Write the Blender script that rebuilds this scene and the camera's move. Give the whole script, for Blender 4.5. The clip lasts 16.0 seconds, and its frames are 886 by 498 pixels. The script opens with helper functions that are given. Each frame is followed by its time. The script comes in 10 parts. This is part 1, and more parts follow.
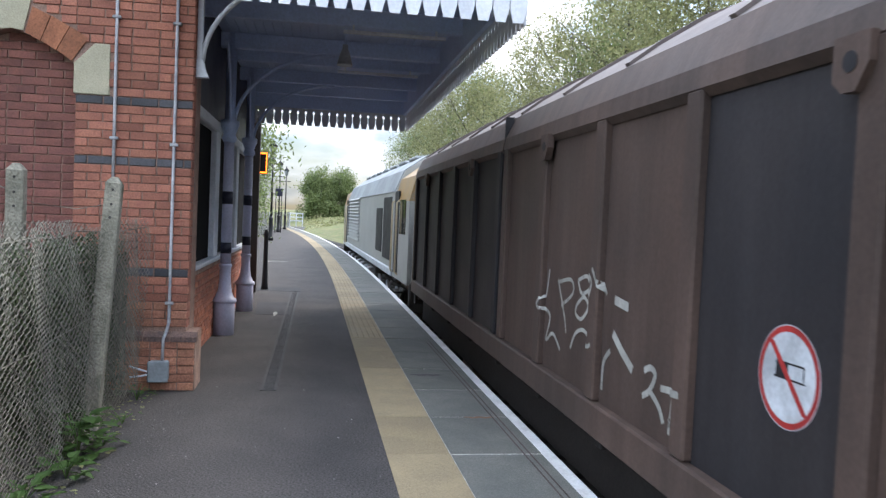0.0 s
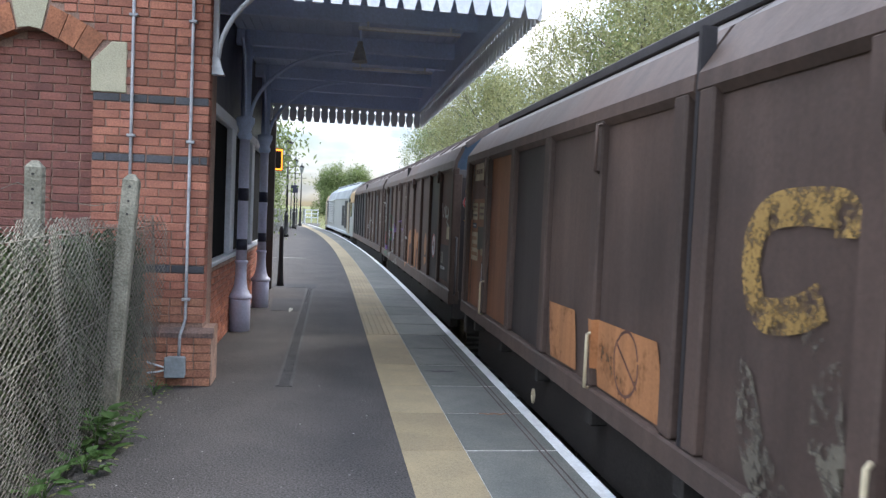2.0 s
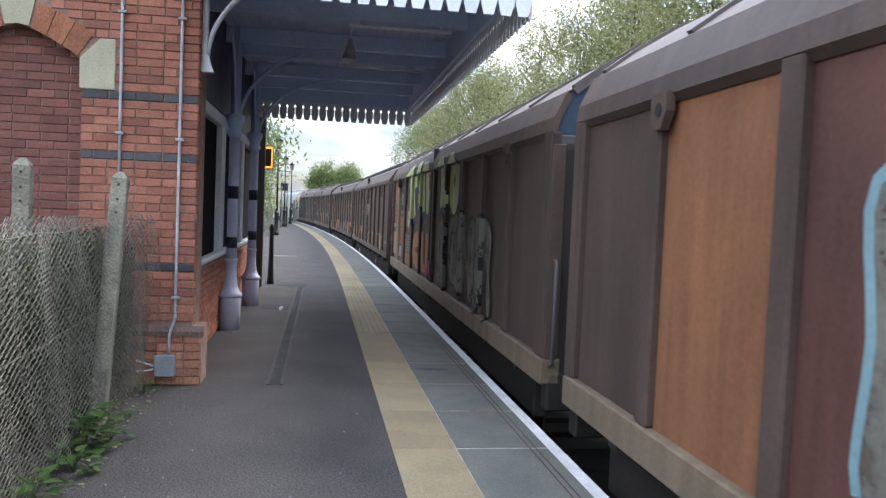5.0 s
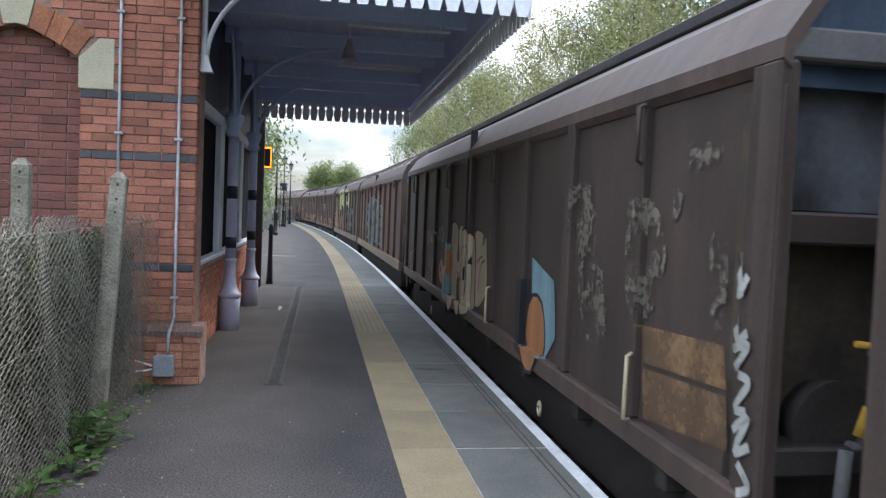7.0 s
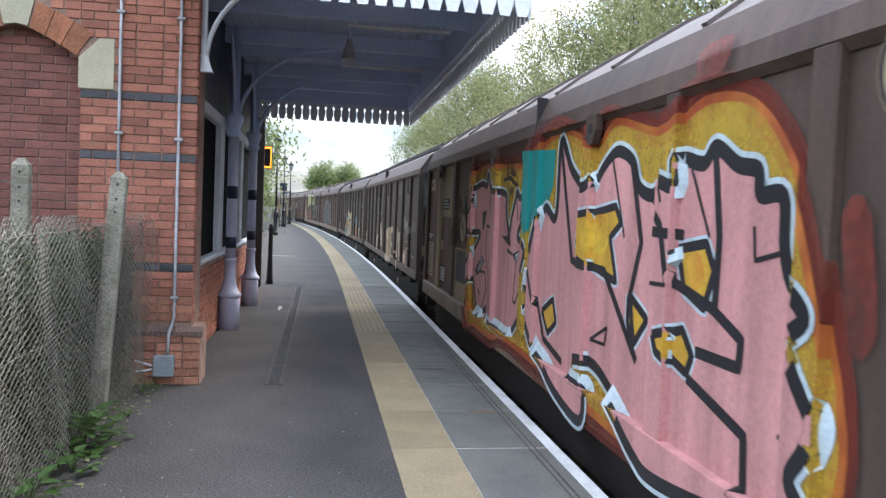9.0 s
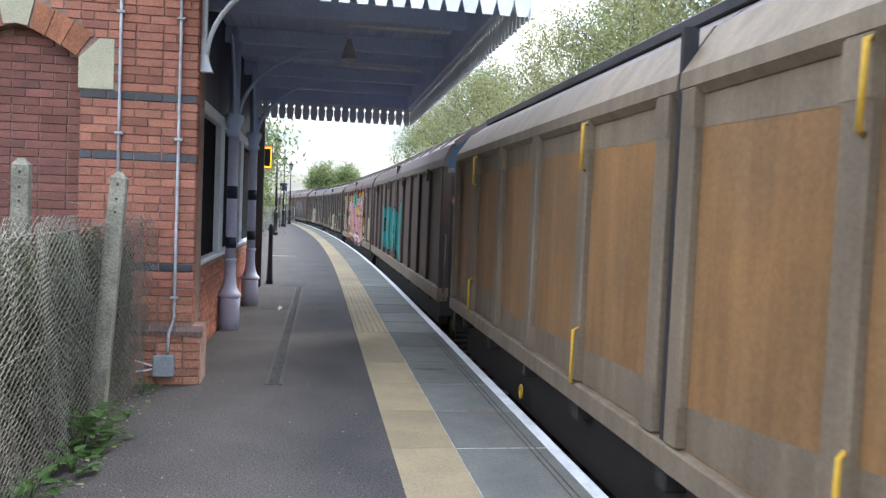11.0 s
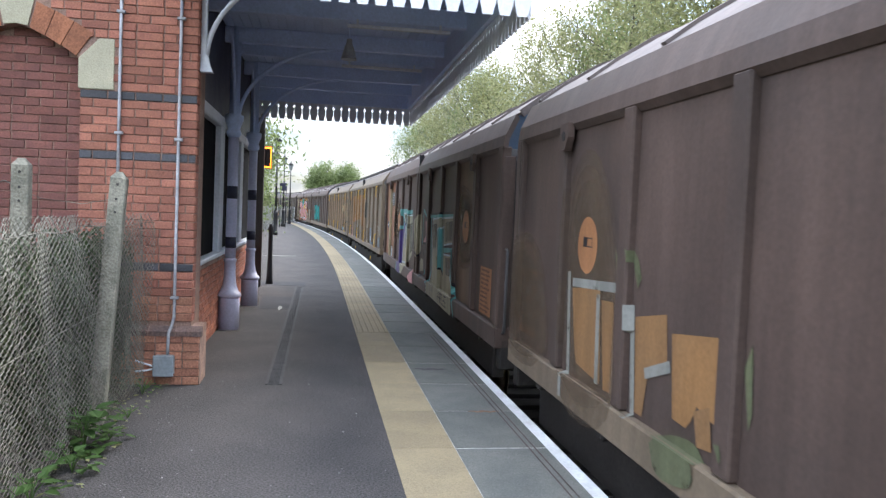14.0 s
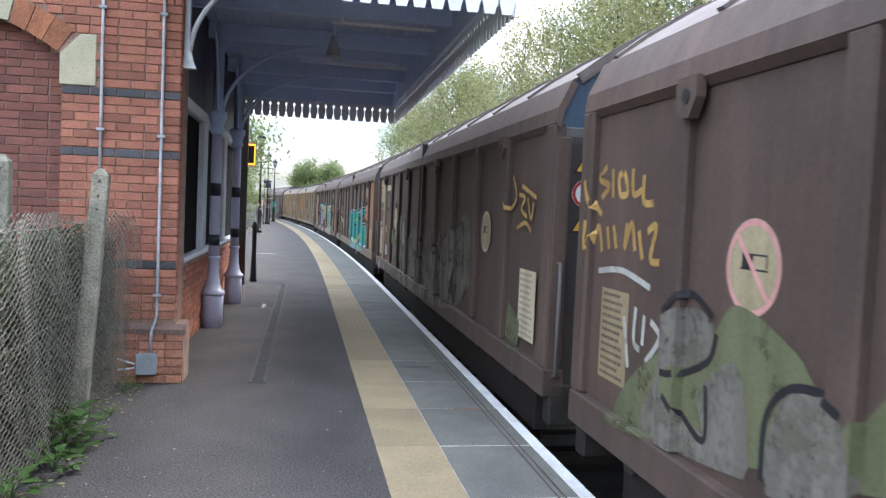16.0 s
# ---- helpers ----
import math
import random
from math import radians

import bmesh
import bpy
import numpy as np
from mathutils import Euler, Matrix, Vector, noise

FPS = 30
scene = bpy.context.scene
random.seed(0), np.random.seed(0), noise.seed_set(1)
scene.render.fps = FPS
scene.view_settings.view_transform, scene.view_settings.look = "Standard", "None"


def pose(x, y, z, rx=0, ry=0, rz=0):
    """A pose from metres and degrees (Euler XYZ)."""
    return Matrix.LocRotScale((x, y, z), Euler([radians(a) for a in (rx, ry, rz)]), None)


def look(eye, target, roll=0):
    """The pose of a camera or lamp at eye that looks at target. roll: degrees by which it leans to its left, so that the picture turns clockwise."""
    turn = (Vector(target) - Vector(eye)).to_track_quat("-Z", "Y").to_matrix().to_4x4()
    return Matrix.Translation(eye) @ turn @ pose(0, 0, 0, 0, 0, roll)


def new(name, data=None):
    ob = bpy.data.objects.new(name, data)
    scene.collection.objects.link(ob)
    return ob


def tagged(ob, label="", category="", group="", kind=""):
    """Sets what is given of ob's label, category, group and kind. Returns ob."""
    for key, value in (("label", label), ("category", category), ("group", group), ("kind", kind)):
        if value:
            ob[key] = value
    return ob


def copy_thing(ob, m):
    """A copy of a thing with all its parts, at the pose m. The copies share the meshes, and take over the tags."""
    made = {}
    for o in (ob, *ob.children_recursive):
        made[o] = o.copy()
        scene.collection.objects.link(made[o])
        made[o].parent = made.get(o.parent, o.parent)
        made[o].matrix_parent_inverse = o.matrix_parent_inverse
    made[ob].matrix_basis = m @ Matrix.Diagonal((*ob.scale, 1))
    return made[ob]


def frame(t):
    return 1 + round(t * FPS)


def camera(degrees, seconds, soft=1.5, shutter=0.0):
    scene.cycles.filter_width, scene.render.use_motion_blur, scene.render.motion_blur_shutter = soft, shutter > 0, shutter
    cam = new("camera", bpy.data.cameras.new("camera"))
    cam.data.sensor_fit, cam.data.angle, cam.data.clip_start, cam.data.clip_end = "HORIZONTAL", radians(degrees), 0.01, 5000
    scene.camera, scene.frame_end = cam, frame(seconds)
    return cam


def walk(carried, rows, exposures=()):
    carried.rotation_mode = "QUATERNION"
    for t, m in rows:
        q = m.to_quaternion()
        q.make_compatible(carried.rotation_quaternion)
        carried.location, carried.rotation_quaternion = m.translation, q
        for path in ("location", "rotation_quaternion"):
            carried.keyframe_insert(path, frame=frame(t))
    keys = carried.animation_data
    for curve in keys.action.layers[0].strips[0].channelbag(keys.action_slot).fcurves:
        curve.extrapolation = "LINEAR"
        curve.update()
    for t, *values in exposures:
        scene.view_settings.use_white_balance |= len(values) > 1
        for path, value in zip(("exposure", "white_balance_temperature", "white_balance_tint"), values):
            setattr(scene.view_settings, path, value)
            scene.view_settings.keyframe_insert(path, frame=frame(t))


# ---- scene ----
# ---- camera ----
cam = camera(58.04, 16.0, soft=1.35, shutter=0.05)
EYE = Vector((0.0, 0.0, 1.53))


def aim(yaw, pitch, roll):
    y, p = radians(yaw), radians(pitch)
    return look(EYE, EYE + Vector((math.sin(y) * math.cos(p), math.cos(y) * math.cos(p), math.sin(p))), roll)


TURNS = [(0, 9.075, -2.315, 2.483), (0.25, 7.80, -2.36, 2.44), (0.5, 6.961, -2.400, 2.403), (1, 6.733, -2.402, 2.395), (1.5, 6.914, -2.547, 2.377),
         (2, 8.025, -2.615, 2.418), (2.5, 8.460, -2.653, 2.442), (3, 8.527, -2.708, 2.428), (3.5, 8.603, -2.740, 2.413),
         (4, 8.643, -2.739, 2.407), (6.5, 8.766, -2.735, 2.400), (9, 8.770, -2.738, 2.395), (12, 8.771, -2.738, 2.395),
         (15, 8.788, -2.735, 2.404), (15.5, 9.018, -2.779, 2.462), (16, 9.885, -2.846, 2.519)]
EXPO = [(0, 1.54), (3.5, 1.73), (6.5, 1.46), (7, 1.48), (7.5, 1.48), (9, 1.74), (12, 1.89), (13, 1.92), (16, 1.92)]
walk(cam, [(t, aim(a, b, c)) for t, a, b, c in TURNS], EXPO)

# ---- sky and sun ----
SUN_EL, SUN_AZ = 42.0, 55.0      # azimuth from +y towards +x
world = bpy.data.worlds.new("sky")
scene.world = world
world.use_nodes = True
wn, wl = world.node_tree.nodes, world.node_tree.links
wn.clear()
w_out, w_bg = wn.new("ShaderNodeOutputWorld"), wn.new("ShaderNodeBackground")
w_sky = wn.new("ShaderNodeTexSky")
w_sky.sky_type, w_sky.sun_disc = "NISHITA", False
w_sky.sun_elevation, w_sky.sun_rotation = radians(SUN_EL), radians(SUN_AZ)
w_co, w_map, w_noise, w_ramp, w_mix = (wn.new("ShaderNodeTexCoord"), wn.new("ShaderNodeMapping"), wn.new("ShaderNodeTexNoise"),
                                       wn.new("ShaderNodeValToRGB"), wn.new("ShaderNodeMix"))
w_map.inputs["Scale"].default_value = (2.0, 2.0, 6.0)
w_noise.inputs["Scale"].default_value, w_noise.inputs["Detail"].default_value = 2.2, 8
w_ramp.color_ramp.elements[0].position, w_ramp.color_ramp.elements[1].position = 0.42, 0.56
w_noise2, w_ramp2 = wn.new("ShaderNodeTexNoise"), wn.new("ShaderNodeValToRGB")
w_noise2.inputs["Scale"].default_value, w_noise2.inputs["Detail"].default_value = 4.5, 6
w_ramp2.color_ramp.elements[0].position, w_ramp2.color_ramp.elements[1].position = 0.38, 0.60
w_ramp2.color_ramp.elements[0].color, w_ramp2.color_ramp.elements[1].color = (3.9, 4.9, 6.6, 1), (10.4, 10.9, 11.9, 1)
w_mix.data_type = "RGBA"
# a clouded sky is brighter overhead than along the horizon
w_sep, w_up, w_mul = wn.new("ShaderNodeSeparateXYZ"), wn.new("ShaderNodeMapRange"), wn.new("ShaderNodeMix")
w_up.inputs["From Min"].default_value, w_up.inputs["From Max"].default_value = 0.05, 0.55
w_up.inputs["To Min"].default_value, w_up.inputs["To Max"].default_value = 0.46, 2.05
w_mul.data_type, w_mul.blend_type = "RGBA", "MULTIPLY"
w_mul.inputs[0].default_value = 1.0
wl.new(w_co.outputs["Generated"], w_sep.inputs[0])
wl.new(w_sep.outputs["Z"], w_up.inputs["Value"])
wl.new(w_up.outputs["Result"], w_mul.inputs[7])
wl.new(w_co.outputs["Generated"], w_map.inputs["Vector"])
wl.new(w_map.outputs[0], w_noise.inputs["Vector"])
wl.new(w_map.outputs[0], w_noise2.inputs["Vector"])
wl.new(w_noise.outputs["Fac"], w_ramp.inputs["Fac"])
wl.new(w_noise2.outputs["Fac"], w_ramp2.inputs["Fac"])
wl.new(w_ramp.outputs["Color"], w_mix.inputs[0])
wl.new(w_sky.outputs[0], w_mix.inputs[6])
wl.new(w_ramp2.outputs["Color"], w_mix.inputs[7])
wl.new(w_mix.outputs[2], w_mul.inputs[6])
wl.new(w_mul.outputs[2], w_bg.inputs["Color"])
w_bg.inputs["Strength"].default_value = 0.09
wl.new(w_bg.outputs[0], w_out.inputs["Surface"])
sun = new("sun", bpy.data.lights.new("sun", "SUN"))
sun.data.energy, sun.data.angle, sun.data.color = 1.4, radians(15), (1, 0.96, 0.91)
_d = Vector((math.sin(radians(SUN_AZ)) * math.cos(radians(SUN_EL)), math.cos(radians(SUN_AZ)) * math.cos(radians(SUN_EL)), math.sin(radians(SUN_EL))))
sun.matrix_basis = look(_d * 60, (0, 0, 0))


# ---- materials ----
def mk(name, col, rough=0.7, metal=0.0, col2=None, scale=2.0, fine=40.0, amount=0.35, bump=0.15, stretch=(1, 1, 1), island=False, spread=0.0, spec=0.4):
    """Two-scale noisy surface: patches between col and col2, fine grain, and relief."""
    m = bpy.data.materials.new(name)
    m.use_nodes = True
    n, l = m.node_tree.nodes, m.node_tree.links
    b = n["Principled BSDF"]
    b.inputs["Roughness"].default_value, b.inputs["Metallic"].default_value = rough, metal
    b.inputs["Specular IOR Level"].default_value = spec
    col2 = col2 or tuple(c * 0.6 for c in col)
    co, mp, info = n.new("ShaderNodeTexCoord"), n.new("ShaderNodeMapping"), n.new("ShaderNodeObjectInfo")
    mp.inputs["Scale"].default_value = stretch
    l.new(co.outputs["Object"], mp.inputs["Vector"])
    mul = n.new("ShaderNodeMath")
    mul.operation = "MULTIPLY"
    mul.inputs[1].default_value = 37.0
    if island:
        geo = n.new("ShaderNodeNewGeometry")
        rnd = geo.outputs["Random Per Island"]
    else:
        rnd = info.outputs["Random"]
    l.new(rnd, mul.inputs[0])
    a, f = n.new("ShaderNodeTexNoise"), n.new("ShaderNodeTexNoise")
    a.noise_dimensions = f.noise_dimensions = "4D"
    for x, s, d in ((a, scale, 6), (f, fine, 3)):
        x.inputs["Scale"].default_value, x.inputs["Detail"].default_value = s, d
        l.new(mp.outputs[0], x.inputs["Vector"])
        l.new(mul.outputs[0], x.inputs["W"])
    ra = n.new("ShaderNodeValToRGB")
    ra.color_ramp.elements[0].position, ra.color_ramp.elements[1].position = 0.36, 0.66
    ra.color_ramp.elements[0].color, ra.color_ramp.elements[1].color = (*col2, 1), (*col, 1)
    l.new(a.outputs["Fac"], ra.inputs["Fac"])
    rg = n.new("ShaderNodeMapRange")
    rg.inputs["From Min"].default_value, rg.inputs["From Max"].default_value = 0.3, 0.7
    rg.inputs["To Min"].default_value, rg.inputs["To Max"].default_value = 1 - amount, 1 + amount * 0.6
    l.new(f.outputs["Fac"], rg.inputs["Value"])
    mx = n.new("ShaderNodeMix")
    mx.data_type, mx.blend_type = "RGBA", "MULTIPLY"
    mx.inputs[0].default_value = 1
    l.new(ra.outputs["Color"], mx.inputs[6])
    l.new(rg.outputs["Result"], mx.inputs[7])
    outc = mx.outputs[2]
    if spread:
        hs, r2 = n.new("ShaderNodeHueSaturation"), n.new("ShaderNodeMapRange")
        r2.inputs["To Min"].default_value, r2.inputs["To Max"].default_value = 1 - spread, 1 + spread
        l.new(rnd, r2.inputs["Value"])
        l.new(r2.outputs["Result"], hs.inputs["Value"])
        l.new(outc, hs.inputs["Color"])
        outc = hs.outputs["Color"]
    l.new(outc, b.inputs["Base Color"])
    rr = n.new("ShaderNodeMapRange")
    rr.inputs["To Min"].default_value, rr.inputs["To Max"].default_value = max(rough - 0.15, 0.02), min(rough + 0.15, 1)
    l.new(a.outputs["Fac"], rr.inputs["Value"])
    l.new(rr.outputs["Result"], b.inputs["Roughness"])
    if bump:
        bp = n.new("ShaderNodeBump")
        bp.inputs["Strength"].default_value, bp.inputs["Distance"].default_value = bump, 0.02
        l.new(f.outputs["Fac"], bp.inputs["Height"])
        l.new(bp.outputs["Normal"], b.inputs["Normal"])
    return m


M = {}
M["asphalt"] = mk("asphalt", (0.090, 0.081, 0.077), 0.92, col2=(0.056, 0.051, 0.050), scale=1.6, fine=75, amount=0.75, bump=0.7)
M["asphalt_patch"] = mk("asphalt patch", (0.066, 0.065, 0.07), 0.9, scale=1.5, fine=160, amount=0.4, bump=0.5)
M["grit"] = mk("grit", (0.26, 0.25, 0.24), 0.9, amount=0.3, island=True, spread=0.5)
M["yellow"] = mk("tactile yellow", (0.335, 0.265, 0.160), 0.85, col2=(0.265, 0.212, 0.132), scale=3, fine=120, amount=0.25, bump=0.3, spread=0.10)
M["slab"] = mk("paving slab", (0.165, 0.166, 0.148), 0.85, col2=(0.118, 0.123, 0.112), scale=3.5, fine=120, amount=0.3, bump=0.3, spread=0.14)
M["joint"] = mk("mortar joint", (0.56, 0.55, 0.50), 0.95, scale=6)
M["white_line"] = mk("white line paint", (0.74, 0.75, 0.76), 0.7, col2=(0.58, 0.58, 0.57), scale=4, fine=60, amount=0.15)
M["coping"] = mk("platform face brick", (0.10, 0.08, 0.07), 0.95, scale=2)
M["brick"] = mk("red brick", (0.39, 0.162, 0.106), 0.88, col2=(0.29, 0.112, 0.078), scale=5, fine=70, amount=0.3, bump=0.4, spread=0.26)
M["brick_dark"] = mk("darker red brick", (0.22, 0.088, 0.068), 0.9, col2=(0.16, 0.066, 0.056), scale=5, fine=70, amount=0.3, bump=0.4, spread=0.22)
M["brick_low"] = mk("pale worn brick", (0.44, 0.21, 0.13), 0.92, col2=(0.34, 0.15, 0.10), scale=6, fine=60, amount=0.35, bump=0.5, spread=0.25)
M["brick_blue"] = mk("blue engineering brick", (0.085, 0.085, 0.095), 0.6, scale=5, fine=60, spread=0.25)
M["brick_string"] = mk("sooty worn brick", (0.17, 0.105, 0.085), 0.9, col2=(0.10, 0.075, 0.07), scale=7, fine=60, amount=0.4, bump=0.4, spread=0.2)
M["rubbed"] = mk("rubbed red brick voussoir", (0.40, 0.16, 0.085), 0.9, scale=4, fine=60, spread=0.1)
M["mortar"] = mk("mortar", (0.35, 0.225, 0.175), 0.95, scale=6, fine=80)
M["stone"] = mk("pale sandstone", (0.47, 0.43, 0.31), 0.9, col2=(0.38, 0.35, 0.25), scale=3, fine=90, amount=0.2, bump=0.25)
M["concrete"] = mk("weathered concrete", (0.30, 0.28, 0.22), 0.95, col2=(0.18, 0.17, 0.13), scale=7, fine=70, amount=0.35, bump=0.5)
M["white_paint"] = mk("white paint", (0.72, 0.74, 0.78), 0.5, col2=(0.62, 0.64, 0.68), scale=3, amount=0.12, bump=0.06)
M["lilac"] = mk("pale lilac gloss paint", (0.58, 0.58, 0.72), 0.4, col2=(0.50, 0.50, 0.62), scale=3, amount=0.12, bump=0.08)
M["navy"] = mk("navy paint", (0.022, 0.024, 0.05), 0.5, scale=3)
M["canopy"] = mk("canopy grey-blue paint", (0.58, 0.68, 0.90), 0.6, col2=(0.50, 0.60, 0.82), scale=2, amount=0.12)
M["black"] = mk("black paint", (0.018, 0.018, 0.02), 0.5, scale=4)
M["dark_wood"] = mk("dark varnished timber", (0.03, 0.022, 0.018), 0.45, scale=4, stretch=(8, 8, 1))
M["grey_box"] = mk("grey plastic", (0.36, 0.40, 0.42), 0.5, scale=5, amount=0.1)
M["pipe"] = mk("grey conduit", (0.42, 0.42, 0.44), 0.5, scale=5, amount=0.15)
M["steel"] = mk("galvanised steel", (0.34, 0.35, 0.34), 0.45, metal=0.7, scale=8)
M["wire"] = mk("rusty galvanised wire", (0.25, 0.235, 0.19), 0.7, metal=0.1, col2=(0.14, 0.125, 0.10), scale=6)
M["drain"] = mk("drain iron", (0.075, 0.072, 0.072), 0.8, scale=6, fine=60)
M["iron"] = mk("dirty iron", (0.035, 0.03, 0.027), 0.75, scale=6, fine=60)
M["rail"] = mk("worn rail steel", (0.24, 0.19, 0.16), 0.45, metal=0.7, scale=6)
# sooty ballast and sleepers, darkened further for the shade under the train
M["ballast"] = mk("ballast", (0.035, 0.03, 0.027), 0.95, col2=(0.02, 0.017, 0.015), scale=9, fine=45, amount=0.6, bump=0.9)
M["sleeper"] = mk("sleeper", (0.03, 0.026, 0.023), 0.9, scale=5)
M["grass"] = mk("rough grass", (0.11, 0.135, 0.04), 0.95, col2=(0.16, 0.15, 0.06), scale=0.6, fine=14, amount=0.5, bump=0.8)
M["earth"] = mk("dark soil", (0.06, 0.05, 0.04), 0.95, scale=5, fine=60)
M["bark"] = mk("bark", (0.10, 0.085, 0.07), 0.95, scale=6, fine=50, stretch=(3, 3, 1))


def leaf_mat(name, col, col2, trans=0.35):
    m = mk(name, col, 0.6, col2=col2, scale=0.9, fine=9, amount=0.35, bump=0, island=True, spread=0.35)
    n, l = m.node_tree.nodes, m.node_tree.links
    b = n["Principled BSDF"]
    t, s = n.new("ShaderNodeBsdfTranslucent"), n.new("ShaderNodeMixShader")
    s.inputs[0].default_value = trans
    l.new(b.inputs["Base Color"].links[0].from_socket, t.inputs["Color"])
    l.new(b.outputs[0], s.inputs[1])
    l.new(t.outputs[0], s.inputs[2])
    l.new(s.outputs[0], n["Material Output"].inputs["Surface"])
    return m


M["leaf_a"] = leaf_mat("willow leaves", (0.285, 0.285, 0.14), (0.185, 0.20, 0.09), 0.45)
M["leaf_b"] = leaf_mat("green leaves", (0.21, 0.26, 0.105), (0.135, 0.18, 0.07), 0.45)
M["leaf_c"] = leaf_mat("weed leaves", (0.11, 0.20, 0.055), (0.07, 0.135, 0.035))
M["leaf_d"] = leaf_mat("bramble leaves", (0.06, 0.085, 0.03), (0.035, 0.05, 0.02))


def van(name, a, b, r=0.62):
    """Weathered wagon paint: soft wide patches, fine runs of grime down the sheet, faint speckle."""
    m = mk(name, a, r, col2=b, scale=1.0, fine=45, amount=0.14, bump=0.04, spec=0.22)
    n, l = m.node_tree.nodes, m.node_tree.links
    p = n["Principled BSDF"]
    p.inputs["Sheen Weight"].default_value, p.inputs["Sheen Roughness"].default_value = 0.10, 0.4
    p.inputs["Sheen Tint"].default_value = (0.62, 0.52, 0.47, 1)
    base = p.inputs["Base Color"].links[0].from_socket
    co, mp, t, g, x = (n.new("ShaderNodeTexCoord"), n.new("ShaderNodeMapping"), n.new("ShaderNodeTexNoise"),
                       n.new("ShaderNodeMapRange"), n.new("ShaderNodeMix"))
    mp.inputs["Scale"].default_value = (1, 1, 0.10)
    t.inputs["Scale"].default_value, t.inputs["Detail"].default_value = 6, 3
    g.inputs["From Min"].default_value, g.inputs["From Max"].default_value = 0.35, 0.65
    g.inputs["To Min"].default_value, g.inputs["To Max"].default_value = 0.82, 1.12
    x.data_type, x.blend_type = "RGBA", "MULTIPLY"
    x.inputs[0].default_value = 1
    l.new(co.outputs["Object"], mp.inputs["Vector"])
    l.new(mp.outputs[0], t.inputs["Vector"])
    l.new(t.outputs["Fac"], g.inputs["Value"])
    l.new(base, x.inputs[6])
    l.new(g.outputs["Result"], x.inputs[7])
    l.new(x.outputs[2], p.inputs["Base Color"])
    return m


M["van_brown"] = van("grimy brown van paint", (0.104, 0.069, 0.056), (0.067, 0.048, 0.041))
M["van_black"] = van("near-black van and shade paint", (0.022, 0.022, 0.026), (0.033, 0.030, 0.032))
M["van_warm"] = van("ochre-brown dusty van paint", (0.19, 0.125, 0.075), (0.13, 0.085, 0.055))
M["van_soot"] = van("sooty brown van paint", (0.074, 0.053, 0.044), (0.048, 0.037, 0.032))
M["p_fadeblue"] = van("faded grey-blue paint", (0.15, 0.19, 0.22), (0.12, 0.145, 0.165))
M["van_roof"] = van("dusty brown roof sheet", (0.145, 0.118, 0.11), (0.10, 0.082, 0.078))
M["van_orange"] = van("faded orange van paint", (0.30, 0.132, 0.063), (0.215, 0.095, 0.05))
M["van_red"] = van("faded red-brown van paint", (0.125, 0.055, 0.041), (0.09, 0.044, 0.036))
M["van_cream"] = van("faded cream van paint", (0.36, 0.31, 0.20), (0.27, 0.22, 0.13))
M["van_khaki"] = van("dusty khaki van paint", (0.205, 0.158, 0.108), (0.155, 0.117, 0.082))
M["van_ochre"] = van("rusty ochre van paint", (0.30, 0.155, 0.06), (0.20, 0.115, 0.055))
M["van_grey"] = van("grey-green van paint", (0.075, 0.075, 0.06), (0.055, 0.053, 0.045))
M["van_blue"] = van("grimy blue end paint", (0.052, 0.092, 0.15), (0.042, 0.058, 0.082))
M["van_dark2"] = van("dark brown van paint", (0.048, 0.040, 0.038), (0.036, 0.031, 0.031))
M["p_white"] = van("white spray paint", (0.45, 0.45, 0.42), (0.34, 0.34, 0.31))
M["p_grey"] = van("grey spray paint", (0.30, 0.30, 0.27), (0.20, 0.20, 0.18))
M["p_black"] = van("black spray paint", (0.015, 0.015, 0.018), (0.022, 0.022, 0.025))
M["p_cream"] = van("cream spray paint", (0.55, 0.47, 0.32), (0.44, 0.37, 0.25))
M["p_yellowgreen"] = van("pale lime spray paint", (0.52, 0.56, 0.27), (0.46, 0.49, 0.235))
M["p_navy"] = van("navy spray paint", (0.03, 0.06, 0.11), (0.025, 0.05, 0.085))
M["p_orange"] = van("orange paint", (0.40, 0.18, 0.075), (0.33, 0.148, 0.065))
M["p_teal"] = van("teal spray paint", (0.015, 0.30, 0.27), (0.01, 0.22, 0.21))
M["p_sky"] = van("pale blue spray paint", (0.22, 0.34, 0.37), (0.13, 0.24, 0.28))
M["p_lime"] = van("yellow-green spray paint", (0.36, 0.44, 0.06), (0.24, 0.38, 0.10))
M["p_pink"] = van("pink spray paint", (0.57, 0.28, 0.27), (0.49, 0.235, 0.235))
M["p_magenta"] = van("magenta spray paint", (0.42, 0.10, 0.22), (0.34, 0.08, 0.18))
M["p_purple"] = van("purple spray paint", (0.10, 0.07, 0.24), (0.07, 0.05, 0.17))
M["p_lilac"] = van("lilac spray paint", (0.25, 0.16, 0.36), (0.20, 0.13, 0.29))
M["p_green"] = van("green spray paint", (0.05, 0.16, 0.08), (0.04, 0.10, 0.06))
M["p_moss"] = van("moss green spray paint", (0.13, 0.14, 0.075), (0.10, 0.11, 0.06))
M["p_red"] = van("red paint", (0.42, 0.035, 0.03), (0.34, 0.03, 0.028))
M["p_gold"] = van("gold spray paint", (0.40, 0.25, 0.08), (0.34, 0.21, 0.07))
M["p_flame"] = mk("flame spray paint", (0.62, 0.42, 0.05), 0.6, col2=(0.42, 0.06, 0.02), scale=1.6, fine=10, amount=0.25, bump=0.05)
M["p_yellow"] = van("yellow paint", (0.60, 0.36, 0.04), (0.48, 0.28, 0.04))
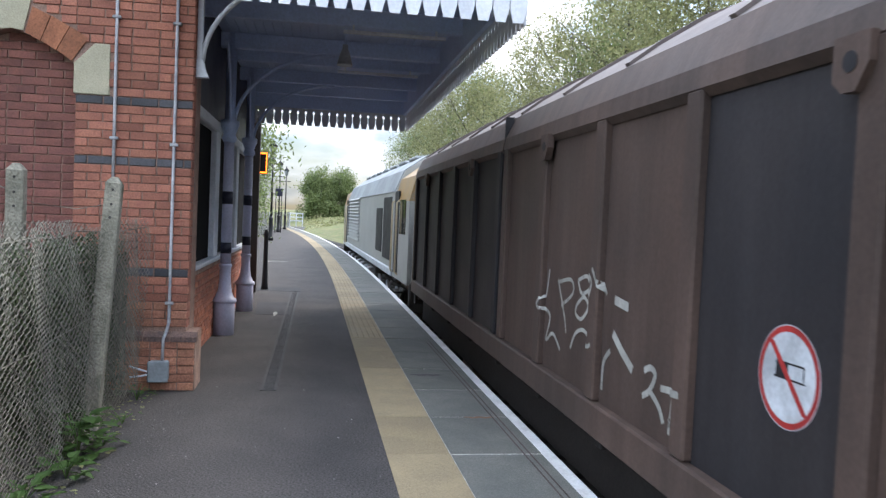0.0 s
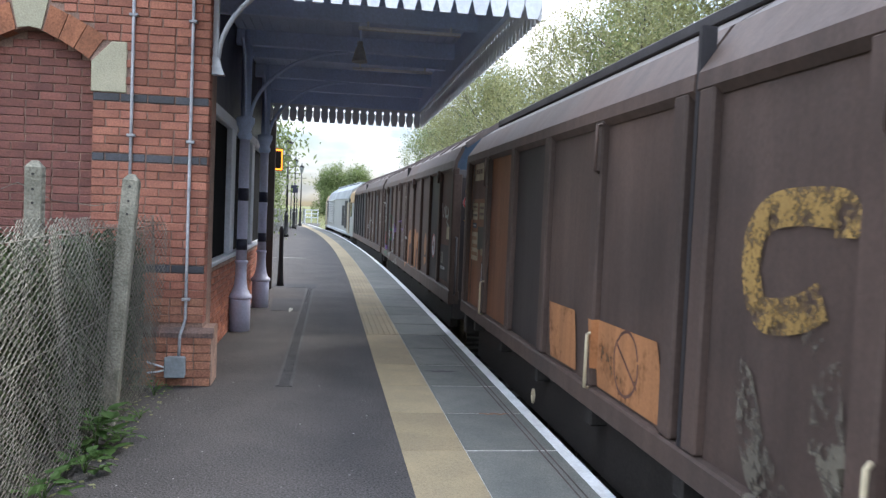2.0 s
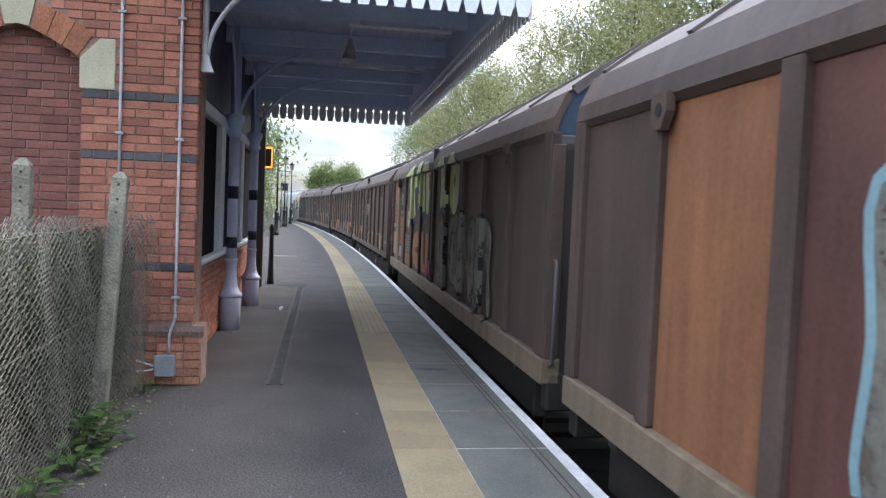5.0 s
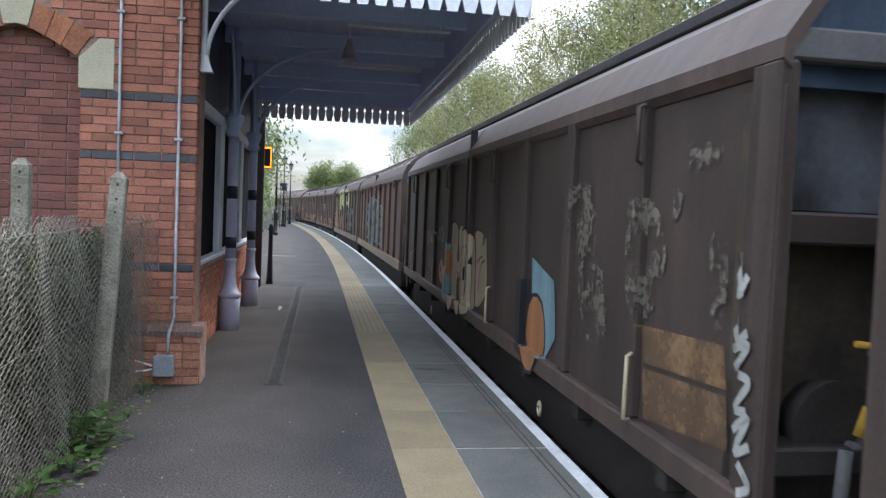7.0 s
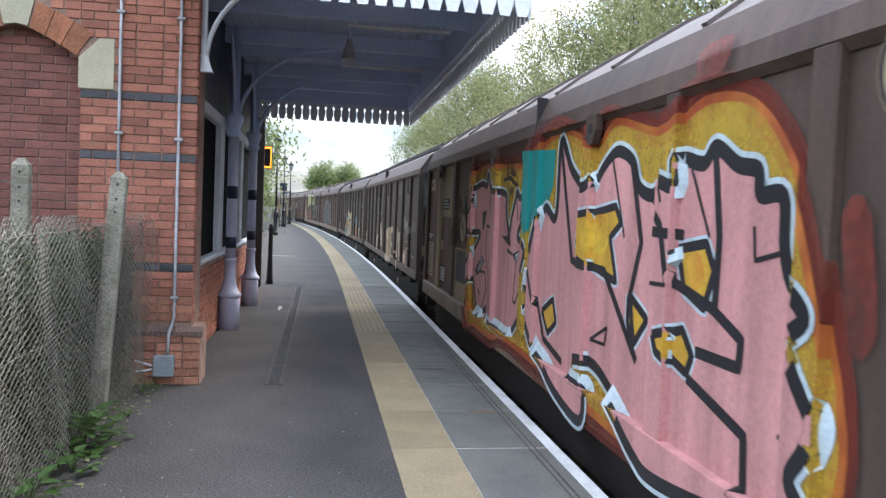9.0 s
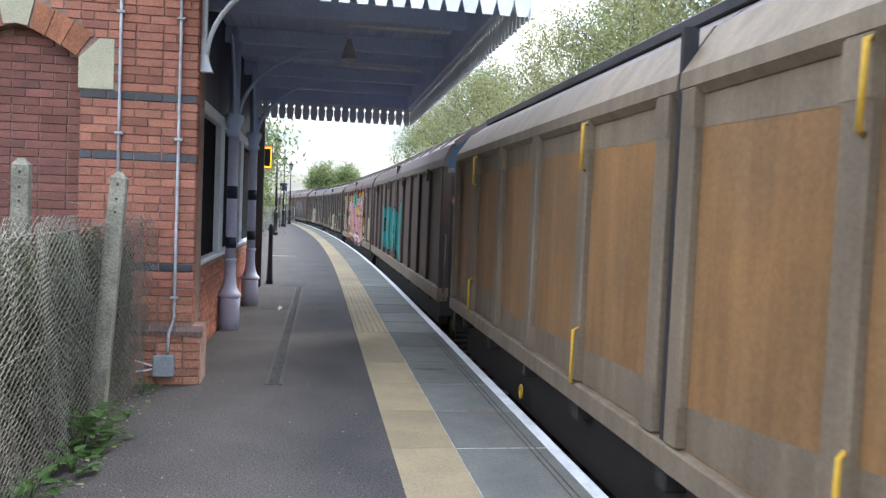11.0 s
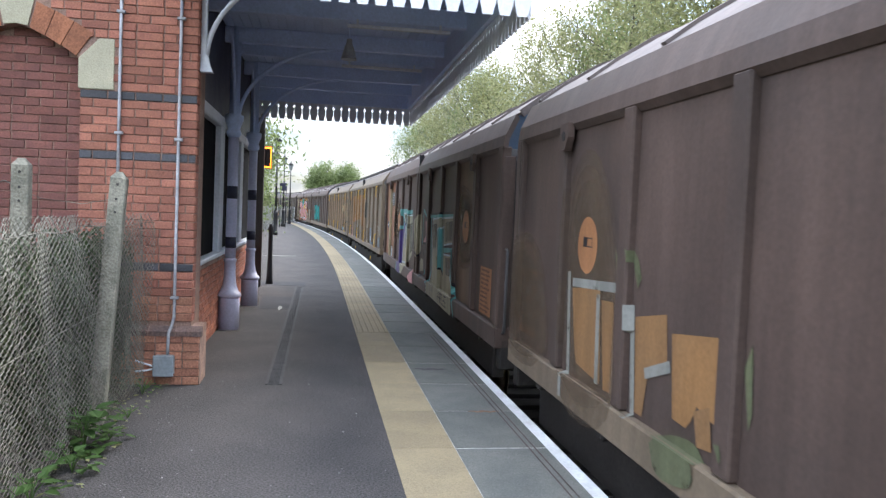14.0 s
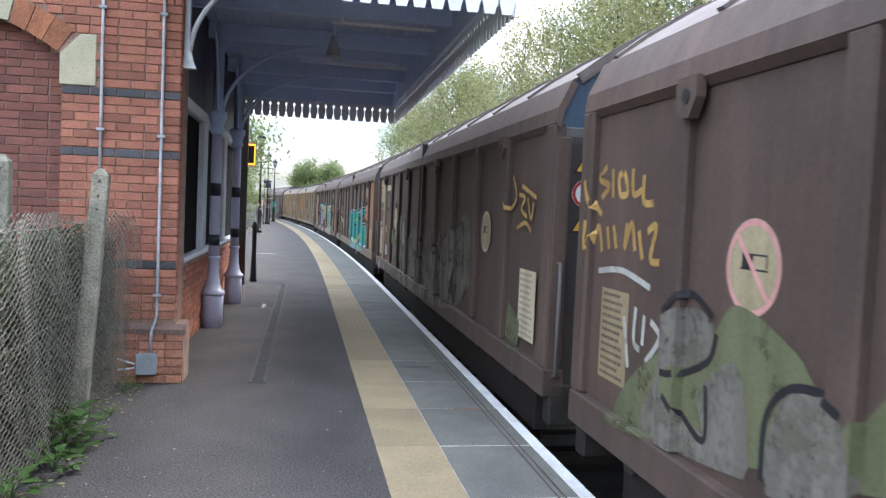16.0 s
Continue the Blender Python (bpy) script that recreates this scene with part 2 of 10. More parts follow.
def worn(m, cover=0.5, scale=3.0, soft=0.12, fine=22.0, grain=0.35):
    """Paint that has flaked or been sprayed thinly: bare in patches of noise."""
    n, l = m.node_tree.nodes, m.node_tree.links
    co, a, f = n.new("ShaderNodeTexCoord"), n.new("ShaderNodeTexNoise"), n.new("ShaderNodeTexNoise")
    for x, s in ((a, scale), (f, fine)):
        x.inputs["Scale"].default_value, x.inputs["Detail"].default_value = s, 5
        l.new(co.outputs["Object"], x.inputs["Vector"])
    mx = n.new("ShaderNodeMix")
    mx.inputs[0].default_value = grain
    l.new(a.outputs["Fac"], mx.inputs[2])
    l.new(f.outputs["Fac"], mx.inputs[3])
    r = n.new("ShaderNodeMapRange")
    mid = 0.5 + (0.5 - cover) * 0.42
    r.inputs["From Min"].default_value, r.inputs["From Max"].default_value = mid - soft / 2, mid + soft / 2
    l.new(mx.outputs[0], r.inputs["Value"])
    t, s = n.new("ShaderNodeBsdfTransparent"), n.new("ShaderNodeMixShader")
    l.new(r.outputs["Result"], s.inputs[0])
    l.new(t.outputs[0], s.inputs[1])
    l.new(n["Principled BSDF"].outputs[0], s.inputs[2])
    l.new(s.outputs[0], n["Material Output"].inputs["Surface"])
    return m


M["p_turq"] = van("turquoise spray paint", (0.15, 0.40, 0.38), (0.10, 0.30, 0.29))
M["p_halo"] = van("pale blue-white spray paint", (0.50, 0.58, 0.62), (0.40, 0.50, 0.55))
M["p_worn"] = worn(van("flaked grey-beige paint", (0.17, 0.15, 0.115), (0.12, 0.105, 0.085)), 0.42, 5.5, 0.09)
M["p_mist"] = worn(van("thin red overspray", (0.26, 0.045, 0.03), (0.17, 0.04, 0.03)), 0.5, 2.0, 0.35)
M["p_goldworn"] = worn(van("flaked gold paint", (0.40, 0.25, 0.08), (0.32, 0.20, 0.07)), 0.52, 7.0, 0.14, 40.0, 0.5)
M["p_creamworn"] = worn(van("faded cream lettering paint", (0.40, 0.31, 0.19), (0.34, 0.25, 0.14)), 0.62, 4.0, 0.3)
M["p_dust"] = worn(van("dusty pale bloom", (0.185, 0.13, 0.085), (0.15, 0.105, 0.07)), 0.06, 1.6, 0.9)
M["p_redthin"] = worn(van("thin dull red overspray", (0.24, 0.04, 0.025), (0.17, 0.035, 0.025)), 0.5, 2.5, 0.9)
M["p_flamebase"] = mk("orange flame spray paint", (0.42, 0.15, 0.025), 0.6, col2=(0.32, 0.06, 0.02), scale=2.2, fine=10, amount=0.25, bump=0.05)
M["p_yellowthin"] = worn(van("thin yellow overspray", (0.60, 0.42, 0.06), (0.52, 0.34, 0.05)), 0.5, 2.2, 0.8)
M["p_putty"] = van("putty spray paint", (0.36, 0.33, 0.22), (0.27, 0.26, 0.19))
M["p_greymist"] = worn(van("thin grey overspray", (0.22, 0.22, 0.20), (0.16, 0.16, 0.15)), 0.5, 2.4, 0.7)
M["p_slate"] = van("dark slate-blue notice", (0.055, 0.06, 0.075), (0.04, 0.045, 0.055))
M["p_greydark"] = worn(van("worn dull grey paint", (0.18, 0.17, 0.145), (0.125, 0.115, 0.10)), 0.78, 4.0, 0.3)
M["p_patch"] = worn(van("faded orange patch", (0.44, 0.20, 0.085), (0.36, 0.16, 0.07)), 0.85, 3.0, 0.25)
M["p_rustpatch"] = worn(van("worn ochre patch", (0.24, 0.145, 0.075), (0.17, 0.11, 0.065)), 0.6, 4.0, 0.3)
for _k in ("p_white", "p_gold", "p_grey", "p_moss", "p_green", "p_lilac"):
    worn(M[_k], 0.86, 5.0, 0.22)
worn(M["p_flame"], 0.93, 1.6, 0.35)
M["plate"] = mk("white plate", (0.62, 0.66, 0.70), 0.5, scale=6, amount=0.15)
M["rust"] = van("rust patch", (0.20, 0.085, 0.035), (0.13, 0.06, 0.03))
M["loco_grey"] = mk("pale grey loco paint", (0.40, 0.41, 0.39), 0.55, col2=(0.32, 0.33, 0.31), scale=1.2, amount=0.12, bump=0.04)
M["loco_roof"] = mk("pale grey loco roof", (0.33, 0.36, 0.37), 0.6, scale=1.2, amount=0.12, bump=0.04)
M["loco_orange"] = mk("orange loco paint", (0.42, 0.25, 0.08), 0.4, scale=1.2, amount=0.15, bump=0.04)
M["loco_dark"] = mk("dark grille", (0.02, 0.02, 0.022), 0.6, scale=5)


def glass(name, tint, rough=0.03):
    m = bpy.data.materials.new(name)
    m.use_nodes = True
    b = m.node_tree.nodes["Principled BSDF"]
    b.inputs["Base Color"].default_value = (*tint, 1)
    b.inputs["Roughness"].default_value = rough
    b.inputs["Specular IOR Level"].default_value = 0.6
    return m


M["glass"] = glass("dark window glass", (0.008, 0.009, 0.011))


def glow(name, col, strength):
    m = bpy.data.materials.new(name)
    m.use_nodes = True
    b = m.node_tree.nodes["Principled BSDF"]
    b.inputs["Base Color"].default_value = (*col, 1)
    b.inputs["Emission Color"].default_value = (*col, 1)
    b.inputs["Emission Strength"].default_value = strength
    return m


M["led"] = glow("orange display", (1.0, 0.22, 0.02), 1.2)


# ---- mesh helpers ----
def part(name, bm, material, parent=None, label=""):
    me = bpy.data.meshes.new(name)
    bm.to_mesh(me)
    bm.free()
    return mesh_part(name, me, material, parent, label)


def mesh_part(name, me, material, parent=None, label=""):
    if material and not me.materials:
        me.materials.append(material)
    ob = new(name, me)
    if parent:
        ob.parent = parent
    if label:
        tagged(ob, label)
    return ob


def empty(name, x=0, y=0, z=0, rz=0):
    ob = new(name)
    ob.matrix_basis = pose(x, y, z, 0, 0, rz)
    return ob


def box(bm, x0, x1, y0, y1, z0, z1, c=0.0):
    """A box, its edges chamfered by c."""
    if c <= 0:
        v = [bm.verts.new((x, y, z)) for x in (x0, x1) for y in (y0, y1) for z in (z0, z1)]
        for f in ((0, 1, 3, 2), (4, 6, 7, 5), (0, 4, 5, 1), (2, 3, 7, 6), (0, 2, 6, 4), (1, 5, 7, 3)):
            bm.faces.new([v[i] for i in f])
        return bm
    t = bmesh.new()
    box(t, x0, x1, y0, y1, z0, z1)
    bmesh.ops.bevel(t, geom=t.edges[:], offset=c, segments=1, affect="EDGES")
    merge(bm, t)
    return bm


def merge(bm, t):
    me = bpy.data.meshes.new("tmp")
    t.to_mesh(me)
    t.free()
    bm.from_mesh(me)
    bpy.data.meshes.remove(me)


def tube(bm, p0, p1, r0, r1=None, n=10, caps=True):
    p0, p1 = Vector(p0), Vector(p1)
    r1 = r0 if r1 is None else r1
    q = (p1 - p0).to_track_quat("Z", "Y")
    rings = []
    for p, r in ((p0, r0), (p1, r1)):
        rings.append([bm.verts.new(p + q @ Vector((r * math.cos(6.28318 * i / n), r * math.sin(6.28318 * i / n), 0))) for i in range(n)])
    for i in range(n):
        f = bm.faces.new((rings[0][i], rings[0][(i + 1) % n], rings[1][(i + 1) % n], rings[1][i]))
        f.smooth = n > 6
    if caps:
        bm.faces.new(rings[0][::-1])
        bm.faces.new(rings[1])
    return bm


def pipe(bm, pts, r, n=8):
    """A bent round bar through pts."""
    pts = [Vector(p) for p in pts]
    rings = []
    for i, p in enumerate(pts):
        d = (pts[min(i + 1, len(pts) - 1)] - pts[max(i - 1, 0)]).normalized()
        q = d.to_track_quat("Z", "Y")
        rings.append([bm.verts.new(p + q @ Vector((r * math.cos(6.28318 * k / n), r * math.sin(6.28318 * k / n), 0))) for k in range(n)])
    for a, b in zip(rings, rings[1:]):
        best = min(range(n), key=lambda s: sum((a[k].co - b[(k + s) % n].co).length for k in range(0, n, 2)))
        for k in range(n):
            f = bm.faces.new((a[k], a[(k + 1) % n], b[(k + 1 + best) % n], b[(k + best) % n]))
            f.smooth = True
    bm.faces.new(rings[0][::-1])
    bm.faces.new(rings[-1])
    return bm


def lathe(bm, prof, x=0, y=0, z=0, n=20):
    """prof: (radius, height) from the bottom up, turned about a vertical axis."""
    rings = [[bm.verts.new((x + r * math.cos(6.28318 * i / n), y + r * math.sin(6.28318 * i / n), z + h)) for i in range(n)] for r, h in prof]
    for a, b in zip(rings, rings[1:]):
        for i in range(n):
            f = bm.faces.new((a[i], a[(i + 1) % n], b[(i + 1) % n], b[i]))
            f.smooth = True
    bm.faces.new(rings[0][::-1])
    bm.faces.new(rings[-1])
    return bm


def slab_poly(bm, pts, axis, a, b):
    """A flat polygon extruded along an axis ('x', 'y' or 'z') from a to b; pts in the other two."""
    def at(p, w):
        return {"x": (w, p[0], p[1]), "y": (p[0], w, p[1]), "z": (p[0], p[1], w)}[axis]
    lo, hi = [bm.verts.new(at(p, a)) for p in pts], [bm.verts.new(at(p, b)) for p in pts]
    bm.faces.new(lo)
    bm.faces.new(hi)
    for i in range(len(pts)):
        j = (i + 1) % len(pts)
        bm.faces.new((lo[i], lo[j], hi[j], hi[i]))
    bmesh.ops.recalc_face_normals(bm, faces=bm.faces[:])
    return bm


def grid_mesh(name, verts, faces):
    me = bpy.data.meshes.new(name)
    me.from_pydata(verts, [], faces)
    me.update()
    return me


# ---- the track's line ----
HEAD, BEND, RAD, RAIL = -0.006, 14.0, 520.0, -0.915
CX0 = 3.10


def track(s, q=0.0):
    """Plan place and heading (radians, to the left) at s metres along the track, q metres to its right."""
    if s < BEND:
        x, y, h = CX0 + s * math.sin(HEAD), s * math.cos(HEAD), -HEAD
    else:
        a = (s - BEND) / RAD
        bx, by = CX0 + BEND * math.sin(HEAD), BEND * math.cos(HEAD)
        h = -HEAD + a
        x = bx - RAD * (math.cos(-HEAD) - math.cos(h))
        y = by + RAD * (math.sin(h) - math.sin(-HEAD))
    return x + q * math.cos(h), y + q * math.sin(h), h


def strip(name, s0, s1, step, qs, material, parent=None):
    """A sheet along the track; qs: (q, z) across."""
    n = max(1, int(round((s1 - s0) / step)))
    v, f, k = [], [], len(qs)
    for i in range(n + 1):
        s = s0 + (s1 - s0) * i / n
        for q, z in qs:
            x, y, _ = track(s, q)
            v.append((x, y, z))
    for i in range(n):
        for j in range(k - 1):
            f.append((i * k + j, i * k + j + 1, (i + 1) * k + j + 1, (i + 1) * k + j))
    return mesh_part(name, grid_mesh(name, v, f), material, parent)

# ---- platform, track bed, ground ----
EDGE = -1.47
ground = tagged(strip("ground", -320, 700, 20, [(-400, -1.25), (-40, -1.25), (-4.0, -1.25), (4.5, -1.25), (8, -0.6), (14, 0.6), (60, 1.5), (400, 2.0)], M["grass"]),
                "rough green and straw-coloured grass sloping up beyond the track", "ground", kind="structure")
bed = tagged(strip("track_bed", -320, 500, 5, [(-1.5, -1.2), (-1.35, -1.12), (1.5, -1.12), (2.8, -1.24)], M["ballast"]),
             "dark stone ballast under the track, darkened further for the train's shade", "track bed", kind="structure")
for nm, q in (("rail", -0.7525), ("rail", 0.7525)):
    tagged(strip(nm, -320, 500, 4, [(q - 0.07, RAIL - 0.15), (q - 0.02, RAIL - 0.13), (q - 0.035, RAIL), (q + 0.035, RAIL), (q + 0.02, RAIL - 0.13), (q + 0.07, RAIL - 0.15)], M["rail"]),
           "worn steel running rail on sleepers", "rail", "running rails", "structure")
bm = bmesh.new()
s = -20.0
while s < 160:
    x, y, h = track(s)
    t = bmesh.new()
    box(t, -1.3, 1.3, -0.13, 0.13, -1.13, -1.06)
    t.transform(Matrix.Translation((x, y, 0)) @ Matrix.Rotation(h, 4, "Z"))
    merge(bm, t)
    s += 0.65
tagged(part("sleepers", bm, M["sleeper"]), "weathered concrete sleepers, darkened for the shade under the train", "sleepers", kind="stuff")

# asphalt surface, with its front face
PEND = 78.0
n = 60
v, f = [], []
for i in range(n + 1):
    s = -40 + (PEND + 40) * i / n
    x, y, _ = track(s, -2.575)
    v += [(-9.0, y, -0.002), (-4.0, y, -0.002), (-1.0, y, 0.0), (x, y, 0.0), (x, y, -0.06)]
for i in range(n):
    for j in range(4):
        f.append((i * 5 + j, i * 5 + j + 1, i * 5 + j + 6, i * 5 + j + 5))
platform = tagged(mesh_part("platform", grid_mesh("platform", v, f), M["asphalt"]),
                  "worn grey asphalt station platform with stains and grit", "platform", kind="structure")
tagged(strip("platform_face", -40, PEND, 2, [(-2.1, -0.035), (EDGE - 0.01, -0.035), (EDGE - 0.01, -0.12), (EDGE - 0.11, -0.13), (EDGE - 0.11, -1.25)], M["coping"]),
       "dark sooty platform wall under the coping", "platform wall", kind="structure")
tagged(strip("platform_joints", -8, PEND, 2, [(-2.57, -0.002), (EDGE - 0.02, -0.002)], M["joint"]), "pale mortar bed between the paving slabs", "mortar", kind="structure")


def quad_block(name, s0, s1, q0, q1, z0, z1, material, parent, ridges=0):
    v, f = [], []
    for s, in ((s0,), (s1,)):
        for q in (q0, q1):
            x, y, _ = track(s, q)
            v += [(x, y, z0), (x, y, z1)]
    f = [(1, 3, 7, 5), (0, 1, 5, 4), (2, 6, 7, 3), (0, 2, 3, 1), (4, 5, 7, 6)]
    for k in range(ridges):
        qa = q0 + (q1 - q0) * (k + 0.3) / ridges
        qb = q0 + (q1 - q0) * (k + 0.72) / ridges
        o = len(v)
        for s in (s0 + 0.01, s1 - 0.01):
            for q, z in ((qa, z1 - 0.001), (qa + 0.008, z1 + 0.006), (qb - 0.008, z1 + 0.006), (qb, z1 - 0.001)):
                x, y, _ = track(s, q)
                v.append((x, y, z))
        for j in range(3):
            f.append((o + j, o + j + 1, o + j + 5, o + j + 4))
    return mesh_part(name, grid_mesh(name, v, f), material, parent)


random.seed(4)
SL = 0.951
for i in range(-12, 78):
    s0 = 5.03 + (i - 1) * SL
    far = 3.8 < s0 < 9.2
    quad_block("tactile_slab", s0 + 0.004, s0 + SL - 0.004, -2.575, -2.165, -0.02, 0.003 + random.uniform(-0.001, 0.001), M["yellow"], platform, 0 if far or s0 > 40 else 6)
    quad_block("paving_slab", s0 + 0.013, s0 + SL - 0.013, -2.157, -1.545, -0.02, 0.002 + random.uniform(-0.0015, 0.0015), M["slab"], platform)
for i in range(-6, 39):
    s0 = 5.03 + (i * 2 - 1) * SL
    quad_block("edge_strip", s0 + 0.003, s0 + 2 * SL - 0.003, -1.553, EDGE, -0.10, 0.004, M["white_line"], platform)
# the double scored line beside the edge, and the slotted drain by the columns
for q in (-1.635, -1.675):
    tagged(strip("groove", 1, 9.6, 1, [(q - 0.006, 0.0062), (q + 0.006, 0.0062)], M["coping"], platform), "dark scored groove")
drain = tagged(empty("drain_channel"), "long dark slotted drain channel set in the asphalt", "drain", kind="structure")
for i in range(9):
    bm = bmesh.new()
    y0 = 6.82 + i * 0.92
    for x0, x1 in ((-0.42, -0.395), (-0.305, -0.28)):
        box(bm, x0, x1, y0 + 0.004, y0 + 0.915, 0.001, 0.008)
    for k in range(0, 22):
        box(bm, -0.395, -0.305, y0 + k * 0.0418, y0 + k * 0.0418 + 0.024, 0.001, 0.005)
    part("grating", bm, M["drain"], drain)
# repair patches and grit
bm = bmesh.new()
random.seed(9)
for i in range(900):
    x, y = random.uniform(-1.35, 0.5), random.uniform(2.6, 12)
    if random.random() < 0.45:
        x, y = random.uniform(-1.45, -0.9), random.uniform(3.2, 6.7)
    r = random.uniform(0.0012, 0.0045) * (1.8 if random.random() < 0.07 else 1)
    bmesh.ops.create_icosphere(bm, subdivisions=1, radius=r, matrix=Matrix.Translation((x, y, r * 0.3)) @ Matrix.Diagonal((1, 1.3, 0.6, 1)))
tagged(part("grit", bm, M["grit"]), "pale grit and tiny stones on the asphalt", "grit", kind="stuff")
for (x, y, w, d, rz) in ((-0.62, 12.6, 0.5, 1.6, 3), (-0.8, 15.6, 1.1, 0.7, 0)):
    bm = bmesh.new()
    box(bm, -w / 2, w / 2, -d / 2, d / 2, 0.0005, 0.004, 0.001)
    o = part("asphalt_patch", bm, M["asphalt_patch"], platform)
    o.matrix_basis = pose(x, y, 0, 0, 0, rz)
for (x, y, w, d) in ((-0.55, 11.9, 0.05, 0.5), (-1.2, 24.0, 0.9, 0.10), (0.10, 3.55, 0.22, 0.05), (-0.02, 3.4, 0.06, 0.03), (0.17, 3.75, 0.05, 0.12)):
    random.seed(int(y * 10))
    bm = bmesh.new()
    ring = [bm.verts.new((x + w * (0.5 + random.uniform(-0.16, 0.16)) * math.cos(a * 0.5236), y + d * (0.5 + random.uniform(-0.16, 0.16)) * math.sin(a * 0.5236), 0.0045)) for a in range(12)]
    bm.faces.new(ring)
    part("scuff_mark", bm, M["joint"], platform, "pale chalky scuff on the asphalt")
for s, w, q0, q1, mt in ((7.55, 0.045, -2.12, -1.80, "drain"), (5.95, 0.025, -1.9, -1.66, "rust")):
    v, f = [], []
    for i in range(13):
        q = q0 + (q1 - q0) * i / 12
        hw = w * math.sin(math.pi * (i + 0.4) / 12.8) ** 0.6 * (1 + 0.35 * math.sin(i * 2.7))
        for d in (-hw, hw * 0.8):
            x, y, _ = track(s + d + 0.012 * math.sin(i * 1.3), q)
            v.append((x, y, 0.0062))
    f = [(2 * i, 2 * i + 1, 2 * i + 3, 2 * i + 2) for i in range(12)]
    mesh_part("stain", grid_mesh("stain", v, f), M[mt], platform, "dark smeared stain on a slab")

# ---- station building ----
C = 0.0693
PX0, PX1, PY = -1.95, -1.03, 6.86
BAND = (2.388, 1.903, 1.002)


def brick_mesh(name, l, h, d, material, cham=0.004):
    bm = bmesh.new()
    c = cham
    fr = [(0, 0), (l, 0), (l, h), (0, h)]
    inn = [(c, c), (l - c, c), (l - c, h - c), (c, h - c)]
    back = [bm.verts.new((x, d, z)) for x, z in fr]
    mid = [bm.verts.new((x, c, z)) for x, z in fr]
    face = [bm.verts.new((x, 0, z)) for x, z in inn]
    bm.faces.new(face)
    for i in range(4):
        j = (i + 1) % 4
        bm.faces.new((mid[i], mid[j], face[j], face[i]))
        bm.faces.new((back[i], back[j], mid[j], mid[i]))
    bmesh.ops.recalc_face_normals(bm, faces=bm.faces[:])
    me = bpy.data.meshes.new(name)
    bm.to_mesh(me)
    bm.free()
    me.materials.append(material)
    return me


BR = {}


def lay(parent, x0, x1, z0, z1, y, pick, skip=lambda x, z: False, face=0.012, seed=1):
    """Courses of brick on a wall that faces -y; pick(z) names the material of a course."""
    rnd = random.Random(seed)
    k = 0
    z = z0
    while z < z1 - 0.02:
        x = x0
        turn = k % 2
        first = True
        while x < x1 - 0.03:
            l = 0.105 if (turn and first) else 0.215
            if turn and rnd.random() < 0.3:
                l = 0.105
            first = False
            l = min(l, x1 - x - 0.0)
            if x1 - (x + l) < 0.06:
                l = x1 - x
            if not skip(x + l / 2, z + C / 2):
                mname = pick(z + C / 2)
                key = (round(l, 2), mname)
                if key not in BR:
                    BR[key] = brick_mesh("brick", round(l, 2) - 0.007, C - 0.0075, 0.05, M[mname])
                o = new("brick", BR[key])
                o.parent = parent
                o.matrix_basis = pose(x + 0.0035, y - face + rnd.uniform(-0.002, 0.002), z + 0.004, 0, rnd.uniform(-0.25, 0.25), 0)
            x += l
        z += C
        k += 1


def arch_top(x):
    """Height of the recess's arch at x."""
    u = abs(x + 2.44) / 0.49
    return 2.875 - 0.245 * u ** 1.35 if u <= 1 else -1


def pick_face(z):
    for b in BAND:
        if b - C <= z <= b + 0.001:
            return "brick_blue"
    return "brick" if z > 1.0 else ("brick" if z > 0.75 else "brick_low")


wall_front = tagged(empty("wall_front"), "red brick gable wall with blue brick bands and an arched recess", "brick wall", kind="structure")
bm = bmesh.new()
box(bm, PX0, PX1 - 0.012, PY, PY + 0.45, 0.0, 3.9)
box(bm, -2.93, PX0, PY + 0.12, PY + 0.45, 0.0, 3.9)
box(bm, -5.5, -2.93, PY, PY + 0.45, 0.0, 3.9)
pts = [(-2.93, 3.9), (-2.93, 2.63)] + [(x, arch_top(x)) for x in np.linspace(-2.92, -1.96, 17)] + [(-1.95, 2.63), (-1.95, 3.9)]
slab_poly(bm, pts, "y", PY, PY + 0.13)
part("core", bm, M["mortar"], wall_front, "mortar core of the wall")


def skip_upper(x, z):
    if -1.97 < x < -1.68 and 2.385 < z < 2.80:
        return True
    if x < -1.82 and z < arch_top(x) + 0.26:
        return True
    return x < -1.94 and z < 2.7


Z0 = BAND[2] - 7 * C - 0.003
lay(wall_front, PX0, PX1, Z0 + 0.003, 3.30, PY, pick_face, lambda x, z: skip_upper(x, z), seed=2)
# the recess is laid in a darker copy of the wall's red brick
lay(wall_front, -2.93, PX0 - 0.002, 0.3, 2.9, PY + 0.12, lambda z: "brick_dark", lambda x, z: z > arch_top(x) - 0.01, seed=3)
lay(wall_front, -2.93, PX0, BAND[0] + 6 * C, 3.30, PY, lambda z: "brick", skip_upper, seed=5)
ret = [brick_mesh("brick", wd, C - 0.0075, 0.05, M["brick"]) for wd in (0.125, 0.06)]
for i in range(40):
    z = Z0 + 0.003 + i * C
    for me, yy in (((ret[0], PY - 0.006),) if i % 2 else ((ret[1], PY - 0.006), (ret[1], PY + 0.06))):
        o = new("brick", me)
        o.parent = wall_front
        o.matrix_basis = pose(PX1 + 0.0, yy + 0.004, z + 0.004, 0, 0, 90)
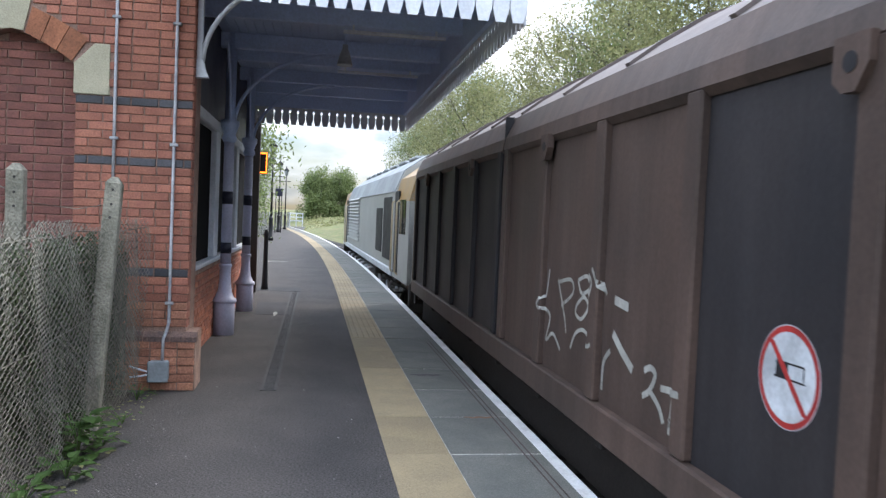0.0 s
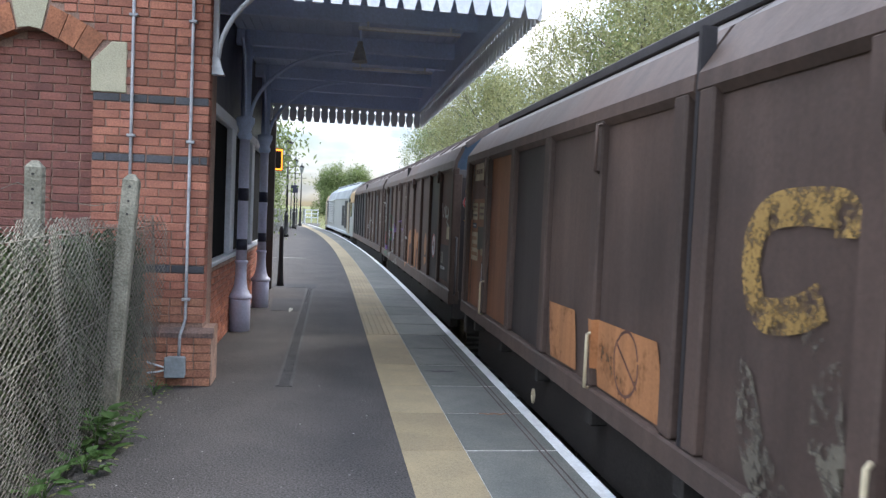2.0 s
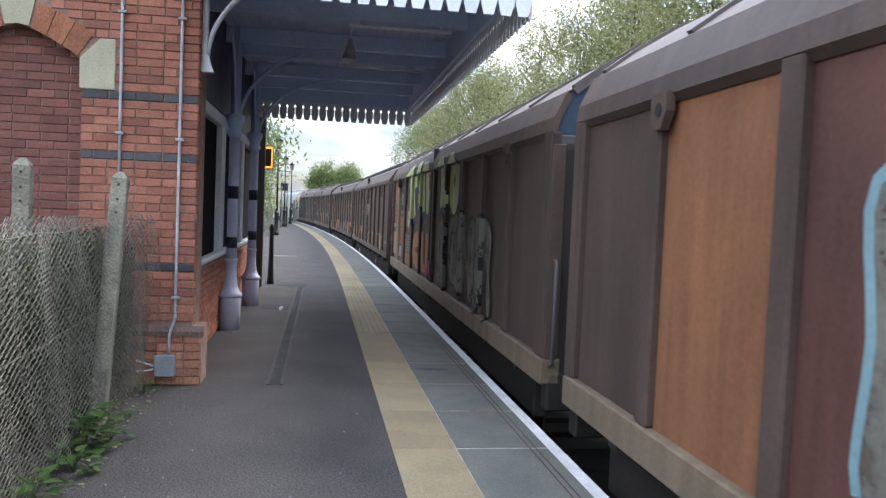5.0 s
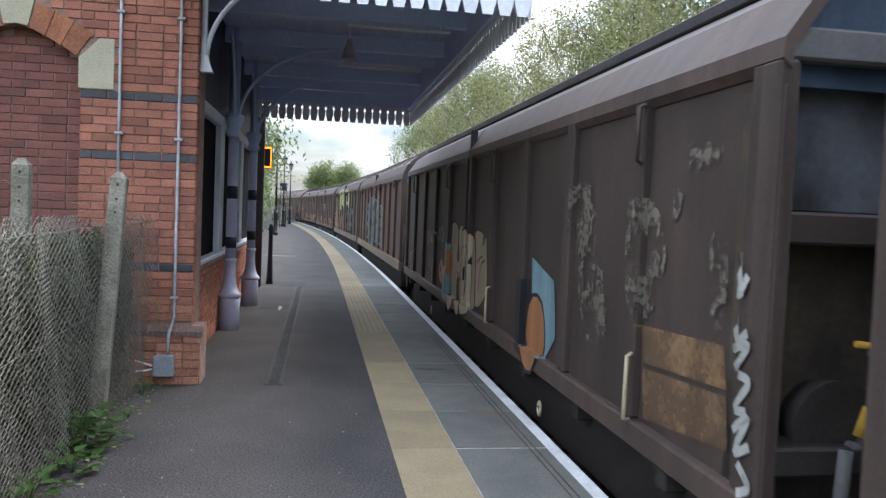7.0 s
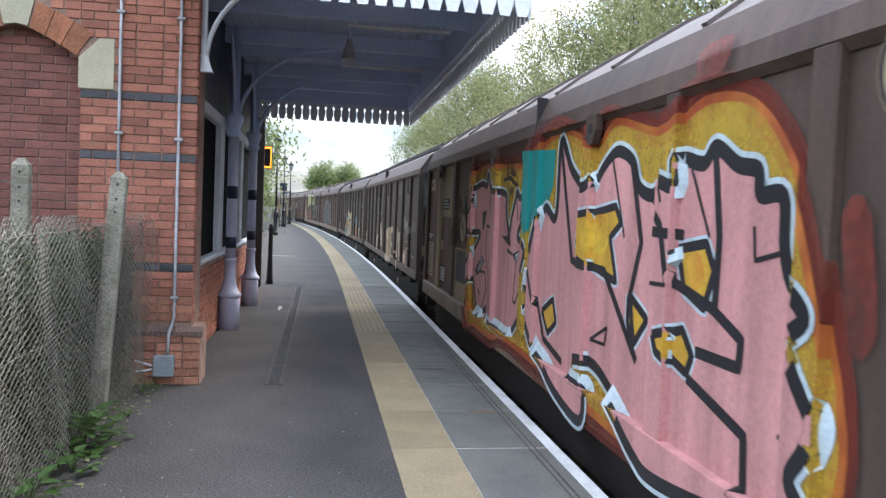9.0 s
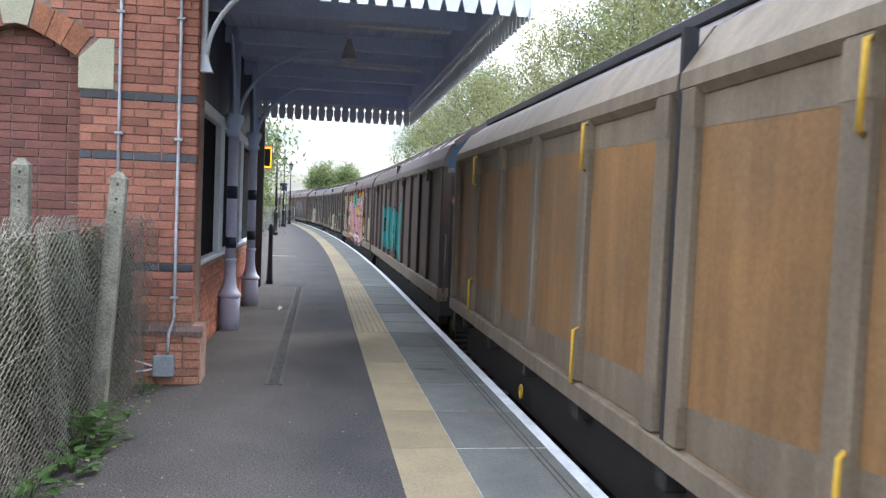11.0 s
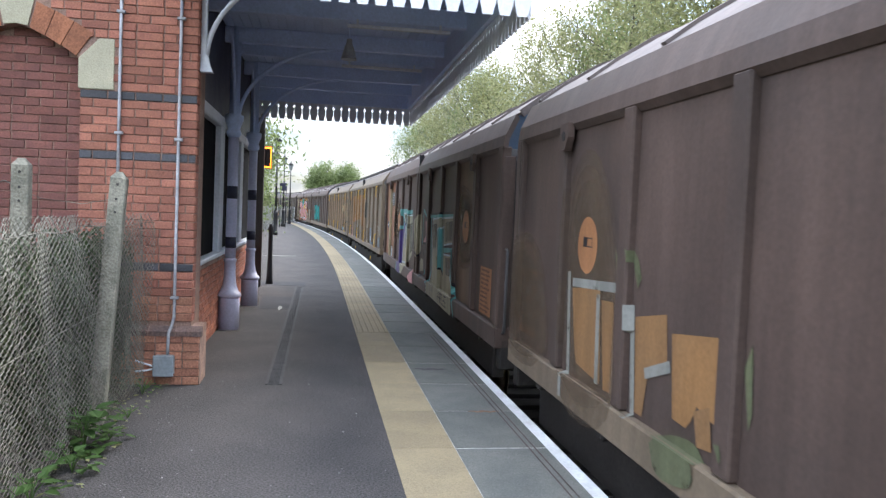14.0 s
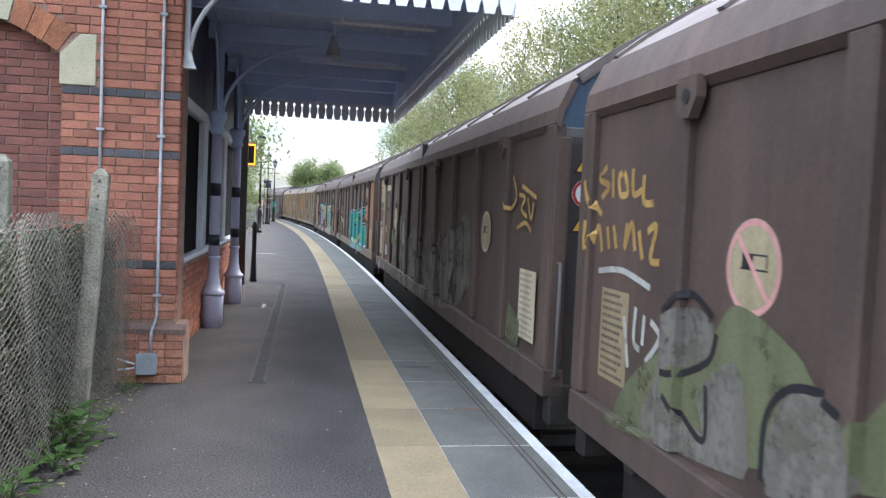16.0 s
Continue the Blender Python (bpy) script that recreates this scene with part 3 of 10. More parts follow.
# voussoirs, keystone and springer
for sgn in (1, -1):
    for i in range(3):
        xs = [-2.44 + sgn * (0.10 + (0.36) * j / 3) for j in (i, i + 1)]
        low = [(x, arch_top(x)) for x in xs]
        up = [(x + sgn * (0.03 + 0.10 * abs(x + 2.44) / 0.49), arch_top(x) + 0.215 - 0.03 * abs(x + 2.44) / 0.49) for x in xs]
        g = 0.004 * sgn
        bm = bmesh.new()
        slab_poly(bm, [(low[0][0] + g, low[0][1]), (low[1][0] - g, low[1][1]), (up[1][0] - g, up[1][1]), (up[0][0] + g, up[0][1])], "y", PY - 0.014, PY + 0.12)
        part("voussoir", bm, M["rubbed"], wall_front, "rubbed red brick arch stone")
bm = bmesh.new()
slab_poly(bm, [(-2.53, 2.862), (-2.44, 2.875), (-2.35, 2.862), (-2.29, 3.14), (-2.59, 3.14)], "y", PY - 0.018, PY + 0.13)
part("keystone", bm, M["stone"], wall_front, "pale sandstone keystone")
for mir in (0, 1):
    bm = bmesh.new()
    p = [(-1.965, 2.392), (-1.69, 2.392), (-1.69, 2.80), (-1.81, 2.80), (-1.965, 2.635)]
    if mir:
        p = [(-4.88 - x, z) for x, z in p]
    slab_poly(bm, p, "y", PY - 0.018, PY + 0.13)
    bmesh.ops.bevel(bm, geom=bm.edges[:], offset=0.006, segments=1, affect="EDGES")
    part("springer", bm, M["stone"], wall_front, "pale sandstone springer block")
# plinth with a chamfered blue brick string
bm = bmesh.new()
slab_poly(bm, [(PY - 0.06, 0.0), (PY + 0.3, 0.0), (PY + 0.3, 0.478), (PY - 0.012, 0.478), (PY - 0.065, 0.44), (PY - 0.065, 0.405), (PY - 0.055, 0.40)], "x", PX0, -0.955)
part("plinth_core", bm, M["mortar"], wall_front)
lay(wall_front, PX0, -0.955, 0.0, 0.40, PY - 0.06, lambda z: "brick_low", seed=6)
bm = bmesh.new()
for i in range(5):
    x0 = -0.94 - 0.215 * i
    slab_poly(bm, [(PY - 0.02, 0.485), (PY - 0.078, 0.445), (PY - 0.078, 0.405), (PY + 0.0, 0.405)], "x", x0 - 0.208, x0)
part("string_course", bm, M["brick_string"], wall_front, "chamfered worn brick string course")

# matt black that fills the window openings in place of glass
M["boarding"] = mk("matt black sheet", (0.006, 0.006, 0.007), 0.9, scale=2, bump=0.02, spec=0.1)
# side wall along the platform
SX, SY0, SY1 = -1.19, 7.0, 15.0
wall_side = tagged(empty("wall_side"), "red brick side wall with large dark windows under the canopy", "wall", kind="structure")
bm = bmesh.new()
box(bm, SX - 0.3, SX, SY0, SY1, 0, 0.895)
box(bm, SX - 0.3, SX, SY0, SY0 + 0.97, 0.895, 2.5)
part("core", bm, M["mortar"], wall_side)
bm = bmesh.new()
box(bm, SX - 0.3, SX, SY0, SY1, 2.50, 3.9)
part("upper_boarding", bm, M["navy"], wall_side, "dark blue painted boarding above the windows")
v, f = [], []
z, k = 0.0, 0
while z < 2.45:
    y = SY0 + (0.11 if k % 2 else 0)
    while y < (SY1 - 0.1 if z < 0.80 else SY0 + 0.86):
        d = SX + 0.012
        o = len(v)
        v += [(SX - 0.01, y, z + .005), (SX - 0.01, y + .205, z + .005), (SX - 0.01, y + .205, z + C - .005), (SX - 0.01, y, z + C - .005),
              (d, y + .004, z + .009), (d, y + .201, z + .009), (d, y + .201, z + C - .009), (d, y + .004, z + C - .009)]
        f += [(o + 4, o + 5, o + 6, o + 7)] + [(o + i, o + (i + 1) % 4, o + 4 + (i + 1) % 4, o + 4 + i) for i in range(4)]
        y += 0.215
    z += C
    k += 1
M["brick_isl"] = mk("red brick of the side wall", (0.36, 0.13, 0.075), 0.88, col2=(0.27, 0.095, 0.06), scale=5, fine=70, amount=0.3, bump=0.4, island=True, spread=0.28)
tagged(mesh_part("brickwork", grid_mesh("brickwork", v, f), M["brick_isl"], wall_side), "courses of red brick under the sill", kind="stuff")
for i, (ya, yb) in enumerate(((8.05, 9.95), (10.15, 12.3), (12.5, 14.4))):
    w = tagged(empty("window_%d" % (i + 1)), "large black window with a white timber frame and sill", "window", "platform windows", "structure")
    bm = bmesh.new()
    box(bm, SX - 0.06, SX - 0.045, ya, yb, 0.94, 2.5)
    part("pane", bm, M["boarding"], w, "matt black sheet filling the window opening")
    for y, wd in ((yb - 0.36, 0.36),):
        bm = bmesh.new()
        box(bm, SX - 0.08, SX + 0.02, y, y + wd, 0.94, 2.5, 0.008)
        part("jamb", bm, M["white_paint"], w)
    bm = bmesh.new()
    box(bm, SX - 0.1, SX + 0.055, ya - 0.06, yb + 0.06, 0.895, 0.945, 0.01)
    part("window_sill", bm, M["white_paint"], w, "projecting white painted sill")
    bm = bmesh.new()
    box(bm, SX - 0.08, SX + 0.03, ya - 0.06, yb + 0.06, 2.40, 2.53, 0.015)
    part("lintel_board", bm, M["white_paint"], w, "white painted lintel board")
bm = bmesh.new()
box(bm, SX - 0.3, SX + 0.14, 14.86, 15.0, 0, 3.3, 0.01)
tagged(part("end_screen", bm, M["dark_wood"]), "dark varnished timber end screen of the building", "screen", kind="structure")
bm = bmesh.new()
box(bm, -9, SX - 0.3, 14.7, 15.0, 0, 3.9)
box(bm, -9, -5.5, PY, PY + 0.4, 0, 3.9)
tagged(part("wall_back", bm, M["brick_isl"]), "plain red brick rear wall of the building", "wall", kind="structure")
bm = bmesh.new()
slab_poly(bm, [(-9.2, 3.9), (-0.95, 3.9), (-5.0, 6.3)], "y", PY - 0.15, 15.1)
tagged(part("roof", bm, M["dark_wood"]), "dark pitched roof of the station building", "roof", kind="structure")

# conduits and a junction box on the wall
for x, zl, zk in ((-1.64, 1.0, 0), (-1.172, 0.0, 1)):
    c = tagged(empty("conduit"), "grey metal conduit clipped to the brick wall", "conduit", "wall conduits")
    bm = bmesh.new()
    if zk:
        pipe(bm, [(x, PY - 0.035, 3.4), (x, PY - 0.035, 0.56), (x - 0.012, PY - 0.05, 0.50), (x - 0.03, PY - 0.095, 0.43), (x - 0.035, PY - 0.095, 0.20)], 0.013)
    else:
        pipe(bm, [(x, PY - 0.035, 3.4), (x, PY - 0.035, zl)], 0.013)
    part("tube", bm, M["pipe"], c)
    for z in ((3.02, 2.05, 1.2) if not zk else (3.0, 2.02, 0.72)):
        bm = bmesh.new()
        box(bm, x - 0.033, x + 0.033, PY - 0.052, PY - 0.012, z - 0.012, z + 0.012, 0.004)
        part("clip", bm, M["pipe"], c)
jb = tagged(empty("junction_box"), "small grey square junction box low on the plinth", "junction box")
bm = bmesh.new()
box(bm, -1.305, -1.15, PY - 0.15, PY - 0.07, 0.09, 0.255, 0.012)
part("body", bm, M["grey_box"], jb)
bm = bmesh.new()
box(bm, -1.31, -1.145, PY - 0.162, PY - 0.145, 0.085, 0.26, 0.008)
part("lid", bm, M["grey_box"], jb)
for dz in (0.03, -0.02):
    bm = bmesh.new()
    pipe(bm, [(-1.30, PY - 0.11, 0.15 + dz * 0.3), (-1.36, PY - 0.12, 0.15 + dz), (-1.45, PY - 0.14, 0.16 + dz * 1.8)], 0.008)
    part("cable", bm, M["white_paint"], jb)

# ---- canopy ----
KX, KY0, KY1, KZ = 1.485, 5.84, 13.98, 2.985
canopy = tagged(empty("canopy"), "grey-blue timber platform canopy with a white scalloped valance", "canopy", kind="structure")
bm = bmesh.new()
box(bm, SX, KX - 0.03, KY0 + 0.03, KY1 - 0.03, 3.62, 3.68)
part("roof_boards", bm, M["canopy"], canopy)
for i in range(26):
    x = SX + 0.02 + i * 0.102
    bm = bmesh.new()
    box(bm, x, x + 0.094, KY0 + 0.05, KY1 - 0.05, 3.60, 3.62, 0.003)
    part("ceiling_board", bm, M["canopy"], canopy)
for y in (6.9, 8.3, 9.86, 10.65, 12.2, 13.4):
    bm = bmesh.new()
    box(bm, SX, KX - 0.05, y - 0.05, y + 0.05, 3.42, 3.6, 0.006)
    part("beam", bm, M["canopy"], canopy)
for y in (8.24, 10.59):
    bm = bmesh.new()
    box(bm, 0.2, 1.25, y - 0.03, y + 0.03, 3.345, 3.375, 0.004)
    for x in (0.3, 1.15):
        box(bm, x - 0.01, x + 0.01, y - 0.01, y + 0.01, 3.37, 3.43)
    part("strip_batten", bm, M["white_paint"], canopy, "slim white strip along a beam")


def valance_board(w=0.131):
    """One pointed board of the valance: narrowed foot, keyhole half-slots at its edges; in x and z, z 0 at the tip."""
    g = 0.0035
    pts = []
    left = [(0.028, 0.0), (0.016, 0.05), (g, 0.10), (g, 0.19)]
    hole = [(0.016 + 0.0 * k, 0) for k in range(0)]
    left += [(0.014, 0.20), (0.019, 0.215), (0.014, 0.23), (g, 0.24), (0.0005, 0.26), (0.0005, 0.62)]
    right = [(w - x, z) for x, z in left]
    return right[::-1][::-1], left


def valance(along, a, b, fixed, zt):
    w = 0.131
    n = int(round((b - a) / w))
    w = (b - a) / n
    r, l = valance_board(w)
    outline = l[::-1] + r
    me = None
    for i in range(n):
        if me is None:
            bm = bmesh.new()
            slab_poly(bm, outline, "y", -0.011, 0.011)
            me = bpy.data.meshes.new("valance_board")
            bm.to_mesh(me)
            bm.free()
            me.materials.append(M["white_paint"])
        o = new("valance_board", me)
        o.parent = canopy
        o.matrix_basis = pose(a + i * w, fixed, zt) if along == "x" else pose(fixed, a + i * w, zt, 0, 0, 90)


valance("x", -1.0, KX, KY0, KZ)
valance("x", -1.18, KX, KY1, KZ)
valance("y", KY0 + 0.012, KY1 - 0.012, KX, KZ)
bm = bmesh.new()
box(bm, KX - 0.06, KX - 0.013, KY0 + 0.02, KY1 - 0.02, 3.26, 3.62)
box(bm, -1.0, KX - 0.06, KY0 + 0.02, KY0 + 0.07, 3.27, 3.62)
box(bm, -1.18, KX - 0.06, KY1 - 0.07, KY1 - 0.02, 3.27, 3.62)
part("fascia", bm, M["canopy"], canopy, "grey-blue fascia board behind the valance")
# small bracket by the pillar
br = tagged(empty("wall_bracket"), "white cast-iron canopy bracket on the brick pillar", "bracket")
bm = bmesh.new()
box(bm, -1.035, -0.985, 6.93, 6.99, 2.66, 3.5, 0.006)
part("back_bar", bm, M["white_paint"], br)
bm = bmesh.new()
slab_poly(bm, [(-1.035, 2.60), (-0.93, 2.60), (-0.955, 2.66), (-0.975, 2.74), (-1.035, 2.74)], "y", 6.92, 7.0)
part("foot", bm, M["white_paint"], br)
bm = bmesh.new()
pipe(bm, [(-0.99 + 0.95 * (1 - math.cos(a)), 6.96, 2.70 + 0.80 * math.sin(a)) for a in np.linspace(0.05, 1.35, 12)], 0.022)
part("curved_strut", bm, M["white_paint"], br)
# columns
def column(x, y, nm):
    c = tagged(empty(nm, x, y), "pale lilac cast-iron column with navy bands and a flared base", "column", "canopy columns")
    bm = bmesh.new()
    lathe(bm, [(0.125, 0.0), (0.125, 0.37), (0.12, 0.395)])
    part("base", bm, M["lilac"], c)
    bm = bmesh.new()
    lathe(bm, [(0.138, 0.39), (0.145, 0.41), (0.138, 0.435), (0.115, 0.45), (0.085, 0.52), (0.07, 0.62), (0.066, 0.70), (0.066, 0.81), (0.078, 0.82), (0.078, 0.845), (0.064, 0.855)])
    part("flare", bm, M["lilac"], c)
    bm = bmesh.new()
    lathe(bm, [(0.063, 0.85), (0.06, 2.32)])
    part("shaft", bm, M["lilac"], c)
    for z0, z1 in ((0.98, 1.11), (1.57, 1.72)):
        bm = bmesh.new()
        lathe(bm, [(0.0645, z0), (0.0645, z1)])
        part("band", bm, M["navy"], c, "navy painted band")
    bm = bmesh.new()
    lathe(bm, [(0.062, 2.30), (0.085, 2.33), (0.085, 2.36), (0.07, 2.40), (0.095, 2.47), (0.11, 2.50), (0.11, 2.56), (0.06, 2.58), (0.06, 3.6)])
    part("capital", bm, M["canopy"], c)
    bm = bmesh.new()
    pipe(bm, [(0.05 + 1.25 * (1 - math.cos(a)), 0, 2.5 + 0.92 * math.sin(a)) for a in np.linspace(0.0, 1.5, 16)], 0.022)
    part("arched_bracket", bm, M["canopy"], c)
    bm = bmesh.new()
    pipe(bm, [(0, 0.05 + 0.6 * (1 - math.cos(a)), 2.5 + 0.9 * math.sin(a)) for a in np.linspace(0.0, 1.5, 10)], 0.018)
    pipe(bm, [(0, -0.05 - 0.6 * (1 - math.cos(a)), 2.5 + 0.9 * math.sin(a)) for a in np.linspace(0.0, 1.5, 10)], 0.018)
    part("side_bracket", bm, M["canopy"], c)
    return c


c1 = column(-1.06, 9.86, "column")
copy_thing(c1, pose(-1.02, 12.2, 0))
# pendant lamp under the canopy
pl = tagged(empty("pendant_lamp", 0.24, 8.8), "grey enamel pendant lamp hanging under the canopy", "lamp")
bm = bmesh.new()
tube(bm, (0, 0, 3.6), (0, 0, 3.33), 0.012)
part("rod", bm, M["canopy"], pl)
bm = bmesh.new()
lathe(bm, [(0.085, 3.12), (0.08, 3.14), (0.05, 3.25), (0.03, 3.30), (0.03, 3.34)])
part("shade", bm, M["pipe"], pl)
# hanging display
cis = tagged(empty("departure_display"), "small hanging departure display glowing orange", "display")
bm = bmesh.new()
box(bm, -1.15, -0.92, 14.99, 15.09, 2.17, 2.57, 0.01)
part("housing", bm, M["black"], cis)
bm = bmesh.new()
box(bm, -1.06, -0.93, 14.978, 14.99, 2.53, 2.56)
box(bm, -1.06, -0.93, 14.978, 14.99, 2.18, 2.21)
box(bm, -0.95, -0.93, 14.978, 14.99, 2.21, 2.53)
part("screen", bm, M["led"], cis, "glowing orange screen edge")
bm = bmesh.new()
lathe(bm, [(0.07, 0), (0.06, 0.1), (0.045, 0.5), (0.04, 1.0), (0.055, 1.05), (0.03, 1.12), (0.0301, 1.14)], -0.93, 15.5, 0)
tagged(part("bollard", bm, M["black"]), "slim black bollard beside the building's end", "bollard")

# ---- chain-link fence ----
def post(x, y, nm):
    p = tagged(empty(nm, x, y), "weathered square concrete fence post with a pointed top", "fence post", "concrete fence posts")
    bm = bmesh.new()
    w = 0.053
    v0 = [(-w, -w), (w, -w), (w, w), (-w, w)]
    lo = [bm.verts.new((a, b, -0.05)) for a, b in v0]
    hi = [bm.verts.new((a, b, 1.665)) for a, b in v0]
    to = [bm.verts.new((a * 0.35, b * 0.35, 1.71)) for a, b in v0]
    for A, B in ((lo, hi), (hi, to)):
        for i in range(4):
            bm.faces.new((A[i], A[(i + 1) % 4], B[(i + 1) % 4], B[i]))
    bm.faces.new(to)
    bmesh.ops.bevel(bm, geom=[e for e in bm.edges if abs(e.verts[0].co.z - e.verts[1].co.z) > 1], offset=0.008, segments=1, affect="EDGES")
    part("shaft", bm, M["concrete"], p)
    for z in (1.62, 1.52, 1.43):
        bm = bmesh.new()
        tube(bm, (0.0, -0.057, z), (0.0, -0.045, z), 0.009, n=8)
        part("wire_hole", bm, M["iron"], p)
    return p


p1 = post(-1.47, 5.62, "fence_post")
p1.matrix_basis = pose(-1.455, 5.62, 0.0, -4.5, 3.2, 3)
copy_thing(p1, pose(-1.95, 5.62, 0.05, 0, 0, 4))


def mesh_x(y, z, ph):
    return -1.40 + 0.035 * math.sin(y * 2.1 + ph) * (0.4 + z) + 0.015 * math.sin(y * 7 + z * 4 + ph)


fence = tagged(empty("chain_link_fence"), "sagging rusty chain-link fence tied to concrete posts", "fence")
for layer, (x_off, ph, lab) in enumerate(((0.0, 0.0, "front sheet of wire mesh"), (-0.05, 1.1, "second slack sheet of wire mesh"))):
    v, f = [], []
    pitch, half = 0.044, 0.026
    ny = int(4.9 / pitch)
    for i in range(ny):
        y0 = 1.95 + i * pitch
        top = 1.40 + 0.03 * math.sin(y0 * 3 + ph) - (0.55 * max(0, y0 - 6.55) ** 1.0 if y0 > 6.55 else 0)
        nz = int(top / half)
        prev = None
        for k in range(nz + 1):
            z = 0.01 + k * half
            sgn = 1 if (k + i) % 2 else -1
            y = y0 + sgn * pitch * 0.47
            x = x_off + mesh_x(y, z, ph) + 0.004 * sgn
            r = 0.0026
            o = len(v)
            v += [(x + r, y, z), (x - r * 0.5, y + r * 0.9, z), (x - r * 0.5, y - r * 0.9, z)]
            if prev is not None:
                for j in range(3):
                    f.append((prev + j, prev + (j + 1) % 3, o + (j + 1) % 3, o + j))
            prev = o
    me = grid_mesh("wire_mesh", v, f)
    o = mesh_part("wire_mesh", me, M["wire"], fence, lab)
    o["kind"] = "stuff"
for z in (1.33, 0.75):
    bm = bmesh.new()
    pipe(bm, [(mesh_x(y, z, 0) - 0.01, y, z + 0.01 * math.sin(y * 5)) for y in np.linspace(1.95, 6.8, 30)], 0.003, 5)
    part("line_wire", bm, M["wire"], fence)
bm = bmesh.new()
pipe(bm, [(-1.50, 6.22, 1.52), (-1.75, 6.25, 1.47), (-2.05, 6.27, 1.50), (-2.30, 6.28, 1.62), (-2.7, 6.3, 1.44), (-3.1, 6.3, 1.4)], 0.003, 5)
part("tie_wire", bm, M["wire"], fence)
bm = bmesh.new()
box(bm, -9, -1.42, -2, 6.8, -0.02, 0.004)
tagged(part("verge", bm, M["earth"]), "dark bare soil behind the fence", "soil", kind="structure")

# ---- lamps, sign and paling fence along the platform ----
def lamp(x, y, nm="platform_lamp"):
    p = tagged(empty(nm, x, y), "black heritage platform lamp post with a glazed lantern", "lamp post", "platform lamp posts")
    bm = bmesh.new()
    lathe(bm, [(0.14, 0), (0.14, 0.15), (0.10, 0.2), (0.10, 1.0), (0.12, 1.05), (0.06, 1.2)], n=12)
    part("base", bm, M["black"], p)
    bm = bmesh.new()
    lathe(bm, [(0.055, 1.15), (0.04, 4.2)], n=10)
    part("pole", bm, M["black"], p)
    bm = bmesh.new()
    box(bm, -0.35, 0.35, -0.018, 0.018, 3.75, 3.79)
    part("ladder_bar", bm, M["black"], p)
    bm = bmesh.new()
    lathe(bm, [(0.09, 4.2), (0.19, 4.58), (0.19, 4.6)], n=6)
    part("lantern", bm, M["grey_box"], p, "glazed grey lantern")
    bm = bmesh.new()
    lathe(bm, [(0.23, 4.6), (0.10, 4.76), (0.05, 4.8), (0.02, 4.95)], n=6)
    part("cap", bm, M["black"], p)
    return p


l1 = lamp(-2.2, 40.0)
for x, y in ((-2.62, 47.5), (-2.55, 55.5), (-2.45, 64.0)):
    copy_thing(l1, pose(x, y, 0, 0, 0, 7))
sg = tagged(empty("station_sign", -2.5, 54.0), "small dark station name board on two posts", "sign")
bm = bmesh.new()
box(bm, -0.25, 0.22, -0.03, 0.03, 2.42, 2.92, 0.01)
part("board", bm, M["navy"], sg)
for x in (-0.2, 0.17):
    bm = bmesh.new()
    tube(bm, (x, 0.05, 0), (x, 0.05, 2.9), 0.03, n=8)
    part("post", bm, M["black"], sg)
for i in range(12):
    pf = tagged(empty("paling_fence"), "grey weathered timber paling fence panel", "fence", "platform fence panels")
    y0 = 16.5 + i * 5.0
    x0, x1 = -2.75 - 0.35 * math.sin(i * 0.35), -2.75 - 0.35 * math.sin((i + 1) * 0.35)
    for k in range(2):
        bm = bmesh.new()
        box(bm, min(x0, x1) - 0.05, min(x0, x1) - 0.02, y0, y0 + 5, 0.35 + k * 0.7, 0.43 + k * 0.7)
        part("rail_bar", bm, M["steel"], pf)
    for k in range(20):
        bm = bmesh.new()
        xx = min(x0, x1)
        box(bm, xx - 0.02, xx + 0.003, y0 + k * 0.25, y0 + k * 0.25 + 0.13, 0.05, 1.35 + 0.02 * math.sin(k * 2.3))
        part("paling", bm, M["steel"], pf)
gt = tagged(empty("end_gate", -1.9, 77.0), "pale barrier gate at the platform's end", "gate")
for x in (-0.6, 0.0, 0.6):
    bm = bmesh.new()
    box(bm, x - 0.04, x + 0.04, -0.04, 0.04, -0.1, 1.3)
    part("post", bm, M["white_paint"], gt)
for z in (0.5, 0.85, 1.2):
    bm = bmesh.new()
    box(bm, -0.62, 0.62, -0.02, 0.02, z, z + 0.08)
    part("bar", bm, M["white_paint"], gt)

# ---- the train ----
LB, LP, HW = 12.78, 13.656, 1.35
PROF = {"a": [(-1.35, 3.09), (-1.335, 3.20), (-1.24, 3.40), (-1.20, 3.42), (-1.0, 3.57), (-0.7, 3.76), (-0.35, 3.90), (0.0, 3.95)],
        "b": [(-1.35, 3.09), (-1.345, 3.17), (-1.17, 3.42), (-1.13, 3.44), (-0.95, 3.56), (-0.6, 3.70), (-0.3, 3.76), (0.0, 3.78)]}
RIBS = []
for h0 in (0.02, 6.43):
    for i in range(6):
        RIBS.append(h0 + i * 1.226)
RIBW = 0.15
SILL = {"a": 1.13, "b": 1.195}   # foot of the sill above the rail
CACHE = {}


def near(u, z, kind="a", g=0.0):
    """The outer face of a van's near side at u metres behind its front and z above the rail."""
    if z > 3.085:
        pr = PROF[kind]
        for (xa, za), (xb, zb) in zip(pr, pr[1:]):
            if z <= zb:
                return xa + (xb - xa) * (z - za) / (zb - za) - 0.012
        return 0
    if z < 1.335:
        return -HW - 0.012
    if u < 0.142 + g or u > 12.628 - g:
        return -HW - 0.006
    for r in RIBS:
        if r - g <= u <= r + RIBW + g:
            return -HW
    return -HW + 0.05


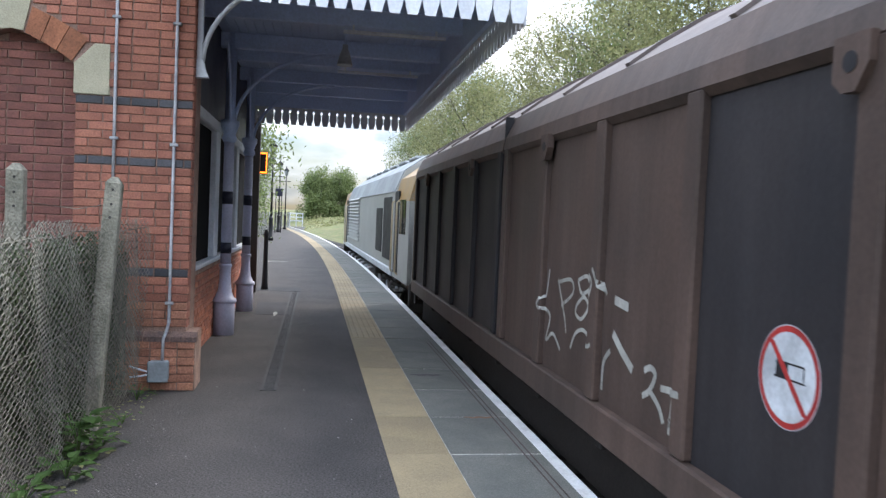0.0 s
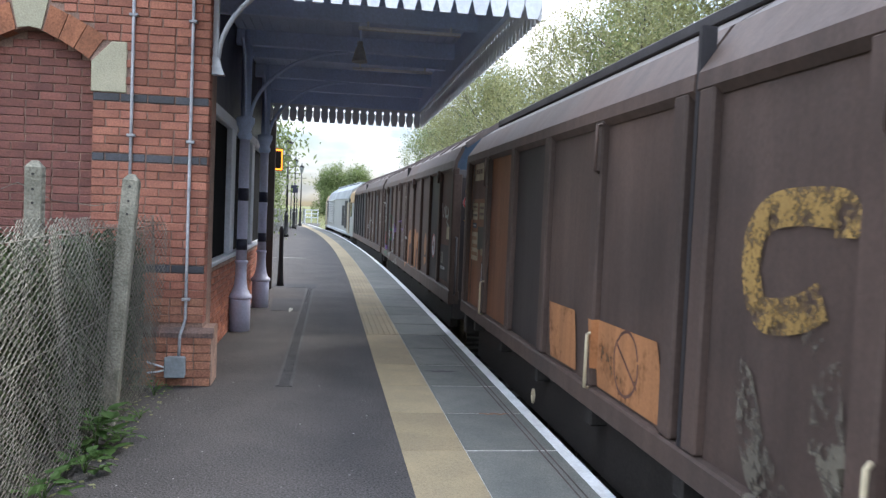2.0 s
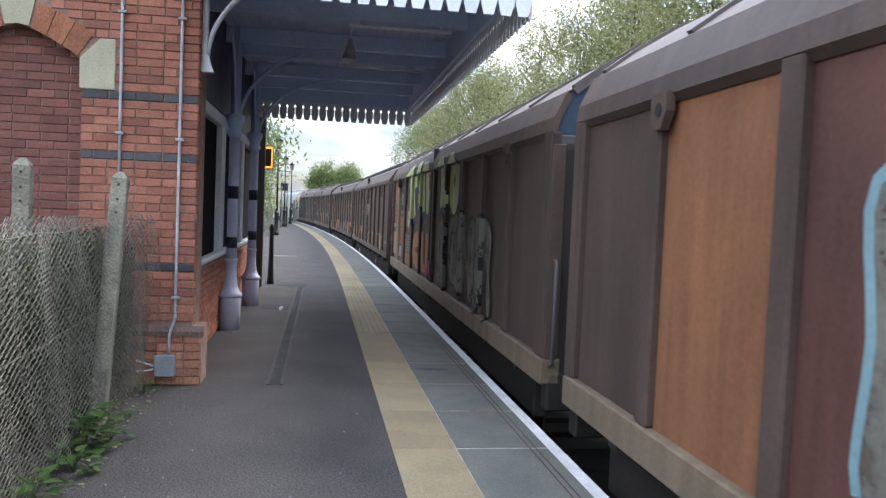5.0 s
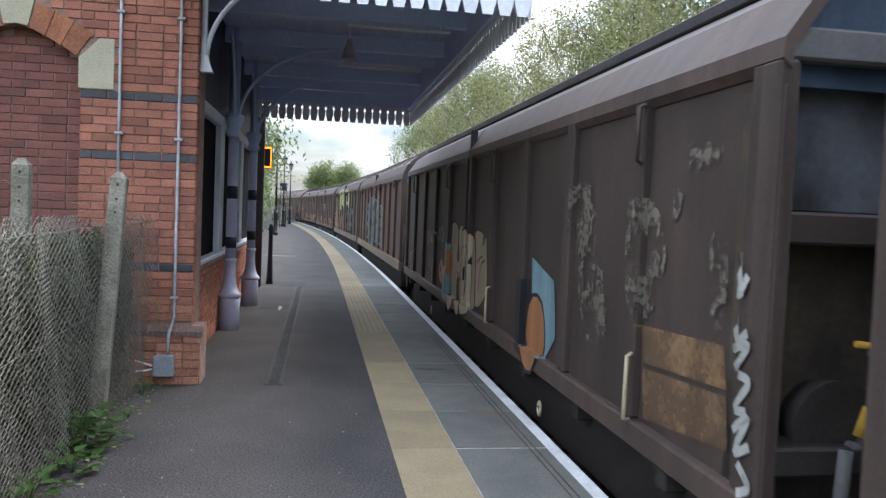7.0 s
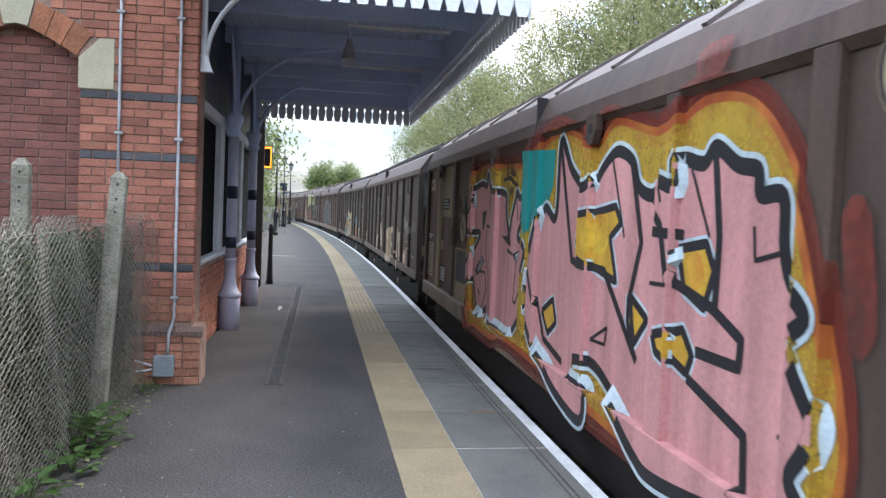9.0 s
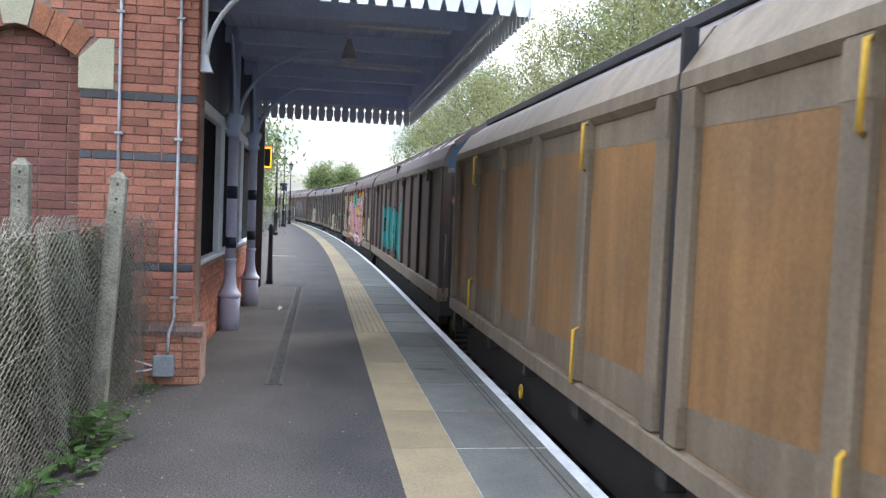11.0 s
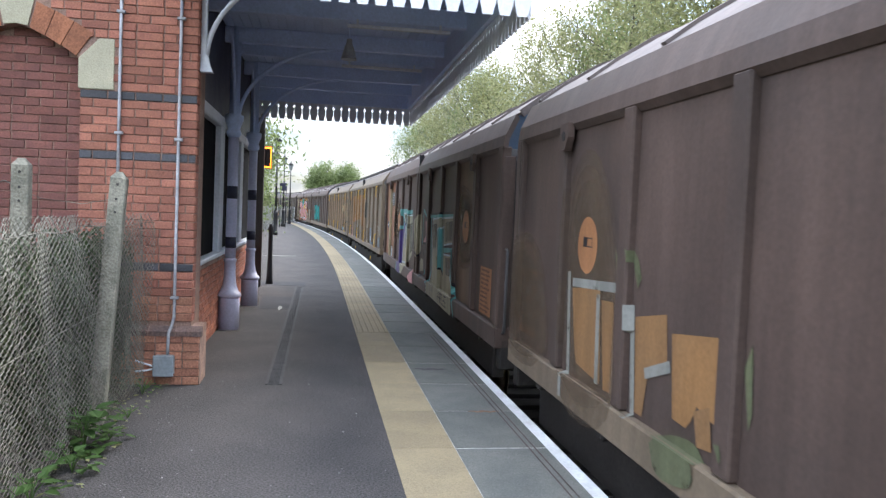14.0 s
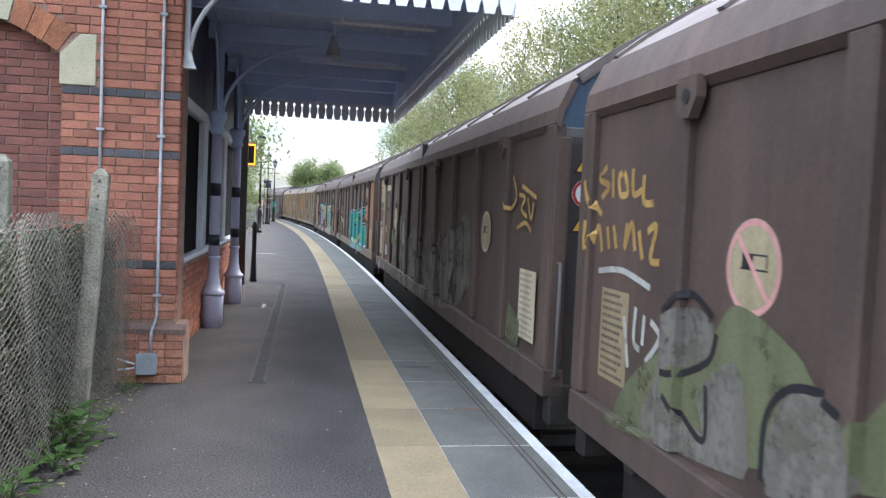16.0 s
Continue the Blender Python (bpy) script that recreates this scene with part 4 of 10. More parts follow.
def cached(key, build, material):
    k = (key, material.name)
    if k not in CACHE:
        bm = build()
        me = bpy.data.meshes.new(key)
        bm.to_mesh(me)
        bm.free()
        me.materials.append(material)
        CACHE[k] = me
    return CACHE[k]


def put(name, key, build, material, parent, label=""):
    return mesh_part(name, cached(key, build, material), None, parent, label)


def shell(kind, y0, y1, i0, i1, both=True):
    """A length of the roof profile between its points i0 and i1, 4 cm thick."""
    pr = PROF[kind][i0:i1 + 1]
    full = pr + [(-x, z) for x, z in pr[::-1]] if both and i1 == len(PROF[kind]) - 1 else pr
    if both and i1 == len(PROF[kind]) - 1:
        full = pr + [(-x, z) for x, z in pr[-2::-1]]
    bm = bmesh.new()
    sets = [full] if (both and i1 == len(PROF[kind]) - 1) else [pr, [(-x, z) for x, z in pr]]
    for q in sets:
        a = [bm.verts.new((x, y0, z)) for x, z in q]
        b = [bm.verts.new((x, y1, z)) for x, z in q]
        c = [bm.verts.new((x * 0.97, y0, z - 0.04)) for x, z in q]
        d = [bm.verts.new((x * 0.97, y1, z - 0.04)) for x, z in q]
        for i in range(len(q) - 1):
            bm.faces.new((a[i], a[i + 1], b[i + 1], b[i]))
            bm.faces.new((c[i + 1], c[i], d[i], d[i + 1]))
            bm.faces.new((a[i + 1], a[i], c[i], c[i + 1]))
            bm.faces.new((b[i], b[i + 1], d[i + 1], d[i]))
        bm.faces.new((a[0], b[0], d[0], c[0]))
        bm.faces.new((a[-1], c[-1], d[-1], b[-1]))
    bmesh.ops.recalc_face_normals(bm, faces=bm.faces[:])
    return bm


def one(*a):
    return box(bmesh.new(), *a)


def disc(bm, u, z, r0, r1, x, n=36):
    y = LB / 2 - u
    A = [bm.verts.new((x, y + r0 * math.cos(6.28318 * i / n), z + r0 * math.sin(6.28318 * i / n))) for i in range(n)] if r0 else None
    B = [bm.verts.new((x, y + r1 * math.cos(6.28318 * i / n), z + r1 * math.sin(6.28318 * i / n))) for i in range(n)]
    if r0:
        for i in range(n):
            bm.faces.new((A[i], A[(i + 1) % n], B[(i + 1) % n], B[i]))
    else:
        bm.faces.new(B)
    return bm


def dense_us(u0, u1, g=0.0, step=0.05):
    us = set(np.arange(u0, u1, step).tolist() + [u1])
    for r in RIBS:
        for e in (r - g - 0.0005, r - g + 0.0005, r + RIBW + g - 0.0005, r + RIBW + g + 0.0005, 0.1415 + g, 0.1425 + g, 12.6275 - g, 12.6285 - g):
            if u0 < e < u1:
                us.add(e)
    return sorted(us)


def fill(bm, poly, lift, kind):
    """Paint within a closed outline [(u, z above the platform)], laid over ribs and panels."""
    poly = [(u, z - RAIL) for u, z in poly]
    us = dense_us(min(p[0] for p in poly) + 1e-4, max(p[0] for p in poly) - 1e-4, lift)

    def cuts(u):
        zs = []
        for (ua, za), (ub, zb) in zip(poly, poly[1:] + poly[:1]):
            if (ua <= u) != (ub <= u):
                zs.append(za + (zb - za) * (u - ua) / (ub - ua))
        return sorted(zs)
    left = {}
    for a, b in zip(us, us[1:]):
        right = {}
        ca, cb = cuts(a + 1e-6), cuts(b - 1e-6)
        if len(ca) != len(cb):
            m = cuts((a + b) / 2)
            ca = cb = m
        for k in range(0, len(ca) - 1, 2):
            below = None
            bands = [0.5, 1.3349, 1.3351, 3.0849, 3.0851, 3.2, 3.3, 3.4, 3.5, 3.7]
            for z0, z1 in zip(bands, bands[1:]):
                va = [min(max(z, z0), z1) for z in (ca[k], ca[k + 1])]
                vb = [min(max(z, z0), z1) for z in (cb[k], cb[k + 1])]
                if va[1] - va[0] < 1e-5 and vb[1] - vb[0] < 1e-5:
                    continue
                zm = (z0 + z1) / 2
                vs = []
                for u, z in ((a, va[0]), (b, vb[0]), (b, vb[1]), (a, va[1])):
                    um = min(max(u, a + 2e-4), b - 2e-4)
                    zz = min(max(z, z0 + 1e-5), z1 - 1e-5)
                    vs.append(bm.verts.new((near(um, zz, kind, lift) - lift, LB / 2 - u, z)))
                bm.faces.new(vs)
                # paint on the edges of ribs joins the strips
                if below and abs(below[0].co.x - vs[0].co.x) > 1e-3 and abs(below[0].co.z - vs[0].co.z) < 1e-3:
                    bm.faces.new((below[0], below[1], vs[1], vs[0]))
                below = (vs[3], vs[2])
                for g, (lo, hi) in left.items():
                    if min(g[1], va[1]) - max(g[0], va[0]) > 1e-3 and (lo.co - vs[0].co).length + (hi.co - vs[3].co).length > 5e-4:
                        bm.faces.new((lo, vs[0], vs[3], hi))
                right[(vb[0], vb[1])] = (vs[1], vs[2])
        left = right


def smooth(pts, closed=False, n=6):
    """A rounded line through pts."""
    out, m = [], len(pts)
    rng = range(m if closed else m - 1)
    for i in rng:
        p = [Vector(pts[(i + k) % m] if closed else pts[min(max(i + k, 0), m - 1)]) for k in (-1, 0, 1, 2)]
        for j in range(n):
            t = j / n
            out.append(tuple(0.5 * (2 * p[1] + (p[2] - p[0]) * t + (2 * p[0] - 5 * p[1] + 4 * p[2] - p[3]) * t * t + (3 * p[1] - p[0] - 3 * p[2] + p[3]) * t ** 3)))
    if not closed:
        out.append(tuple(pts[-1]))
    return out


def stroke(bm, pts, w, lift, kind, closed=False):
    """A painted line of width w through pts [(u, z above the platform)]."""
    pts = [Vector((u, z - RAIL)) for u, z in pts]
    if closed:
        pts = pts + [pts[0]]
    fine = [pts[0]]
    for a, b in zip(pts, pts[1:]):
        k = max(1, int((b - a).length / 0.02))
        fine += [a + (b - a) * (i + 1) / k for i in range(k)]
    prev = None
    for i, p in enumerate(fine):
        d = fine[min(i + 1, len(fine) - 1)] - fine[max(i - 1, 0)]
        if d.length < 1e-6:
            continue
        d.normalize()
        nrm = Vector((-d.y, d.x)) * w / 2
        cur = []
        for q in (p + nrm, p - nrm):
            cur.append(bm.verts.new((near(q.x, q.y, kind, lift) - lift, LB / 2 - q.x, q.y)))
        if prev:
            bm.faces.new((prev[0], prev[1], cur[1], cur[0]))
        prev = cur


def flat_face(bm, pts, x):
    bm.faces.new([bm.verts.new((x, LB / 2 - u, z - RAIL)) for u, z in pts])


def rect(u0, u1, z0, z1):
    return [(u0, z0), (u1, z0), (u1, z1), (u0, z1)]


SLIDE = [0.0]   # metres by which a van's markings sit further forward


def paint(van_ob, kind, name, material, polys=(), lines=(), lift=0.004, label=""):
    """Sprayed or brushed shapes on a van's side, each a part of its own."""
    polys = [[(min(max(u - SLIDE[0], 0.01), LB - 0.01), z) for u, z in p] for p in polys]
    lines = [(w, [(min(max(u - SLIDE[0], 0.03), LB - 0.03), z) for u, z in p]) for w, p in lines]
    for i, p in enumerate(polys):
        bm = bmesh.new()
        fill(bm, p, lift + 0.0001 * i, kind)
        bmesh.ops.remove_doubles(bm, verts=bm.verts[:], dist=2e-4)
        part(name, bm, M[material], van_ob, label)
    for i, (w, p) in enumerate(lines):
        bm = bmesh.new()
        stroke(bm, p, w, lift + 0.0001 * i, kind)
        part(name, bm, M[material], van_ob, label)


GLYPHS = {"H": ["0002", "0111", "1012"], "E": ["1000", "0002", "0212", "0111"], "A": ["000212", "1210", "0111"], "R": ["0002121101", "0110"], "T": ["0212", "hhhH"],
          "L": ["020010"], "S": ["1202011110", "1000"], "2": ["0212110100", "0010"], "0": ["0002121000"], "4": ["0201", "0111", "1210"], ".": ["hggg"]}


def write_tag(v, kind, text, u, z, pitch, h, material, lift):
    """Hand-drawn capitals along the sill, in strokes on a 2 x 3 lattice."""
    at = {"0": 0.0, "1": 1.0, "2": 2.0, "h": 0.5, "H": 2.0, "g": 0.0}
    lines = []
    for i, c in enumerate(text):
        for g in GLYPHS[c]:
            pts = [(at[g[j]], at[g[j + 1]]) for j in range(0, len(g), 2)]
            if g == "hhhH":
                pts = [(0.5, 0.0), (0.5, 2.0)]
            elif g == "hggg":
                pts = [(0.2, 0.0), (0.35, 0.12)]
            lines.append((0.017, [(u + (i + 0.1 + 0.7 * a) * pitch, z + b / 2 * h) for a, b in pts]))
    paint(v, kind, "lettering", material, lines=lines, lift=lift)


def sign(v, u, z, lift=0.006, r=0.2, ground="plate", ring="p_red", ink="p_black", bar=True):
    """The round no-hump-shunting sign."""
    u -= SLIDE[0]
    zl = z - RAIL
    x = near(u, zl) - lift
    a = part("round_sign", disc(bmesh.new(), u, zl, 0, r, x), M[ground], v, "round sign with a wagon symbol")
    part("rim", disc(bmesh.new(), u, zl, r * 0.86, r * 0.98, x - 0.0005), M[ring], a)
    bm = bmesh.new()
    for pts in (rect(u - r * 0.4, u + r * 0.0, z - 0.01, z + r * 0.28), rect(u - r * 0.45, u + r * 0.55, z - r * 0.06, z - r * 0.02), rect(u, u + r * 0.5, z + r * 0.24, z + r * 0.28), rect(u + r * 0.47, u + r * 0.51, z, z + r * 0.26)):
        flat_face(bm, pts, x - 0.0008)
    part("symbol", bm, M[ink], a)
    if bar:
        bm = bmesh.new()
        c = r * 0.6
        flat_face(bm, [(u - c - 0.015, z + c * 1.05), (u - c + 0.02, z + c * 1.05), (u + c + 0.015, z - c * 1.05), (u + c - 0.02, z - c * 1.05)], x - 0.0011)
        part("slash", bm, M[ring], a)


def plate(v, u0, u1, z0, z1, material, lift=0.006, ink=None, rows=4, label="", name="notice_plate", frame_mat=None):
    """A flat panel of lettering: bars in place of unreadable lines."""
    u0, u1 = max(u0 - SLIDE[0], 0.16), min(u1 - SLIDE[0], 12.62)
    x = near((u0 + u1) / 2, (z0 + z1) / 2 - RAIL) - lift
    bm = bmesh.new()
    flat_face(bm, rect(u0, u1, z0, z1), x)
    p = part(name, bm, M[material], v, label)
    if frame_mat:
        bm = bmesh.new()
        w = 0.02
        for q in (rect(u0 - w, u1 + w, z0 - w, z0), rect(u0 - w, u1 + w, z1, z1 + w), rect(u0 - w, u0, z0, z1), rect(u1, u1 + w, z0, z1)):
            flat_face(bm, q, x - 0.0009)
        part("border", bm, M[frame_mat], p)
    if ink:
        bm = bmesh.new()
        rnd = random.Random(int(u0 * 100 + z0 * 10))
        h = (z1 - z0) / (rows + 0.6)
        for i in range(rows):
            zz = z1 - h * (i + 0.8)
            e = u0 + (u1 - u0) * rnd.uniform(0.7, 0.92)
            u = u0 + (u1 - u0) * 0.08
            while u < e - 0.02:
                w = min(rnd.uniform(0.25, 0.6) * h + 0.015, e - u)
                flat_face(bm, rect(u, u + w, zz - h * 0.2, zz + h * 0.25), x - 0.0006)
                u += w + h * 0.14 + 0.005
        part("lettering", bm, M[ink], p)
    return p


def triangle(v, x, y, z, r):
    """A yellow warning triangle on a van's end; faces backwards."""
    for nm, rr, mt, dy in (("warning_border", r, "p_black", 0.0), ("warning_triangle", r * 0.78, "p_yellow", -0.002)):
        bm = bmesh.new()
        bm.faces.new([bm.verts.new((x + rr * math.cos(a), y + dy, z + rr * math.sin(a))) for a in (radians(90), radians(210), radians(330))])
        part(nm, bm, M[mt], v)
    bm = bmesh.new()
    bm.faces.new([bm.verts.new((x + a, y - 0.004, z + b)) for a, b in ((-0.01, 0.05), (0.02, 0.05), (0.0, 0.01), (0.02, 0.01), (-0.01, -0.05), (0.0, -0.005), (-0.02, -0.005))])
    part("symbol", bm, M["p_black"], v)


def make_van(kind, label, base="van_brown", panels={}, ribs="van_brown", roof="van_roof", corn="van_brown", sole="van_brown", end="van_blue", lugs=True, grip="pipe", ribmap={}, rail_mat="van_grime"):
    v = tagged(empty("goods_van"), label, "goods van", "goods vans of the train")
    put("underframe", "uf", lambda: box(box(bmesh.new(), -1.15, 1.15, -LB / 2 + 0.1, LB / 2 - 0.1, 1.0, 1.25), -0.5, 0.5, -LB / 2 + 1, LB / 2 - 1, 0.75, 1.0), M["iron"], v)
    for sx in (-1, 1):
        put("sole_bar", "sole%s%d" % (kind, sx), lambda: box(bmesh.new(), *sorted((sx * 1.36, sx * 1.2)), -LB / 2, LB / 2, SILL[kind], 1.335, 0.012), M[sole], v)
        # rail made deep to fill the shaded gap below the sill with black
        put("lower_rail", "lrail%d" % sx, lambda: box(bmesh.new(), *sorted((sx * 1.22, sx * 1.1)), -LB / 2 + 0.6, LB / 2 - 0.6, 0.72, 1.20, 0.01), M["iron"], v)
    put("far_side", "far", lambda: one(HW - 0.06, HW, -LB / 2, LB / 2, 1.335, 3.10), M[base], v)
    # near side: panels, ribs
    for j in range(10):
        h0 = 0.02 if j < 5 else 6.43
        u0 = h0 + (j % 5) * 1.226 + RIBW * 0.5
        mt = panels.get(j, base)
        o = put("side_panel", "panel", lambda: box(bmesh.new(), -HW + 0.05, -HW + 0.075, -1.226 + 0.002, -0.002, 1.336, 3.088), M[mt], v)
        o.matrix_basis = pose(0, LB / 2 - u0, 0)
    for i, r in enumerate(RIBS):
        o = put("rib", "rib", lambda: box(bmesh.new(), -HW, -HW + 0.06, -RIBW, 0, 1.34, 3.09, 0.012), M[ribmap.get(i, ribs)], v)
        o.matrix_basis = pose(0, LB / 2 - r, 0)
    for u in (0.07, 12.70):
        o = put("corner_post", "cpost", lambda: box(bmesh.new(), -HW - 0.005, -HW + 0.09, -0.07, 0.07, 1.336, 3.09, 0.015), M[ribs], v)
        o.matrix_basis = pose(0, LB / 2 - u, 0)
    # mid joint of the two sliding walls
    put("door_seal", "seal", lambda: box(bmesh.new(), -HW + 0.012, -HW + 0.09, -0.018, 0.018, 1.3, 3.4), M["van_black"], v, "black seal where the sliding walls meet")
    # cornice and roof
    for y0, y1, kk in ((-LB / 2, -0.02, 0), (0.02, LB / 2, 1)):
        put("cornice", "corn%s%d" % (kind, kk), lambda: shell(kind, y0, y1, 0, 2), M[corn], v)
        put("roof", "roof%s%d" % (kind, kk), lambda: shell(kind, y0, y1, 3, len(PROF[kind]) - 1), M[roof], v)
    for i in range(11):
        y = -LB / 2 + 0.03 + i * (LB - 0.11) / 10
        if kind == "a":
            def hoop():
                b = shell("a", -0.03, 0.03, 3, len(PROF["a"]) - 1)
                b.transform(Matrix.Translation((0, 0, 0.028)))
                return b
            o = put("roof_hoop", "hoop", hoop, M[roof], v)
            o.matrix_basis = pose(0, y, 0)
    if kind == "b":
        put("roof_gutter", "gut", lambda: box(box(bmesh.new(), -0.98, -0.90, -LB / 2 + 0.05, LB / 2 - 0.05, 3.56, 3.64, 0.01), 0.90, 0.98, -LB / 2 + 0.05, LB / 2 - 0.05, 3.56, 3.64, 0.01), M["van_black"], v)
    # ends
    for e, sy in (("rear", -1), ("front", 1)):
        ye = sy * LB / 2
        rec = 0.02 if kind == "a" else 0.30
        def gable():
            pr = PROF[kind]
            pts = [(-1.31, 3.0)] + [(x * 0.985, z - 0.02) for x, z in pr] + [(-x * 0.985, z - 0.02) for x, z in pr[-2::-1]] + [(1.31, 3.0)]
            return slab_poly(bmesh.new(), pts, "y", ye - sy * 0.10, ye - sy * (0.03 if kind == "a" else 0.12))
        put("gable", "gable%s%s" % (kind, e), gable, M[end], v, "grimy blue end gable")
        put("end_wall", "endw%s%s" % (kind, e), lambda: one(-1.30, 1.30, *sorted((ye - sy * rec, ye - sy * (rec + 0.06))), 1.2, 3.0), M["van_dark2" if kind == "a" else "van_endwall"], v)
        hz = 2.94 if kind == "a" else 3.09
        put("end_header", "endh%s%s" % (kind, e), lambda: box(bmesh.new(), -1.31, 1.31, *sorted((ye - sy * 0.02, ye - sy * 0.12)), hz, hz + 0.13, 0.012), M["van_grime"], v)
        pw = 0.12 if kind == "a" else 0.035
        for px in (-1.34, 1.34 - pw):
            put("end_post", "endp%s%s%.1f" % (kind, e, px), lambda: box(bmesh.new(), px, px + pw, *sorted((ye - sy * 0.005, ye - sy * 0.14)), 1.2, 3.0, 0.012), M[ribs], v)
        if kind == "b":
            put("end_panel", "endpan%s" % e, lambda: box(bmesh.new(), -1.30, 1.30, *sorted((ye - sy * 0.20, ye - sy * 0.30)), 2.50, 3.09, 0.01), M["van_endpanel"], v, "sooty blue-grey upper end panel")
            yi = ye - sy * 0.16
            put("brake_drum", "drum%s" % e, lambda: tube(bmesh.new(), (-0.96, yi + sy * 0.08, 1.62), (-0.96, yi - sy * 0.08, 1.62), 0.20, 0.17, n=20), M["iron"], v, "sooty round brake drum")
            put("brake_lever", "brk%s" % e, lambda: tube(pipe(bmesh.new(), [(-0.90, yi + sy * 0.12, 1.54), (-0.82, yi + sy * 0.13, 1.71), (-0.74, yi + sy * 0.13, 1.92), (-0.88, yi + sy * 0.13, 1.95)], 0.018), (-0.94, yi + sy * 0.12, 1.56), (-0.69, yi + sy * 0.12, 1.48), 0.025, n=8), M["van_grime"], v, "bare steel brake lever")
            put("brake_handle", "brkh%s" % e, lambda: tube(tube(bmesh.new(), (-0.76, yi + sy * 0.13, 1.96), (-0.94, yi + sy * 0.13, 1.98), 0.014, n=8), (-0.90, yi + sy * 0.13, 1.60), (-0.86, yi + sy * 0.13, 1.72), 0.024, n=8), M["p_yellow"], v, "chipped yellow brake grip")
            put("headstock", "hs%s" % e, lambda: box(bmesh.new(), -1.28, 1.28, *sorted((ye - sy * 0.01, ye - sy * 0.20)), 1.44, 1.56, 0.012), M["iron"], v)
            put("strut", "strut%s" % e, lambda: tube(bmesh.new(), (-0.99, ye + sy * 0.02, 1.56), (-1.05, ye + sy * 0.06, 1.10), 0.028, n=8), M["van_grime"], v)
            put("data_plate", "dpl%s" % e, lambda: box(bmesh.new(), -1.27, -1.12, *sorted((yi - sy * 0.13, yi - sy * 0.15)), 1.62, 1.79, 0.006), M["van_cream"], v, "dirty cream data plate")
            for i in range(5):
                o = put("louvre", "elv%s" % e, lambda: box(bmesh.new(), -1.28, -1.14, *sorted((yi - sy * 0.10, yi - sy * 0.15)), 0.0, 0.022, 0.004), M["van_grime"], v)
                o.matrix_basis = pose(0, 0, 1.98 + i * 0.065)
            put("end_beam", "endb%s" % e, lambda: box(bmesh.new(), -1.31, 1.31, *sorted((ye - sy * 0.03, ye - sy * 0.30)), 2.37, 2.50, 0.012), M[ribs], v)
        put("buffer_beam", "bb%s" % e, lambda: box(bmesh.new(), -1.3, 1.3, *sorted((ye, ye - sy * 0.15)), 0.92, 1.22, 0.015), M["iron"], v)
        for bx in (-0.87, 0.87):
            put("buffer", "buf%s%.1f" % (e, bx), lambda: tube(tube(bmesh.new(), (bx, ye, 1.06), (bx, ye + sy * 0.20, 1.06), 0.10, n=12), (bx, ye + sy * 0.20, 1.06), (bx, ye + sy * 0.26, 1.06), 0.2, 0.19, n=16), M["iron"], v)
        put("coupling", "cpl%s" % e, lambda: pipe(bmesh.new(), [(0, ye - sy * 0.05, 1.06), (0.0, ye + sy * 0.12, 1.0), (0, ye + sy * 0.3, 0.85)], 0.05), M["iron"], v)
        put("brake_hose", "hose%s" % e, lambda: pipe(bmesh.new(), [(-0.35, ye - sy * 0.02, 1.1), (-0.36, ye + sy * 0.18, 1.0), (-0.34, ye + sy * 0.26, 0.75), (-0.3, ye + sy * 0.3, 0.5)], 0.025), M["black"], v)
        gx = -1.28 if kind == "a" else -1.20
        if kind == "a" or rail_mat == "p_yellow":
            put("handrail", "grab%s%s" % (kind, e), lambda: pipe(bmesh.new(), [(gx, ye - sy * 0.04, 2.40), (gx, ye + sy * 0.04, 2.38), (gx, ye + sy * 0.05, 1.3), (gx, ye - sy * 0.02, 1.26)] if kind == "b" else [(gx, ye, 2.1), (gx, ye + sy * 0.05, 2.09), (gx, ye + sy * 0.05, 1.3), (gx, ye, 1.28)], 0.015), M[rail_mat], v)
    if kind == "a":
        for u in (RIBS[1], RIBS[4], RIBS[7], RIBS[10]):
            def lug():
                b = bmesh.new()
                slab_poly(b, [(-0.04, 3.10), (-0.22, 3.10), (-0.22, 3.0), (-0.16, 2.91), (-0.09, 2.91), (-0.04, 2.95)], "x", -HW - 0.03, -HW + 0.02)
                return b
            o = put("lifting_lug", "lug", lug, M[ribs], v)
            o.matrix_basis = pose(0, LB / 2 - u + (0.13 if u in (RIBS[4], RIBS[10]) else -0.05), 0)
            def eye_hole():
                b = tube(bmesh.new(), (-HW - 0.034, -0.13, 3.01), (-HW - 0.03, -0.13, 3.01), 0.036, n=14)
                return b
            h = put("lug_hole", "lughole", eye_hole, M["p_black"], o, "dark hole in the lug")
    else:
        for u in (RIBS[1], RIBS[4], RIBS[7], RIBS[10]):
            for z0, z1 in ((2.75, 3.06), (1.33, 1.70)):
                o = put("grab_handle", "grabh%.1f" % z0, lambda: pipe(bmesh.new(), [(-HW, -0.13, z0), (-HW - 0.04, -0.16, z0 + 0.01), (-HW - 0.04, -0.17, z1 - 0.01), (-HW, -0.14, z1)], 0.012), M[grip if z0 < 2 or grip == "p_yellow" else ribs], v)
                o.matrix_basis = pose(0, LB / 2 - u, 0)
        for u in (3.51, 9.57):
            o = put("tie_ring", "tring", lambda: pipe(bmesh.new(), [(-1.3, 0.035 * math.cos(a), 0.91 + 0.055 * math.sin(a)) for a in np.linspace(0, 6.283, 14)], 0.011), M[grip], v)
            o.matrix_basis = pose(0, LB / 2 - u, 0)
